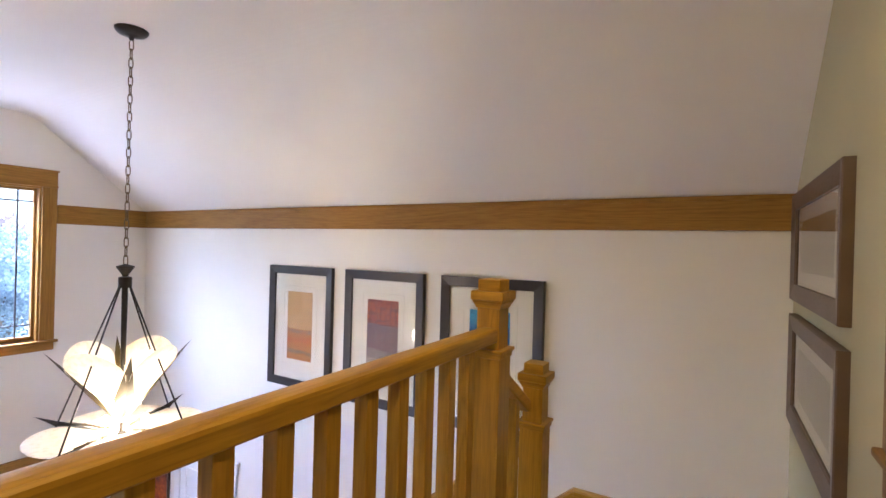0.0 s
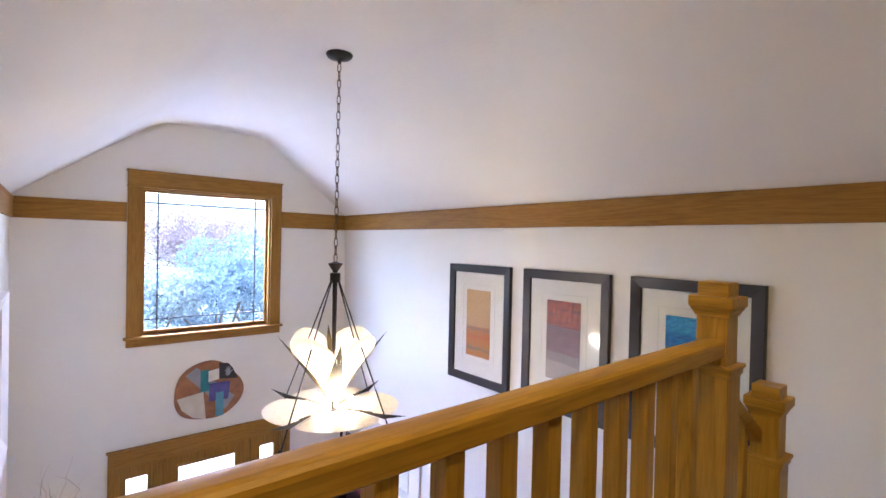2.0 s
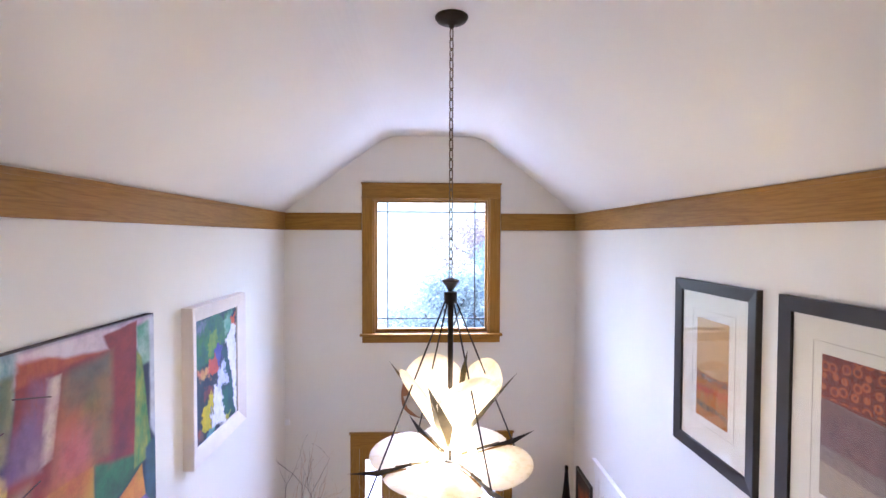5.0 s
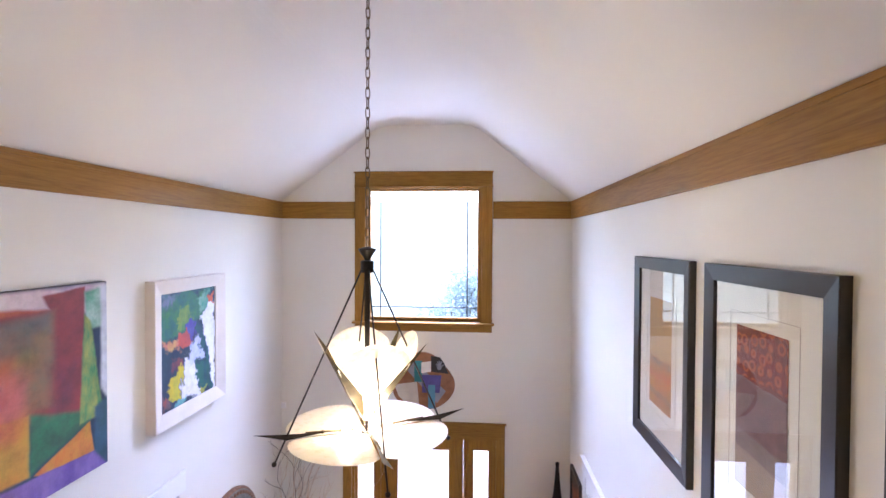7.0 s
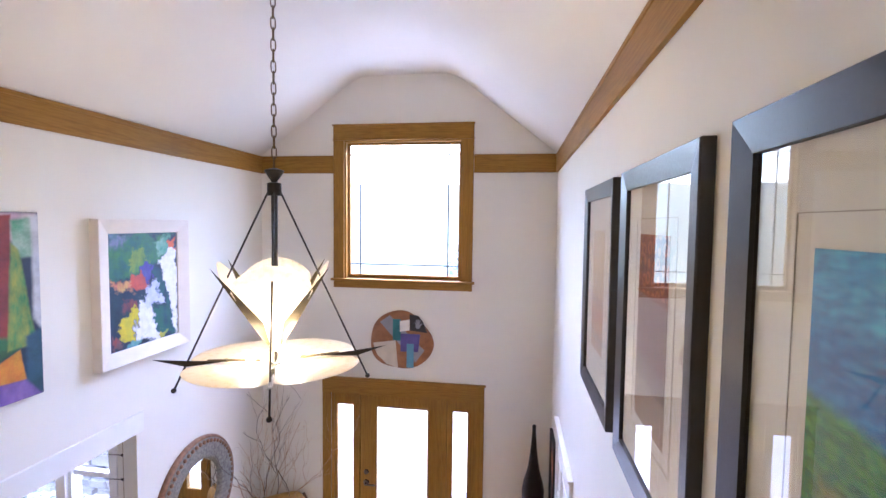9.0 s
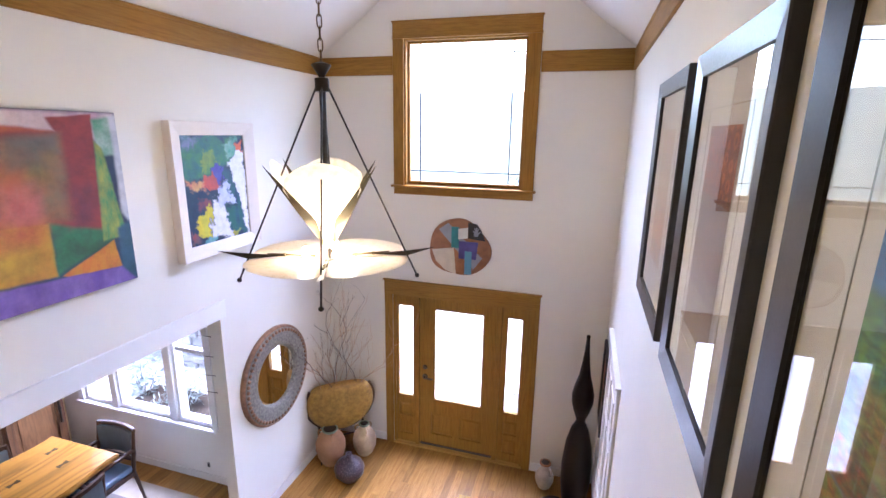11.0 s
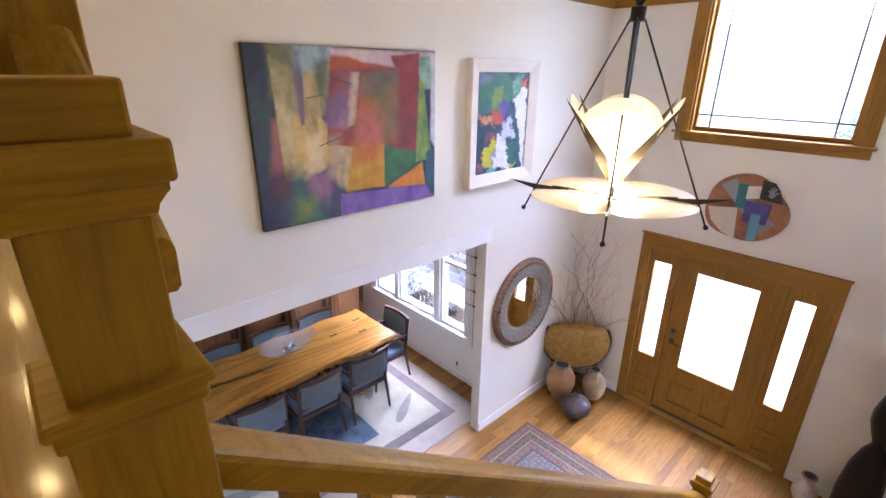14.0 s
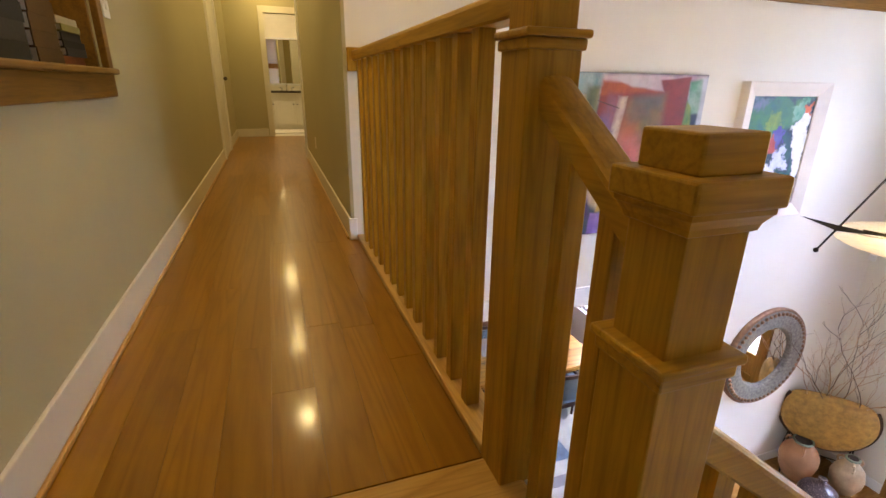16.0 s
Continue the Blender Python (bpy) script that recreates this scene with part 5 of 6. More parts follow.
# book niche
niche_wood = wood("niche_wood", (0.11, 0.05, 0.004), (0.18, 0.085, 0.007), (0.235, 0.115, 0.010), axis="y", rough=0.5)
niche = thing("book_niche", (XE, 0, 0), "recessed wooden book niche with golden brown casing and sill", "niche", kind="structure")
part("lining", boxes((0.006, 0.30, NY0, NY0 + 0.02, NZ0, NZ1), (0.006, 0.30, NY1 - 0.02, NY1, NZ0, NZ1), (0.006, 0.30, NY0, NY1, NZ1, NZ1 + 0.02), (0.28, 0.30, NY0, NY1, NZ0, NZ1)), niche_wood, niche)
part("sill", B(-0.04, 0.30, NY0 - 0.07, NY1 + 0.07, NZ0 - 0.022, NZ0, bevel=0.006), niche_wood, niche)
part("apron", B(-0.022, 0, NY0 - 0.055, NY1 + 0.055, NZ0 - 0.105, NZ0 - 0.022, bevel=0.003), niche_wood, niche)
part("side_casing", B(-0.024, 0, NY0 - 0.055, NY0, NZ0, NZ1, bevel=0.003), niche_wood, niche)
part("side_casing", B(-0.024, 0, NY1, NY1 + 0.055, NZ0, NZ1, bevel=0.003), niche_wood, niche)
part("head_casing", B(-0.026, 0, NY0 - 0.055, NY1 + 0.055, NZ1, NZ1 + 0.12, bevel=0.003), niche_wood, niche)


def book(x, y, z, w, d, h, cover, label):
    """A book lying flat: spine towards -x."""
    t = thing("book", (x, y, z), label, "book", "books in the niche")
    part("cover", boxes((-d / 2, d / 2, -w / 2, w / 2, 0, 0.003), (-d / 2, d / 2, -w / 2, w / 2, h - 0.003, h), (-d / 2, -d / 2 + 0.004, -w / 2, w / 2, 0.003, h - 0.003)), cover, t)
    part("pages", B(-d / 2 + 0.004, d / 2 - 0.004, -w / 2 + 0.004, w / 2 - 0.004, 0.003, h - 0.003), mat_board, t)
    return t


bk = {"navy": plain("navy_cloth", (0.012, 0.013, 0.016), 0.7), "tan": plain("tan_leather", (0.075, 0.032, 0.004), 0.6, vary=0.3), "cream": plain("cream_cloth", (0.42, 0.36, 0.24), 0.7),
      "black": plain("black_cloth", (0.02, 0.02, 0.022), 0.6), "olive": plain("olive_cloth", (0.22, 0.20, 0.04), 0.7), "rust": plain("rust_cloth", (0.22, 0.06, 0.012), 0.7)}
z = NZ0
for cname, w, h in (("rust", 0.20, 0.032), ("black", 0.19, 0.026), ("navy", 0.20, 0.022), ("black", 0.18, 0.028), ("olive", 0.17, 0.022), ("cream", 0.19, 0.024)):
    book(XE + 0.11 + random.uniform(-0.01, 0.01), 0.935 + random.uniform(-0.012, 0.012), z, w, 0.16, h, bk[cname], cname + " cloth book lying in a stack")
    z += h + 0.0005
for yy, cs in ((1.16, ("tan", "tan", "tan", "tan", "tan", "tan")), (1.39, ("navy", "black", "navy", "navy", "black", "navy")), (1.68, ("tan", "rust", "tan", "black", "tan", "navy"))):
    z = NZ0
    for i, cname in enumerate(cs):
        h = 0.052 if cname in ("navy", "black") else 0.046
        book(XE + 0.13, yy + random.uniform(-0.01, 0.01), z, 0.19, 0.20, h, bk[cname], cname + " bound heavy volume lying in a stack")
        z += h + 0.0005
t = thing("light_switch", (XE, 0.60, 1.22), "white light switch plate on the hallway wall", "switch")
part("plate", B(-0.007, 0, -0.04, 0.04, -0.06, 0.06, bevel=0.003), white_paint, t)
part("rocker", B(-0.012, -0.007, -0.014, 0.014, -0.03, 0.03, bevel=0.002), white_paint, t)
t = thing("wall_outlet", (HW, -1.9, 0.36), "cream wall outlet plate", "outlet")
part("plate", B(0, 0.006, -0.035, 0.035, -0.055, 0.055, bevel=0.002), base_white, t)

# bathroom vanity
van = thing("vanity", (-0.62, -7.4, ZH), "white bathroom vanity cabinet with dark stone top", "vanity")
part("body", B(-0.62, 0.55, -0.55, -0.02, 0.09, 0.72, bevel=0.004), base_white, van)
part("plinth", B(-0.60, 0.53, -0.50, -0.08, 0.0, 0.09), base_white, van)
for a in (-0.60, -0.22, 0.17):
    dr = part("cabinet_door", boxes((a, a + 0.36, -0.02, 0.0, 0.12, 0.56), (a + 0.05, a + 0.31, 0.0, 0.006, 0.17, 0.51), bevel=0.003), base_white, van)
    part("knob", ball(bmesh.new(), (a + (0.33 if a < -0.3 else 0.03), 0.018, 0.50), 0.014), bronze, dr, "dark knob", smooth=True)
stone = plain("dark_granite", (0.10, 0.085, 0.06), 0.15, vary=0.5, scale=60)
part("countertop", B(-0.64, 0.57, -0.57, 0.02, 0.72, 0.76, bevel=0.006), stone, van, "dark polished stone top")
chrome = plain("chrome", (0.75, 0.75, 0.75), 0.12, metal=1.0, vary=0.02)
fc = thing("faucet", (-0.72, -7.72, ZH + 0.76), "chrome bathroom faucet with two handles", "faucet")
bm = rod(bmesh.new(), (0, 0, 0), (0, 0, 0.12), 0.014)
rod(bm, (0, 0, 0.12), (0, 0.11, 0.10), 0.011)
part("spout", bm, chrome, fc)
for a in (-0.1, 0.1):
    part("handle", rod(rod(bmesh.new(), (a, 0, 0), (a, 0, 0.06), 0.013), (a, 0, 0.055), (a * 1.5, 0.02, 0.065), 0.007), chrome, fc)
mirror_mat = bpy.data.materials.new("mirror_silver")
nt, nd, lk, b = nodes_of(mirror_mat)
b.inputs["Base Color"].default_value, b.inputs["Metallic"].default_value, b.inputs["Roughness"].default_value = (0.88, 0.88, 0.87, 1), 1.0, 0.01
bmir = thing("bathroom_mirror", (-0.62, -8.0, ZH), "wide bathroom mirror in a plain frame", "mirror")
part("mirror_glass", B(-0.5, 0.5, 0.0, 0.008, 0.90, 1.75), mirror_mat, bmir)
part("frame", boxes((-0.54, -0.5, 0, 0.02, 0.86, 1.79), (0.5, 0.54, 0, 0.02, 0.86, 1.79), (-0.5, 0.5, 0, 0.02, 0.86, 0.90), (-0.5, 0.5, 0, 0.02, 1.75, 1.79)), base_white, bmir)
t = thing("bath_mat", (-0.68, -6.75, ZH), "cream bath mat on the tiles", "mat")
part("mat", B(-0.35, 0.35, -0.22, 0.22, 0.0, 0.02, bevel=0.008), plain("mat_cloth", (0.75, 0.70, 0.60), 0.9, fine=300, bump=0.5), t)

# ---- closet door beside the stairs ----
cd = thing("door_5", (0, YN, ZF), "white panelled closet door with white casing", "door", kind="structure")
for a, c, z0, z1 in ((-5.22, -5.12, 0, 2.10), (-4.28, -4.18, 0, 2.10)):
    part("casing", B(a, c, -0.022, 0, z0, z1, bevel=0.004), white_paint, cd)
part("head_casing", boxes((-5.24, -4.16, -0.026, 0, 2.10, 2.22), (-5.26, -4.14, -0.04, 0, 2.215, 2.235), bevel=0.003), white_paint, cd)
part("door_leaf", B(-5.12, -4.28, -0.012, -0.002, 0.005, 2.10), white_paint, cd)
for xa in (-5.02, -4.66):
    for za, zb in ((0.15, 0.75), (0.90, 1.55), (1.65, 1.98)):
        part("panel", boxes((xa, xa + 0.28, -0.022, -0.012, za, za + 0.02), (xa, xa + 0.28, -0.022, -0.012, zb - 0.02, zb), (xa, xa + 0.02, -0.022, -0.012, za + 0.02, zb - 0.02), (xa + 0.26, xa + 0.28, -0.022, -0.012, za + 0.02, zb - 0.02)), white_paint, cd)
bm = rod(bmesh.new(), (-4.35, -0.012, 0.98), (-4.35, -0.055, 0.98), 0.011)
box(bm, -4.46, -4.34, -0.062, -0.048, 0.972, 0.99, bevel=0.004)
rod(bm, (-4.35, -0.012, 0.98), (-4.35, -0.018, 0.98), 0.03, n=20)
part("door_handle", bm, bronze, cd, "dark bronze lever")

# ---- foyer things ----
gourd_mat = plain("dark_lacquered_wood", (0.010, 0.004, 0.004), 0.38, vary=0.25, scale=10, coat=0.04)
gourd_mat.node_tree.nodes["Principled BSDF"].inputs["Specular IOR Level"].default_value = 0.25
gs = thing("gourd_sculpture", (-5.58, 3.41, ZF), "tall dark lacquered double gourd floor sculpture", "sculpture")
part("body", lathe(bmesh.new(), [(0.095, 0), (0.128, 0.04), (0.155, 0.28), (0.157, 0.50), (0.133, 0.75), (0.09, 0.93), (0.05, 1.01), (0.048, 1.05), (0.078, 1.13), (0.108, 1.24), (0.112, 1.33), (0.092, 1.43), (0.06, 1.55), (0.04, 1.68), (0.026, 1.82), (0.017, 1.95), (0.021, 1.99), (0.012, 2.0)], 32), gourd_mat, gs, smooth=True)


def jar(name, x, y, prof, material, label, neck=None, lugs=0, neck_mat=None):
    t = thing(name, (x, y, ZF), label, "pot", "pots by the door")
    part("body", lathe(bmesh.new(), prof, 32), material, t, smooth=True)
    r, z = prof[-1]
    rim = lathe(bmesh.new(), [(r, z - 0.001), (r + 0.012, z + 0.012), (r + 0.010, z + 0.024), (r - 0.012, z + 0.024), (r - 0.02, z - 0.03)], 28)
    part("rim", rim, neck_mat or material, t, smooth=True)
    # Flat disc closes the jar; its dark colour stands for the hollow's shade.
    part("mouth", rod(bmesh.new(), (0, 0, z + 0.018), (0, 0, z + 0.0245), r - 0.008, n=24), dark_gap, t, "dark disc painted as the shaded hollow mouth")
    for k in range(lugs):
        a = 2 * math.pi * k / lugs + 0.7
        bm = bmesh.new()
        pz, pr = z - 0.045, r + 0.035
        for s0, s1 in ((0, 1), (1, 2), (2, 3)):
            q = [(r, z - 0.005), (r + 0.05, z - 0.015), (r + 0.065, z - 0.055), (r + 0.045, z - 0.085)]
            rod(bm, (q[s0][0] * math.cos(a), q[s0][0] * math.sin(a), q[s0][1]), (q[s1][0] * math.cos(a), q[s1][0] * math.sin(a), q[s1][1]), 0.012, n=8)
        part("lug", bm, material, t)
    return t


terracotta = plain("terracotta", (0.36, 0.175, 0.075), 0.7, vary=0.25, scale=7, bump=0.3)
green_glaze = plain("green_glaze", (0.20, 0.25, 0.16), 0.4, vary=0.3)
buff = plain("buff_clay", (0.46, 0.34, 0.21), 0.65, vary=0.35, scale=9, bump=0.3)
speck = bpy.data.materials.new("speckled_glaze")
nt, nd, lk, b = nodes_of(speck)
tc = nd.new("ShaderNodeTexCoord")
vor = nd.new("ShaderNodeTexVoronoi")
vor.inputs["Scale"].default_value = 62
lk.new(tc.outputs["Object"], vor.inputs["Vector"])
rp = ramp_node(nt, vor.outputs["Distance"], [(0.22, (0.20, 0.15, 0.14)), (0.40, (0.055, 0.036, 0.040))])
lk.new(rp.outputs[0], b.inputs["Base Color"])
b.inputs["Roughness"].default_value = 0.3
jar("clay_jar", -5.33, 0.55, [(0.09, 0), (0.105, 0.02), (0.155, 0.12), (0.178, 0.22), (0.176, 0.30), (0.145, 0.375), (0.10, 0.415), (0.085, 0.45)], terracotta, "large round terracotta jar with a green glazed neck", lugs=3, neck_mat=green_glaze)
jar("clay_bottle", -5.14, 0.90, [(0.07, 0), (0.10, 0.02), (0.165, 0.10), (0.175, 0.16), (0.15, 0.22), (0.08, 0.275), (0.03, 0.30), (0.026, 0.33)], speck, "dark speckled squat bottle vase")
jar("clay_pot", -5.62, 0.86, [(0.075, 0), (0.095, 0.02), (0.138, 0.12), (0.147, 0.20), (0.128, 0.29), (0.075, 0.355), (0.055, 0.375), (0.055, 0.40)], buff, "mottled buff clay pot with small lugs", lugs=3, neck_mat=green_glaze)
jug = jar("clay_jug", -5.72, 3.08, [(0.055, 0), (0.07, 0.015), (0.10, 0.09), (0.105, 0.14), (0.088, 0.20), (0.052, 0.245), (0.044, 0.27), (0.055, 0.305)], plain("pale_clay", (0.52, 0.44, 0.36), 0.7, vary=0.3), "pale clay jug with a rust coloured neck", lugs=1, neck_mat=rust)
bw = thing("stone_bowl", (-5.36, 3.22, ZF), "dark bowl filled with polished dark stones", "bowl")
part("bowl", lathe(bmesh.new(), [(0.07, 0), (0.09, 0.01), (0.15, 0.05), (0.17, 0.075), (0.16, 0.075), (0.13, 0.045), (0.02, 0.03)], 28), gourd_mat, bw, smooth=True)
for k in range(14):
    a, r = random.uniform(0, 6.28), random.uniform(0, 0.10)
    part("stone", ball(bmesh.new(), (r * math.cos(a), r * math.sin(a), 0.07 + random.uniform(0, 0.015)), random.uniform(0.022, 0.034), sz=0.7, n=10), (gourd_mat, speck, rust)[k % 3], bw, smooth=True)

# oval basket on an iron stand with twigs
bk1 = thing("basket_planter", pose(-5.55, 0.58, ZF, 0, 0, -50), "oval hide basket on an iron stand holding bare curly branches", "planter")
rim_dark = plain("dark_stitched_rim", (0.07, 0.035, 0.018), 0.7)
hide = plain("golden_hide", (0.35, 0.19, 0.032), 0.7, vary=0.35, scale=20, fine=60, bump=0.6)
bm = bmesh.new()
uu, vv = 40, 12
grid = []
for j in range(vv + 1):
    b_ = -math.pi / 2 + math.pi * j / vv
    row = []
    for i in range(uu):
        a = 2 * math.pi * i / uu
        x, z = 0.41 * math.cos(a), 0.37 * math.sin(a)
        if z > 0.20:
            z = 0.20 + (z - 0.20) * 0.50 - 0.035 * max(0, 1 - (x / 0.30) ** 2)
        k = math.cos(b_) ** 0.42 if abs(b_) < 1.57 else 0.0
        row.append(bm.verts.new((x * k, 0.12 * math.sin(b_), 0.725 + z * k)))
    grid.append(row)
for r0, r1 in zip(grid, grid[1:]):
    for i in range(uu):
        bm.faces.new((r0[i], r0[(i + 1) % uu], r1[(i + 1) % uu], r1[i]))
bmesh.ops.remove_doubles(bm, verts=bm.verts, dist=1e-4)
bmesh.ops.recalc_face_normals(bm, faces=bm.faces)
part("basket", bm, hide, bk1, smooth=True)
bm = bmesh.new()
pts = [(0.415 * math.cos(a), 0, 0.725 + 0.378 * math.sin(a)) for a in [radians(150 + 240 * i / 28) for i in range(29)]]
for p, q in zip(pts, pts[1:]):
    rod(bm, p, q, 0.019, n=8)
part("stand_hoop", bm, rim_dark, bk1, "dark stitched rim")
for x in (-0.27, 0.27):
    for y in (-0.16, 0.16):
        part("stand_leg", rod(bmesh.new(), (x, y * 0.1, 0.46), (x * 1.05, y, 0.0), 0.008, n=8), iron, bk1)
part("stand_bar", rod(bmesh.new(), (-0.275, 0.08, 0.30), (0.275, 0.08, 0.30), 0.006, n=8), iron, bk1)
twig_mat = plain("bare_twig", (0.55, 0.36, 0.22), 0.8, vary=0.4, scale=12)
twig_dark = plain("dark_twig", (0.10, 0.06, 0.045), 0.8, vary=0.3, scale=12)


def branch(bm, p, d, length, r, depth, rng):
    n = 9
    for i in range(n):
        q = p + d * (length / n)
        rod(bm, p, q, r * (1 - 0.75 * i / n), r * (1 - 0.75 * (i + 1) / n), 5)
        p = q
        d = (d + Vector((rng.uniform(-1, 1), rng.uniform(-0.8, 0.8), rng.uniform(-0.35, 0.6))) * 0.36).normalized()
        if depth and rng.random() < 0.38:
            branch(bm, p, (d + Vector((rng.uniform(-1, 1), rng.uniform(-1, 1), rng.uniform(0, 0.6))) * 0.9).normalized(), length * 0.5, r * 0.55, depth - 1, rng)


rng = random.Random(5)
for k in range(13):
    bm = bmesh.new()
    x = rng.uniform(-0.2, 0.2)
    branch(bm, Vector((x, rng.uniform(-0.04, 0.04), 0.80)), Vector((x * 2.2 + rng.uniform(-0.25, 0.25), rng.uniform(-0.35, 0.35), 1)).normalized(), rng.uniform(0.75, 1.2), 0.0048, 2, rng)
    part("twig", bm, twig_dark if k % 4 == 0 else twig_mat, bk1)

# round mirror
rm = thing("round_mirror", pose(-4.745, YS, -1.575, 0, 0, 180), "round mirror in a wide beaded grey and copper frame", "mirror")
mosaic = plain("verdigris_mosaic", (0.235, 0.215, 0.18), 0.55, vary=0.5, scale=40, fine=80, bump=0.8)
copper = plain("worn_copper", (0.30, 0.165, 0.095), 0.45, metal=0.4, vary=0.4, scale=20)


def ring_face(r0, r1, prof, n=48):
    bm = bmesh.new()
    rows = [[bm.verts.new((r * math.cos(2 * math.pi * i / n), y, r * math.sin(2 * math.pi * i / n))) for i in range(n)] for r, y in prof]
    for a, c in zip(rows, rows[1:]):
        for i in range(n):
            bm.faces.new((a[i], a[(i + 1) % n], c[(i + 1) % n], c[i]))
    bmesh.ops.recalc_face_normals(bm, faces=bm.faces)
    return bm


part("frame", ring_face(0, 0, [(0.51, -0.001), (0.52, -0.03), (0.50, -0.052), (0.46, -0.058), (0.34, -0.050), (0.325, -0.044), (0.32, -0.012)]), mosaic, rm, smooth=True)
part("rim", ring_face(0, 0, [(0.528, -0.001), (0.532, -0.03), (0.515, -0.054), (0.505, -0.045)]), copper, rm, smooth=True)
bead = mesh_of("bead", ball(bmesh.new(), (0, 0, 0), 0.019, n=10), copper, True)
for k in range(56):
    a = 2 * math.pi * k / 56
    o = new("bead", bead)
    o.parent, o.location = rm, (0.478 * math.cos(a), -0.056, 0.478 * math.sin(a))
part("mirror_glass", ring_face(0, 0, [(0.001, -0.02), (0.30, -0.02), (0.325, -0.014)]), mirror_mat, rm, "bevelled mirror glass")

# ---- rugs ----


def rug_material(name, w, h, bands, field, motif, motif_scale):
    """Bands by distance from the edge: (from distance, colour); a field with small woven motifs."""
    m = bpy.data.materials.new(name)
    nt, nd, lk, b = nodes_of(m)
    tc = nd.new("ShaderNodeTexCoord")
    sp = nd.new("ShaderNodeSeparateXYZ")
    lk.new(tc.outputs["Object"], sp.inputs[0])

    def op(kind, a, c):
        n = nd.new("ShaderNodeMath")
        n.operation = kind
        for sock, v in zip(n.inputs, (a, c)):
            if isinstance(v, (int, float)):
                sock.default_value = v
            else:
                lk.new(v, sock)
        return n.outputs[0]
    dx = op("SUBTRACT", w / 2, op("ABSOLUTE", sp.outputs[0], 0.0))
    dy = op("SUBTRACT", h / 2, op("ABSOLUTE", sp.outputs[1], 0.0))
    d = op("MINIMUM", dx, dy)
    ch1 = nd.new("ShaderNodeTexVoronoi")
    ch1.distance = "MANHATTAN"
    ch1.inputs["Scale"].default_value, ch1.inputs["Randomness"].default_value = motif_scale, 0.55
    lk.new(tc.outputs["Object"], ch1.inputs["Vector"])
    mot = ramp_node(nt, ch1.outputs["Distance"], [(0.20, (1, 1, 1)), (0.26, (0, 0, 0)), (0.44, (0, 0, 0)), (0.50, (0.6, 0.6, 0.6))])
    mot.color_ramp.interpolation = "CONSTANT"
    col = mix_node(nt, mot.outputs[0], field, ramp_node(nt, ch1.outputs["Color"], [(0.3, motif[0]), (0.55, motif[1]), (0.8, motif[2])]).outputs[0])
    for dist, c, with_motif in bands:
        c_ = mix_node(nt, mot.outputs[0], c, with_motif) if with_motif else c
        col = mix_node(nt, op("LESS_THAN", d, dist), col, c_)
    weave = noise_node(nt, 240, 3)
    col = mix_node(nt, 0.10, col, mix_node(nt, weave.outputs[0], (0.05, 0.04, 0.04), (0.7, 0.62, 0.55)))
    lk.new(col, b.inputs["Base Color"])
    b.inputs["Roughness"].default_value = 0.95
    bump_node(nt, b, weave.outputs[0], 0.6, 0.002)
    return m


rug_fringe = plain("rug_fringe", (0.34, 0.28, 0.24), 0.95)
RW, RH = 2.55, 1.5
CREAM_WOOL, RED_WOOL, NAVY_WOOL = (0.34, 0.30, 0.25), (0.15, 0.042, 0.036), (0.02, 0.022, 0.04)
persian = rug_material("persian_wool", RW, RH, [(0.52, (0.38, 0.345, 0.30), (0.03, 0.03, 0.08)), (0.315, NAVY_WOOL, None), (0.30, RED_WOOL, (0.30, 0.24, 0.19)), (0.215, CREAM_WOOL, None),
                       (0.20, NAVY_WOOL, (0.28, 0.19, 0.10)), (0.115, CREAM_WOOL, None), (0.10, RED_WOOL, (0.28, 0.21, 0.16)), (0.02, (0.09, 0.05, 0.05), None)],
                       (0.02, 0.035, 0.12), ((0.32, 0.06, 0.05), (0.36, 0.30, 0.26), (0.08, 0.12, 0.24)), 19)
t = thing("persian_rug", (-4.62 + RW / 2, 0.59 + RH / 2, ZF), "red and navy patterned wool rug on the foyer floor", "rug")
part("rug_body", B(-RW / 2, RW / 2, -RH / 2, RH / 2, 0.0, 0.012, bevel=0.003), persian, t)
for sx in (-1, 1):
    bm = bmesh.new()
    for k in range(60):
        y = -RH / 2 + RH * (k + 0.5) / 60
        box(bm, min(sx * RW / 2, sx * (RW / 2 + 0.022)), max(sx * RW / 2, sx * (RW / 2 + 0.022)), y - 0.006, y + 0.006, 0.0, 0.005)
    part("fringe", bm, rug_fringe, t, "pale cotton fringe")
t = thing("dining_rug", (-2.65, -1.05, ZF), "beige rug with a grey border and leaf shapes under the table", "rug")
rug_beige = plain("rug_beige", (0.44, 0.38, 0.31), 0.95, vary=0.15, scale=4, fine=260, bump=0.6)
rug_grey = plain("rug_grey", (0.20, 0.17, 0.16), 0.95, vary=0.2, scale=6, fine=260, bump=0.6)
rug_leaf = plain("rug_leaf", (0.24, 0.235, 0.20), 0.95, vary=0.2, scale=6, fine=260, bump=0.6)
rug_blue = plain("rug_blue", (0.10, 0.145, 0.19), 0.95, vary=0.6, scale=5, fine=260, bump=0.6)
rug_field = plain("rug_field", (0.42, 0.39, 0.30), 0.95, vary=0.25, scale=2.5, fine=260, bump=0.6)
part("rug_body", B(-1.72, 1.72, -1.20, 1.16, 0.0, 0.010, bevel=0.003), rug_beige, t)
part("border", boxes((-1.47, -1.34, -0.95, 0.93, 0.010, 0.0112), (1.34, 1.47, -0.95, 0.93, 0.010, 0.0112), (-1.34, 1.34, 0.80, 0.93, 0.010, 0.0112), (-1.34, 1.34, -0.95, -0.82, 0.010, 0.0112)), rug_grey, t, "grey brown border band")
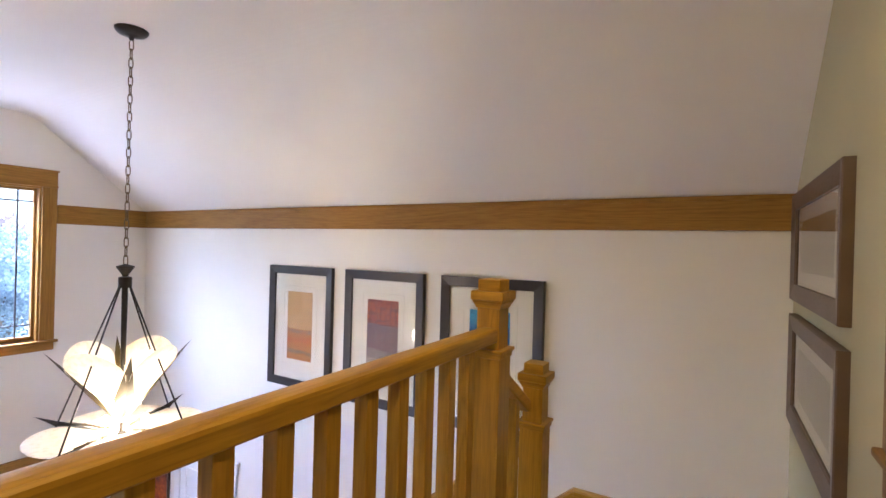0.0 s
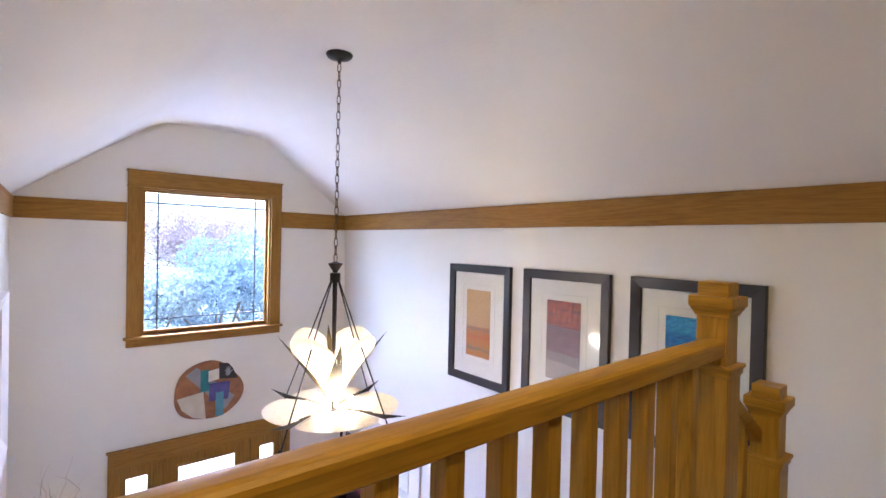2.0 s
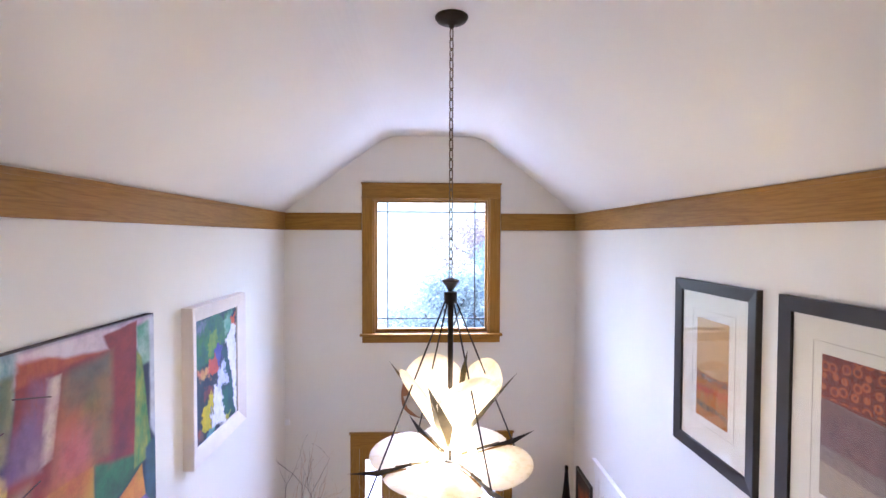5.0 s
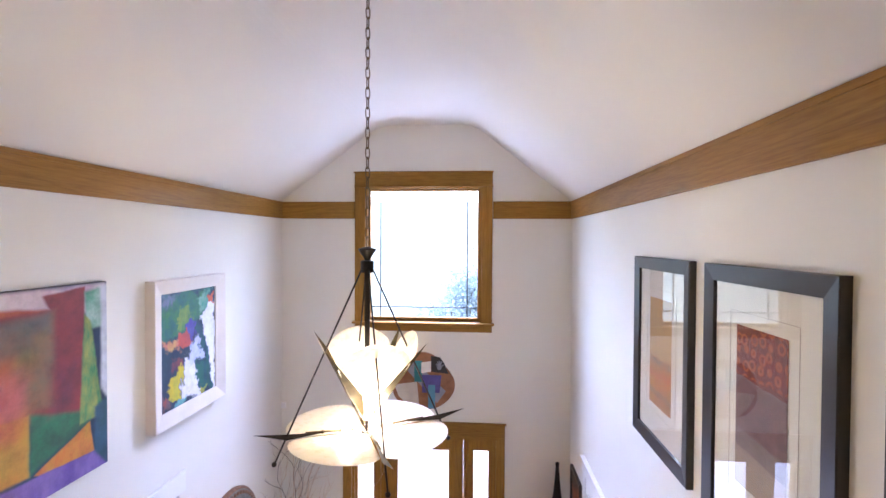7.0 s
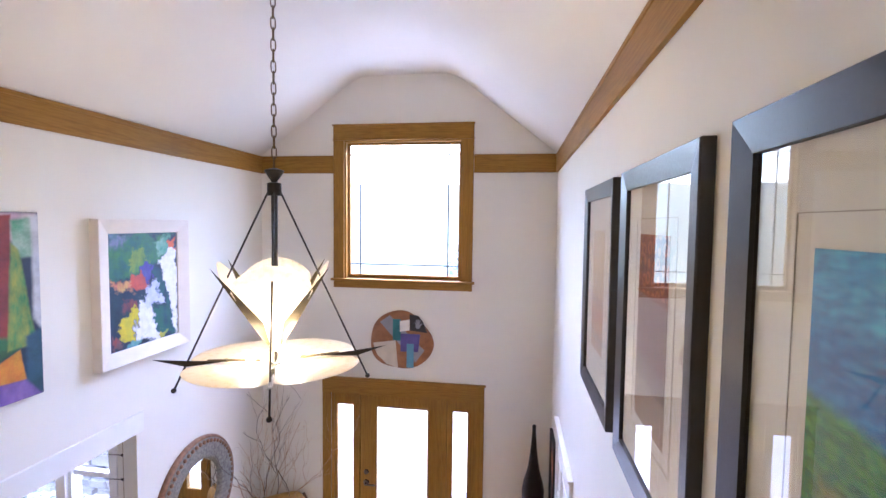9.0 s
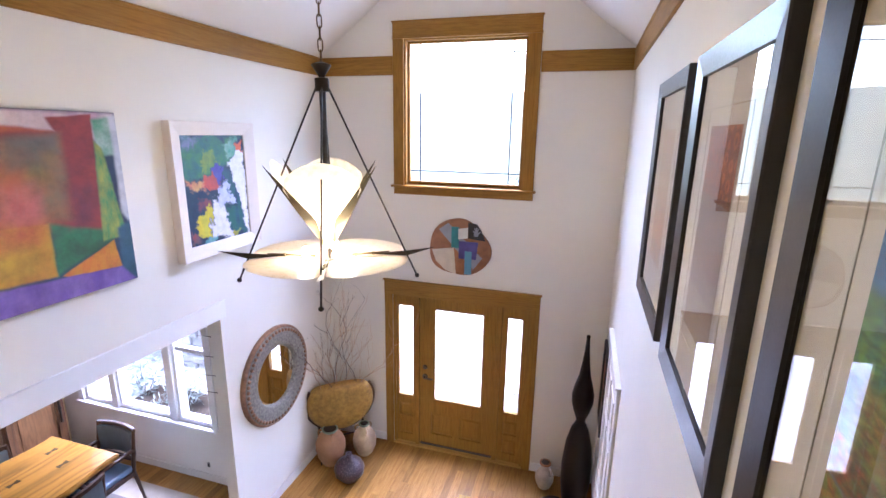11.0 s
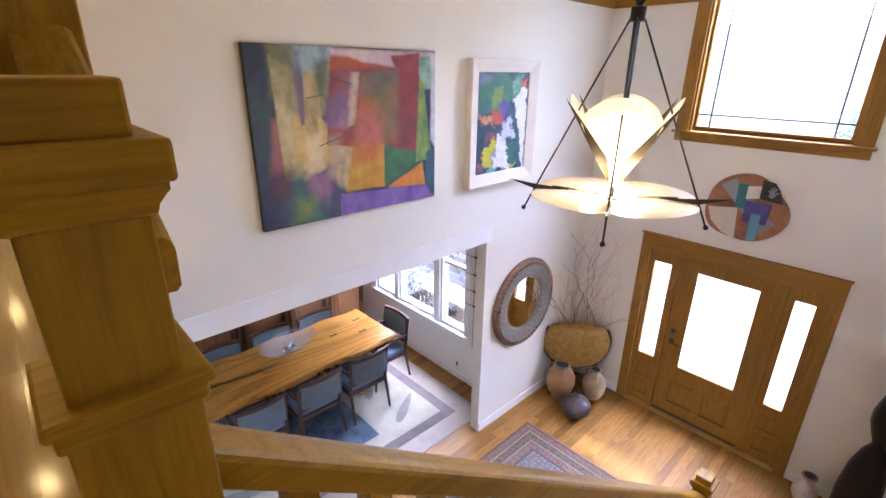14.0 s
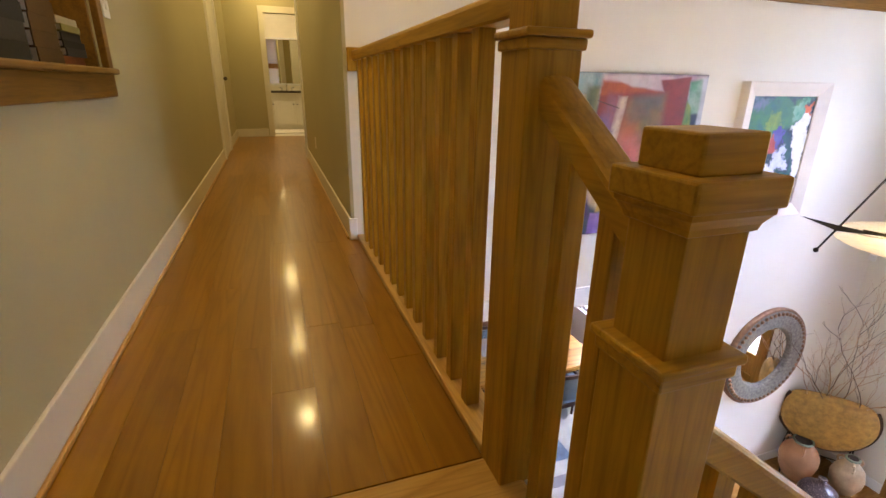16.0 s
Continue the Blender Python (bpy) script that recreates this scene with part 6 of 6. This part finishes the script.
part("field", B(-1.33, 1.33, -0.81, 0.79, 0.010, 0.0114), rug_field, t)
part("blue_patch", B(-0.55, 0.35, -0.5, 0.62, 0.0115, 0.0124), rug_blue, t, "blue grey woven patch")
for lx, ly, ra_ in ((-1.05, 0.45, 35), (-0.95, -0.2, 60), (0.9, 0.4, -20)):
    lf = [(0.28 * math.cos(a), 0.055 * math.sin(a) * (1 + 0.4 * math.cos(a))) for a in [2 * math.pi * i / 16 for i in range(16)]]
    cr, sr = math.cos(radians(ra_)), math.sin(radians(ra_))
    part("leaf_motif", prism(bmesh.new(), [(lx + x * cr - y * sr, ly + x * sr + y * cr) for x, y in lf], "z", 0.0115, 0.0125), rug_leaf, t, "grey green leaf motif")

# ---- dining room ----
slab_wood = wood("table_slab", (0.13, 0.045, 0.006), (0.36, 0.15, 0.018), (0.50, 0.225, 0.036), axis="x", pores=0.25, rough=0.3, scale=0.22, coat=0.35, along=0.22)
tbl = thing("dining_table", (-2.71, -1.50, ZF + 0.0125), "long live edge wooden slab dining table", "table")
edge = []
rng = random.Random(3)
for i in range(25):
    x = -1.24 + 2.48 * i / 24
    edge.append((x, -0.47 + 0.022 * math.sin(i * 0.9) + rng.uniform(-0.006, 0.006)))
for i in range(25):
    x = 1.24 - 2.48 * i / 24
    edge.append((x, 0.48 + 0.025 * math.sin(i * 0.7 + 1) + rng.uniform(-0.006, 0.006)))
bm = prism(bmesh.new(), edge, "z", 0.685, 0.745)
bmesh.ops.bevel(bm, geom=[e for e in bm.edges if abs(e.verts[0].co.z - e.verts[1].co.z) < 1e-4], offset=0.012, segments=2, affect="EDGES")
part("tabletop", bm, slab_wood, tbl)
walnut = plain("dark_inlay", (0.06, 0.025, 0.012), 0.4)
part("crack_fill", prism(bmesh.new(), [(1.02, -0.03), (0.85, -0.02), (0.66, 0.01), (0.45, 0.045), (0.15, 0.06), (0.14, 0.068), (0.36, 0.085), (0.55, 0.075), (0.72, 0.045), (0.88, 0.03), (1.02, 0.0)], "z", 0.745, 0.7462), walnut, tbl, "dark filled crack")
for x, y in ((0.82, 0.01), (0.42, 0.06), (-0.95, 0.1), (-1.05, -0.2), (-0.62, -0.05)):
    part("butterfly_key", prism(bmesh.new(), [(x - 0.05, y - 0.03), (x, y - 0.01), (x + 0.05, y - 0.03), (x + 0.05, y + 0.03), (x, y + 0.01), (x - 0.05, y + 0.03)], "z", 0.745, 0.7468), walnut, tbl, "dark butterfly inlay")
for sx in (-0.75, 0.75):
    part("trestle", boxes((sx - 0.05, sx + 0.05, -0.30, 0.30, 0.62, 0.685), (sx - 0.04, sx + 0.04, -0.16, 0.16, 0.06, 0.62), (sx - 0.05, sx + 0.05, -0.36, 0.36, 0.0, 0.06), bevel=0.008), slab_wood, tbl)
part("stretcher", B(-0.75, 0.75, -0.03, 0.03, 0.25, 0.37, bevel=0.006), slab_wood, tbl)
gbowl = bpy.data.materials.new("clear_glass")
nt, nd, lk, b = nodes_of(gbowl)
b.inputs["Base Color"].default_value, b.inputs["Roughness"].default_value = (0.72, 0.80, 0.84, 1), 0.06
tp = nd.new("ShaderNodeBsdfTransparent")
tp.inputs[0].default_value = (0.93, 0.96, 0.97, 1)
mx = nd.new("ShaderNodeMixShader")
mx.inputs[0].default_value = 0.86
lk.new(b.outputs[0], mx.inputs[1])
lk.new(tp.outputs[0], mx.inputs[2])
lk.new(mx.outputs[0], nd["Material Output"].inputs[0])
bo = thing("glass_bowl", pose(-2.76, -1.60, ZF + 0.7605, 0, 0, 12), "wide clear glass bowl with small pebbles on the table", "bowl")
bm = bmesh.new()
lathe(bm, [(0.06, 0), (0.18, 0.02), (0.30, 0.07), (0.37, 0.13), (0.364, 0.13), (0.29, 0.075), (0.17, 0.028), (0.05, 0.010)], 36, squash=0.62)
part("bowl", bm, gbowl, bo, smooth=True)
for k in range(16):
    a, r = random.uniform(0, 6.28), random.uniform(0.01, 0.09)
    part("pebble", ball(bmesh.new(), (r * math.cos(a), r * math.sin(a), 0.042), random.uniform(0.012, 0.02), sz=0.7, n=8), (buff, mat_board, green_glaze)[k % 3], bo, smooth=True)

dark_wood = wood("dark_chair_wood", (0.02, 0.008, 0.004), (0.05, 0.02, 0.009), (0.085, 0.036, 0.016), axis="z", rough=0.35)
uphol = plain("slate_blue_leather", (0.11, 0.145, 0.165), 0.45, vary=0.12, scale=10, fine=200, bump=0.25)
seat_blue = plain("blue_seat_leather", (0.12, 0.19, 0.28), 0.4, vary=0.12, scale=10, fine=200, bump=0.25)


def dining_chair(m):
    t = thing("dining_chair", m, "dark wood dining armchair with slate blue leather pads", "chair", "chairs round the table")
    part("seat", B(-0.25, 0.25, -0.24, 0.25, 0.41, 0.475, bevel=0.02), seat_blue, t, "blue leather seat pad")
    part("seat_frame", boxes((-0.26, 0.26, -0.25, -0.21, 0.36, 0.41), (-0.26, 0.26, 0.21, 0.25, 0.36, 0.41), (-0.26, -0.22, -0.21, 0.21, 0.36, 0.41), (0.22, 0.26, -0.21, 0.21, 0.36, 0.41), bevel=0.004), dark_wood, t)
    for sx in (-0.245, 0.245):
        part("front_leg", rod(bmesh.new(), (sx, 0.22, 0.64), (sx * 1.02, 0.25, 0.0), 0.021, 0.014, 8), dark_wood, t)
        part("back_leg", rod(rod(bmesh.new(), (sx, -0.235, 0.42), (sx * 1.02, -0.31, 0.0), 0.022, 0.014, 8), (sx, -0.235, 0.40), (sx, -0.30, 0.86), 0.022, 0.016, 8), dark_wood, t)
        part("arm", B(sx - 0.02, sx + 0.02, -0.27, 0.25, 0.63, 0.66, bevel=0.008), dark_wood, t)
    bm, top = bmesh.new(), bmesh.new()
    arc = [(-0.255 + 0.051 * i, -0.045 * (1 - ((-0.255 + 0.051 * i) / 0.255) ** 2)) for i in range(11)]
    prism(top, [(x, -0.315 + c) for x, c in arc] + [(x, -0.285 + c) for x, c in arc[::-1]], "z", 0.835, 0.875)
    arc = [(x * 0.9, c) for x, c in arc]
    prism(bm, [(x, -0.305 + c) for x, c in arc] + [(x, -0.265 + c) for x, c in arc[::-1]], "z", 0.55, 0.834)
    part("top_rail", top, dark_wood, t)
    part("backrest", bm, uphol, t, "slate blue leather back pad")
    part("back_rail", B(-0.24, 0.24, -0.285, -0.255, 0.51, 0.549, bevel=0.003), dark_wood, t)
    return t


ZR = ZF + 0.0125
c1 = dining_chair(pose(-3.33, -1.05, ZR, 0, 0, 180))
for x in (-2.70, -2.06):
    copy_thing(c1, pose(x, -1.05, ZR, 0, 0, 180))
for x in (-3.33, -2.72, -2.10):
    copy_thing(c1, pose(x, -1.72, ZR))
copy_thing(c1, pose(-3.86, -1.32, ZR, 0, 0, -90))

cab_wood = wood("cabinet_wood", (0.05, 0.018, 0.008), (0.12, 0.048, 0.018), (0.19, 0.082, 0.032), axis="z", rough=0.4, coat=0.2)
cab_panel = wood("cabinet_panel_wood", (0.10, 0.038, 0.014), (0.20, 0.085, 0.030), (0.27, 0.125, 0.05), axis="z", rough=0.4, coat=0.2)
for i in range(4):
    x0 = -4.36 + 0.62 * i
    cb = thing("sideboard_unit", (x0, DY, ZF), "dark stained wooden cabinet unit with a panelled door", "cabinet", "cabinets along the dining room wall")
    part("body", B(0.0, 0.615, 0.0, 0.42, 0.0, 1.75, bevel=0.004), cab_wood, cb)
    dr = part("cabinet_door", boxes((0.03, 0.10, 0.421, 0.445, 0.06, 1.70), (0.515, 0.585, 0.421, 0.445, 0.06, 1.70), (0.10, 0.515, 0.421, 0.445, 0.06, 0.15), (0.10, 0.515, 0.421, 0.445, 1.60, 1.70), bevel=0.003), cab_wood, cb)
    part("panel", boxes((0.10, 0.515, 0.421, 0.430, 0.15, 1.60), (0.14, 0.475, 0.430, 0.438, 0.19, 1.56), bevel=0.003), cab_panel, dr)
    bm = rod(bmesh.new(), (0.07, 0.46, 0.62), (0.07, 0.46, 0.98), 0.013, n=8)
    for zz in (0.64, 0.8, 0.96):
        ball(bm, (0.07, 0.46, zz), 0.02, n=8)
        rod(bm, (0.07, 0.444, zz), (0.07, 0.46, zz), 0.008, n=6)
    part("handle", bm, iron, dr, "black iron pull")

# dining windows
for i, (y0, y1) in enumerate(((DW0, -1.965), (-1.875, -1.085), (-0.985, DW1))):
    wd = thing("window_%d" % (i + 2), (DX, 0, 0), "white framed dining room window", "window", kind="structure")
    part("window_frame", boxes((-0.13, -0.02, y0, y0 + 0.04, DWZ0, DWZ1), (-0.13, -0.02, y1 - 0.04, y1, DWZ0, DWZ1), (-0.13, -0.02, y0 + 0.04, y1 - 0.04, DWZ0, DWZ0 + 0.05), (-0.13, -0.02, y0 + 0.04, y1 - 0.04, DWZ1 - 0.05, DWZ1), bevel=0.004), white_paint, wd)
    if i != 1:
        part("meeting_rail", B(-0.10, -0.04, y0 + 0.04, y1 - 0.04, -1.46, -1.41, bevel=0.004), white_paint, wd)
    pane("pane", B(-0.075, -0.069, y0 + 0.04, y1 - 0.04, DWZ0 + 0.05, DWZ1 - 0.05), wd)
for y0, y1 in ((-1.965, -1.875), (-1.085, -0.985)):
    solid("trim_mullion", B(DX - 0.13, DX + 0.01, y0, y1, DWZ0, DWZ1, bevel=0.004), white_paint, "white post between dining windows", "trim")
bm = boxes((DX - 0.02, DX + 0.045, DW0 - 0.10, DW1 + 0.06, DWZ0 - 0.03, DWZ0, ), (DX, DX + 0.018, DW0 - 0.08, DW0, DWZ0, DWZ1 + 0.08), (DX, DX + 0.018, DW1, DW1 + 0.08, DWZ0, DWZ1 + 0.08), (DX, DX + 0.018, DW0, DW1, DWZ1, DWZ1 + 0.08), bevel=0.003)
solid("trim_dining_windows", bm, white_paint, "white casing and sill of the dining windows", "trim")
solid("baseboard_dining", B(DX, DX + 0.014, -2.35, YS - 0.12, ZF, ZF + 0.09, bevel=0.003), wall_paint, "cream baseboard", "baseboard")
orn = thing("wire_ornament", (DX + 0.02, -0.33, -2.43), "slender metal wall ornament with small perched birds", "wall ornament")
part("wire", rod(rod(bmesh.new(), (0.012, 0, 0), (0.012, 0, 1.42), 0.006, n=6), (0.012, 0.04, 0.1), (0.012, 0.03, 1.3), 0.004, n=6), plain("pale_brass", (0.40, 0.32, 0.20), 0.4, metal=0.7), orn)
for zz, s in ((0.60, 1), (0.80, -1), (1.02, -1), (1.25, -1)):
    bm = rod(bmesh.new(), (0.012, 0, zz), (0.06, -0.16, zz + 0.02), 0.004, n=6)
    ball(bm, (0.012, 0.0, zz), 0.018, sx=0.8, sy=1.7, sz=0.8, n=8)
    part("bird", bm, iron, orn)
t = thing("wall_outlet", (DX, -0.62, -2.82), "small dark wall outlet", "outlet")
part("plate", B(0, 0.006, -0.015, 0.015, -0.03, 0.03, bevel=0.002), iron, t)

# ---- outdoors ----
grass = plain("grass_ground", (0.17, 0.18, 0.11), 0.95, vary=0.4, scale=0.8, fine=40, bump=0.8)
pave = plain("pale_paving", (0.42, 0.40, 0.385), 0.85, vary=0.15, scale=3, fine=60, bump=0.5)
bm = bmesh.new()
nx = 60
for i in range(nx + 1):
    for j in range(nx + 1):
        x, y = -150 + 200 * i / nx, -110 + 220 * j / nx
        h = max(0, -x - 13) * 0.06 + max(0, -x - 30) * 0.12
        bm.verts.new((x, y, ZF - 0.28 + min(h, 12) + (0.25 * math.sin(x * 0.4) * math.cos(y * 0.33) if x < -13 else 0)))
bm.verts.ensure_lookup_table()
for i in range(nx):
    for j in range(nx):
        a = i * (nx + 1) + j
        bm.faces.new((bm.verts[a], bm.verts[a + nx + 1], bm.verts[a + nx + 2], bm.verts[a + 1]))
solid("ground", bm, grass, "grassy garden ground rising to a hillside", "ground", smooth=True)
solid("pavement_porch", boxes((-12.5, XW - WT, -7.0, 5.2, ZF - 0.3, ZF - 0.05), (XW - WT, DX - 0.14, -7.0, YS - 0.12, ZF - 0.3, ZF - 0.05)), pave, "pale paved porch outside the front door", "pavement")
t = thing("door_mat", (-6.75, 2.15, ZF - 0.05), "grey woven door mat outside the front door", "mat")
part("mat", B(-0.28, 0.28, -0.42, 0.42, 0, 0.015, bevel=0.004), rug_grey, t)
t = thing("garden_urn", (-7.12, 2.53, ZF - 0.05), "pale grey stone urn on the porch", "urn")
part("body", lathe(bmesh.new(), [(0.09, 0), (0.10, 0.03), (0.06, 0.07), (0.10, 0.16), (0.125, 0.26), (0.09, 0.34), (0.06, 0.37), (0.085, 0.40), (0.07, 0.40), (0.02, 0.30)], 24), pave, t, smooth=True)
stone_mat = bpy.data.materials.new("garden_stone")
nt, nd, lk, b = nodes_of(stone_mat)
oi = nd.new("ShaderNodeObjectInfo")
st = ramp_node(nt, oi.outputs["Random"], [(0.0, (0.20, 0.18, 0.19)), (0.5, (0.36, 0.33, 0.34)), (1.0, (0.50, 0.47, 0.47))])
sn = noise_node(nt, 12, 6)
lk.new(mix_node(nt, sn.outputs[0], st.outputs[0], (0.16, 0.15, 0.13)), b.inputs["Base Color"])
b.inputs["Roughness"].default_value = 0.9
bump_node(nt, b, sn.outputs[0], 0.6, 0.01)
gw = thing("garden_wall", (-6.95, 0, ZF - 0.3), "dry laid grey stone garden wall", "wall", kind="structure")
rng = random.Random(8)
smesh = []
for k in range(5):
    bm = B(-0.2, 0.2, -0.5, 0.5, -0.5, 0.5, bevel=0.06)
    for v in bm.verts:
        v.co += Vector((rng.uniform(-0.03, 0.03), rng.uniform(-0.03, 0.03), rng.uniform(-0.03, 0.03)))
    smesh.append(mesh_of("stone", bm, stone_mat))
z = 0.0
while z < 1.9:
    hh = rng.uniform(0.13, 0.2)
    y = -6.5
    while y < -0.75:
        ww = rng.uniform(0.22, 0.5)
        o = new("stone", rng.choice(smesh))
        o.parent, o.location, o.scale = gw, (rng.uniform(-0.04, 0.04), y + ww / 2, z + hh / 2), (1, ww - 0.012, hh - 0.01)
        y += ww
    z += hh


def leaf_cloud(rng, blobs, count, size):
    """Many small leaf blades scattered over uneven clumps."""
    verts, faces = [], []
    for _ in range(count):
        c, r = rng.choice(blobs)
        d = Vector((rng.gauss(0, 1), rng.gauss(0, 1), rng.gauss(0, 1))).normalized()
        p = Vector(c) + d * r * (0.55 + 0.5 * rng.random())
        u = Vector((rng.gauss(0, 1), rng.gauss(0, 1), rng.gauss(0, 1))).normalized()
        w = u.orthogonal().normalized()
        s = size * rng.uniform(0.6, 1.4)
        k = len(verts)
        verts += [p - u * s, p + w * s * 0.45, p + u * s, p - w * s * 0.45]
        faces.append((k, k + 1, k + 2, k + 3))
    me = bpy.data.meshes.new("crown")
    me.from_pydata([tuple(v) for v in verts], [], faces)
    return me


def leaf_material(name, c1, c2):
    m = bpy.data.materials.new(name)
    nt, nd, lk, b = nodes_of(m)
    ge = nd.new("ShaderNodeNewGeometry")
    rp = ramp_node(nt, ge.outputs["Random Per Island"], [(0.0, c1), (1.0, c2)])
    lk.new(rp.outputs[0], b.inputs["Base Color"])
    b.inputs["Roughness"].default_value = 0.6
    tr = nd.new("ShaderNodeBsdfTranslucent")
    lk.new(rp.outputs[0], tr.inputs[0])
    mx = nd.new("ShaderNodeMixShader")
    mx.inputs[0].default_value = 0.35
    lk.new(b.outputs[0], mx.inputs[1])
    lk.new(tr.outputs[0], mx.inputs[2])
    lk.new(mx.outputs[0], nd["Material Output"].inputs[0])
    return m


leafs = [leaf_material("leaf_green", (0.12, 0.15, 0.11), (0.21, 0.25, 0.19)), leaf_material("leaf_blue", (0.12, 0.165, 0.18), (0.22, 0.28, 0.30)), leaf_material("leaf_rust", (0.20, 0.14, 0.13), (0.30, 0.23, 0.21)), leaf_material("leaf_silver", (0.20, 0.24, 0.23), (0.32, 0.36, 0.34))]
bark = plain("bark", (0.10, 0.075, 0.055), 0.9, vary=0.4, scale=8, fine=30, bump=0.8)


def tree(x, y, h, cr, lm_, seed, label, count=2600):
    rng = random.Random(seed)
    g = ZF - 0.28 + min(max(0, -x - 13) * 0.06, 7)
    t = thing("tree", (x, y, g - 0.1), label, "tree", "garden trees")
    bm = bmesh.new()
    rod(bm, (0, 0, 0), (0.1, 0.05, h * 0.55), 0.035 * h, 0.018 * h, 10)
    blobs = []
    for k in range(9):
        a = 2 * math.pi * k / 9 + rng.uniform(-0.3, 0.3)
        rr = cr * rng.uniform(0.35, 0.85)
        zz = h * rng.uniform(0.42, 0.95)
        p = (rr * math.cos(a), rr * math.sin(a), zz)
        rod(bm, (0.05, 0.03, h * rng.uniform(0.25, 0.5)), p, 0.012 * h, 0.004 * h, 6)
        blobs.append((p, cr * rng.uniform(0.28, 0.5)))
    blobs.append(((0, 0, h * 0.9), cr * 0.45))
    part("trunk", bm, bark, t)
    me = leaf_cloud(rng, blobs, count, 0.05 * cr ** 0.5)
    me.materials.append(lm_)
    o = new("crown", me)
    o.parent = t
    return t


tree(-14, 4.0, 4.1, 1.35, leafs[1], 1, "dense blue green garden tree", 9000)
tree(-17, 5.6, 4.6, 1.6, leafs[1], 2, "dense blue green garden tree", 8000)
tree(-13, 2.2, 3.9, 1.35, leafs[3], 3, "pale silvery garden tree", 8000)
tree(-26, 6.0, 4.8, 3.0, leafs[2], 4, "broad rusty brown tree on the slope", 9000)
tree(-26, 12.0, 4.4, 3.2, leafs[0], 6, "broad green tree on the slope", 5000)
rng = random.Random(12)
for k, (x, y) in enumerate(((-5.9, -1.4), (-5.8, -2.3), (-6.25, -0.6), (-6.0, -3.2), (-11.5, 3.6), (-11.2, 0.4), (-12.2, 2.0))):
    t = thing("shrub", (x, y, ZF - 0.29), "low loose silvery green garden shrub", "shrub", "garden shrubs")
    bl = [((rng.uniform(-0.25, 0.25), rng.uniform(-0.3, 0.3), rng.uniform(0.2, 0.6)), rng.uniform(0.15, 0.28)) for _ in range(6)]
    bm = bmesh.new()
    for c, r in bl:
        rod(bm, (0, 0, 0), c, 0.012, 0.005, 5)
    part("stems", bm, bark, t)
    me = leaf_cloud(rng, bl, 500, 0.05)
    me.materials.append(leafs[3] if k < 4 else leafs[k % 2])
    o = new("crown", me)
    o.parent = t

# ---- floor boards ----


def boards(parent, x0, x1, y0, y1, z, width, lengths, material, along, seed):
    """Rows of bevelled boards; each board is an object that shares its mesh with those of its length."""
    rng = random.Random(seed)
    meshes = {}

    def mesh_for(l):
        key = round(l, 2)
        if key not in meshes:
            h = width / 2 - 0.00015
            bm = bmesh.new()
            e = 0.0004
            rows = []
            for dx, dz in ((0, -0.012), (0, -e), (e, 0)):
                a, c = l / 2 - 0.0005 - dx, h - dx
                pts = ((-a, -c), (a, -c), (a, c), (-a, c)) if along == "x" else ((-c, -a), (c, -a), (c, a), (-c, a))
                rows.append([bm.verts.new((px, py, dz)) for px, py in pts])
            for p, q in zip(rows, rows[1:]):
                for i in range(4):
                    bm.faces.new((p[i], p[(i + 1) % 4], q[(i + 1) % 4], q[i]))
            bm.faces.new(rows[-1])
            meshes[key] = mesh_of("board", bm, material)
        return meshes[key]
    lo, hi, a0, a1 = (x0, x1, y0, y1) if along == "x" else (y0, y1, x0, x1)
    n = round((a1 - a0) / width)
    width = (a1 - a0) / n
    for r in range(n):
        c = a0 + (r + 0.5) * (a1 - a0) / n
        p = lo
        first = True
        while p < hi - 0.01:
            l = rng.choice(lengths) * (rng.choice((0.35, 0.6, 0.85)) if first else 1)
            l = round(l, 2)
            if hi - p - l < 0.25:
                l = hi - p
            l = min(l, hi - p)
            o = new("board", mesh_for(l))
            o.parent = parent
            o.location = (p + l / 2, c, z) if along == "x" else (c, p + l / 2, z)
            p += l
            first = False


boards(bpy.data.objects["floor_hall"], HW - 0.04, XE, -6.1, 2.18, ZH, 0.122, (1.1, 1.5, 1.9), floor_wood_y, "y", 4)
boards(bpy.data.objects["floor_hall"], HX, HW - 0.04, -6.1, HY, ZH, 0.122, (1.1, 1.5), floor_wood_y, "y", 5)
boards(bpy.data.objects["floor_foyer"], XW, -2.2, YS - 0.12, 2.64, ZF, 0.083, (0.8, 1.1, 1.4), floor_wood_x, "x", 6)
boards(bpy.data.objects["floor_foyer"], DX, -4.20, -2.8, YS - 0.12, ZF, 0.083, (0.8,), floor_wood_x, "x", 7)
solid("floor_under_rug", boxes((-4.20, HW, DY, YS - 0.12, ZF - 0.01, ZF - 0.0005), (-2.2, HW, YS - 0.12, 2.64, ZF - 0.01, ZF - 0.0005), (XW, HW, 2.64, YN, ZF - 0.01, ZF - 0.0005)), floor_wood_x, "oak strip floor", "floor")
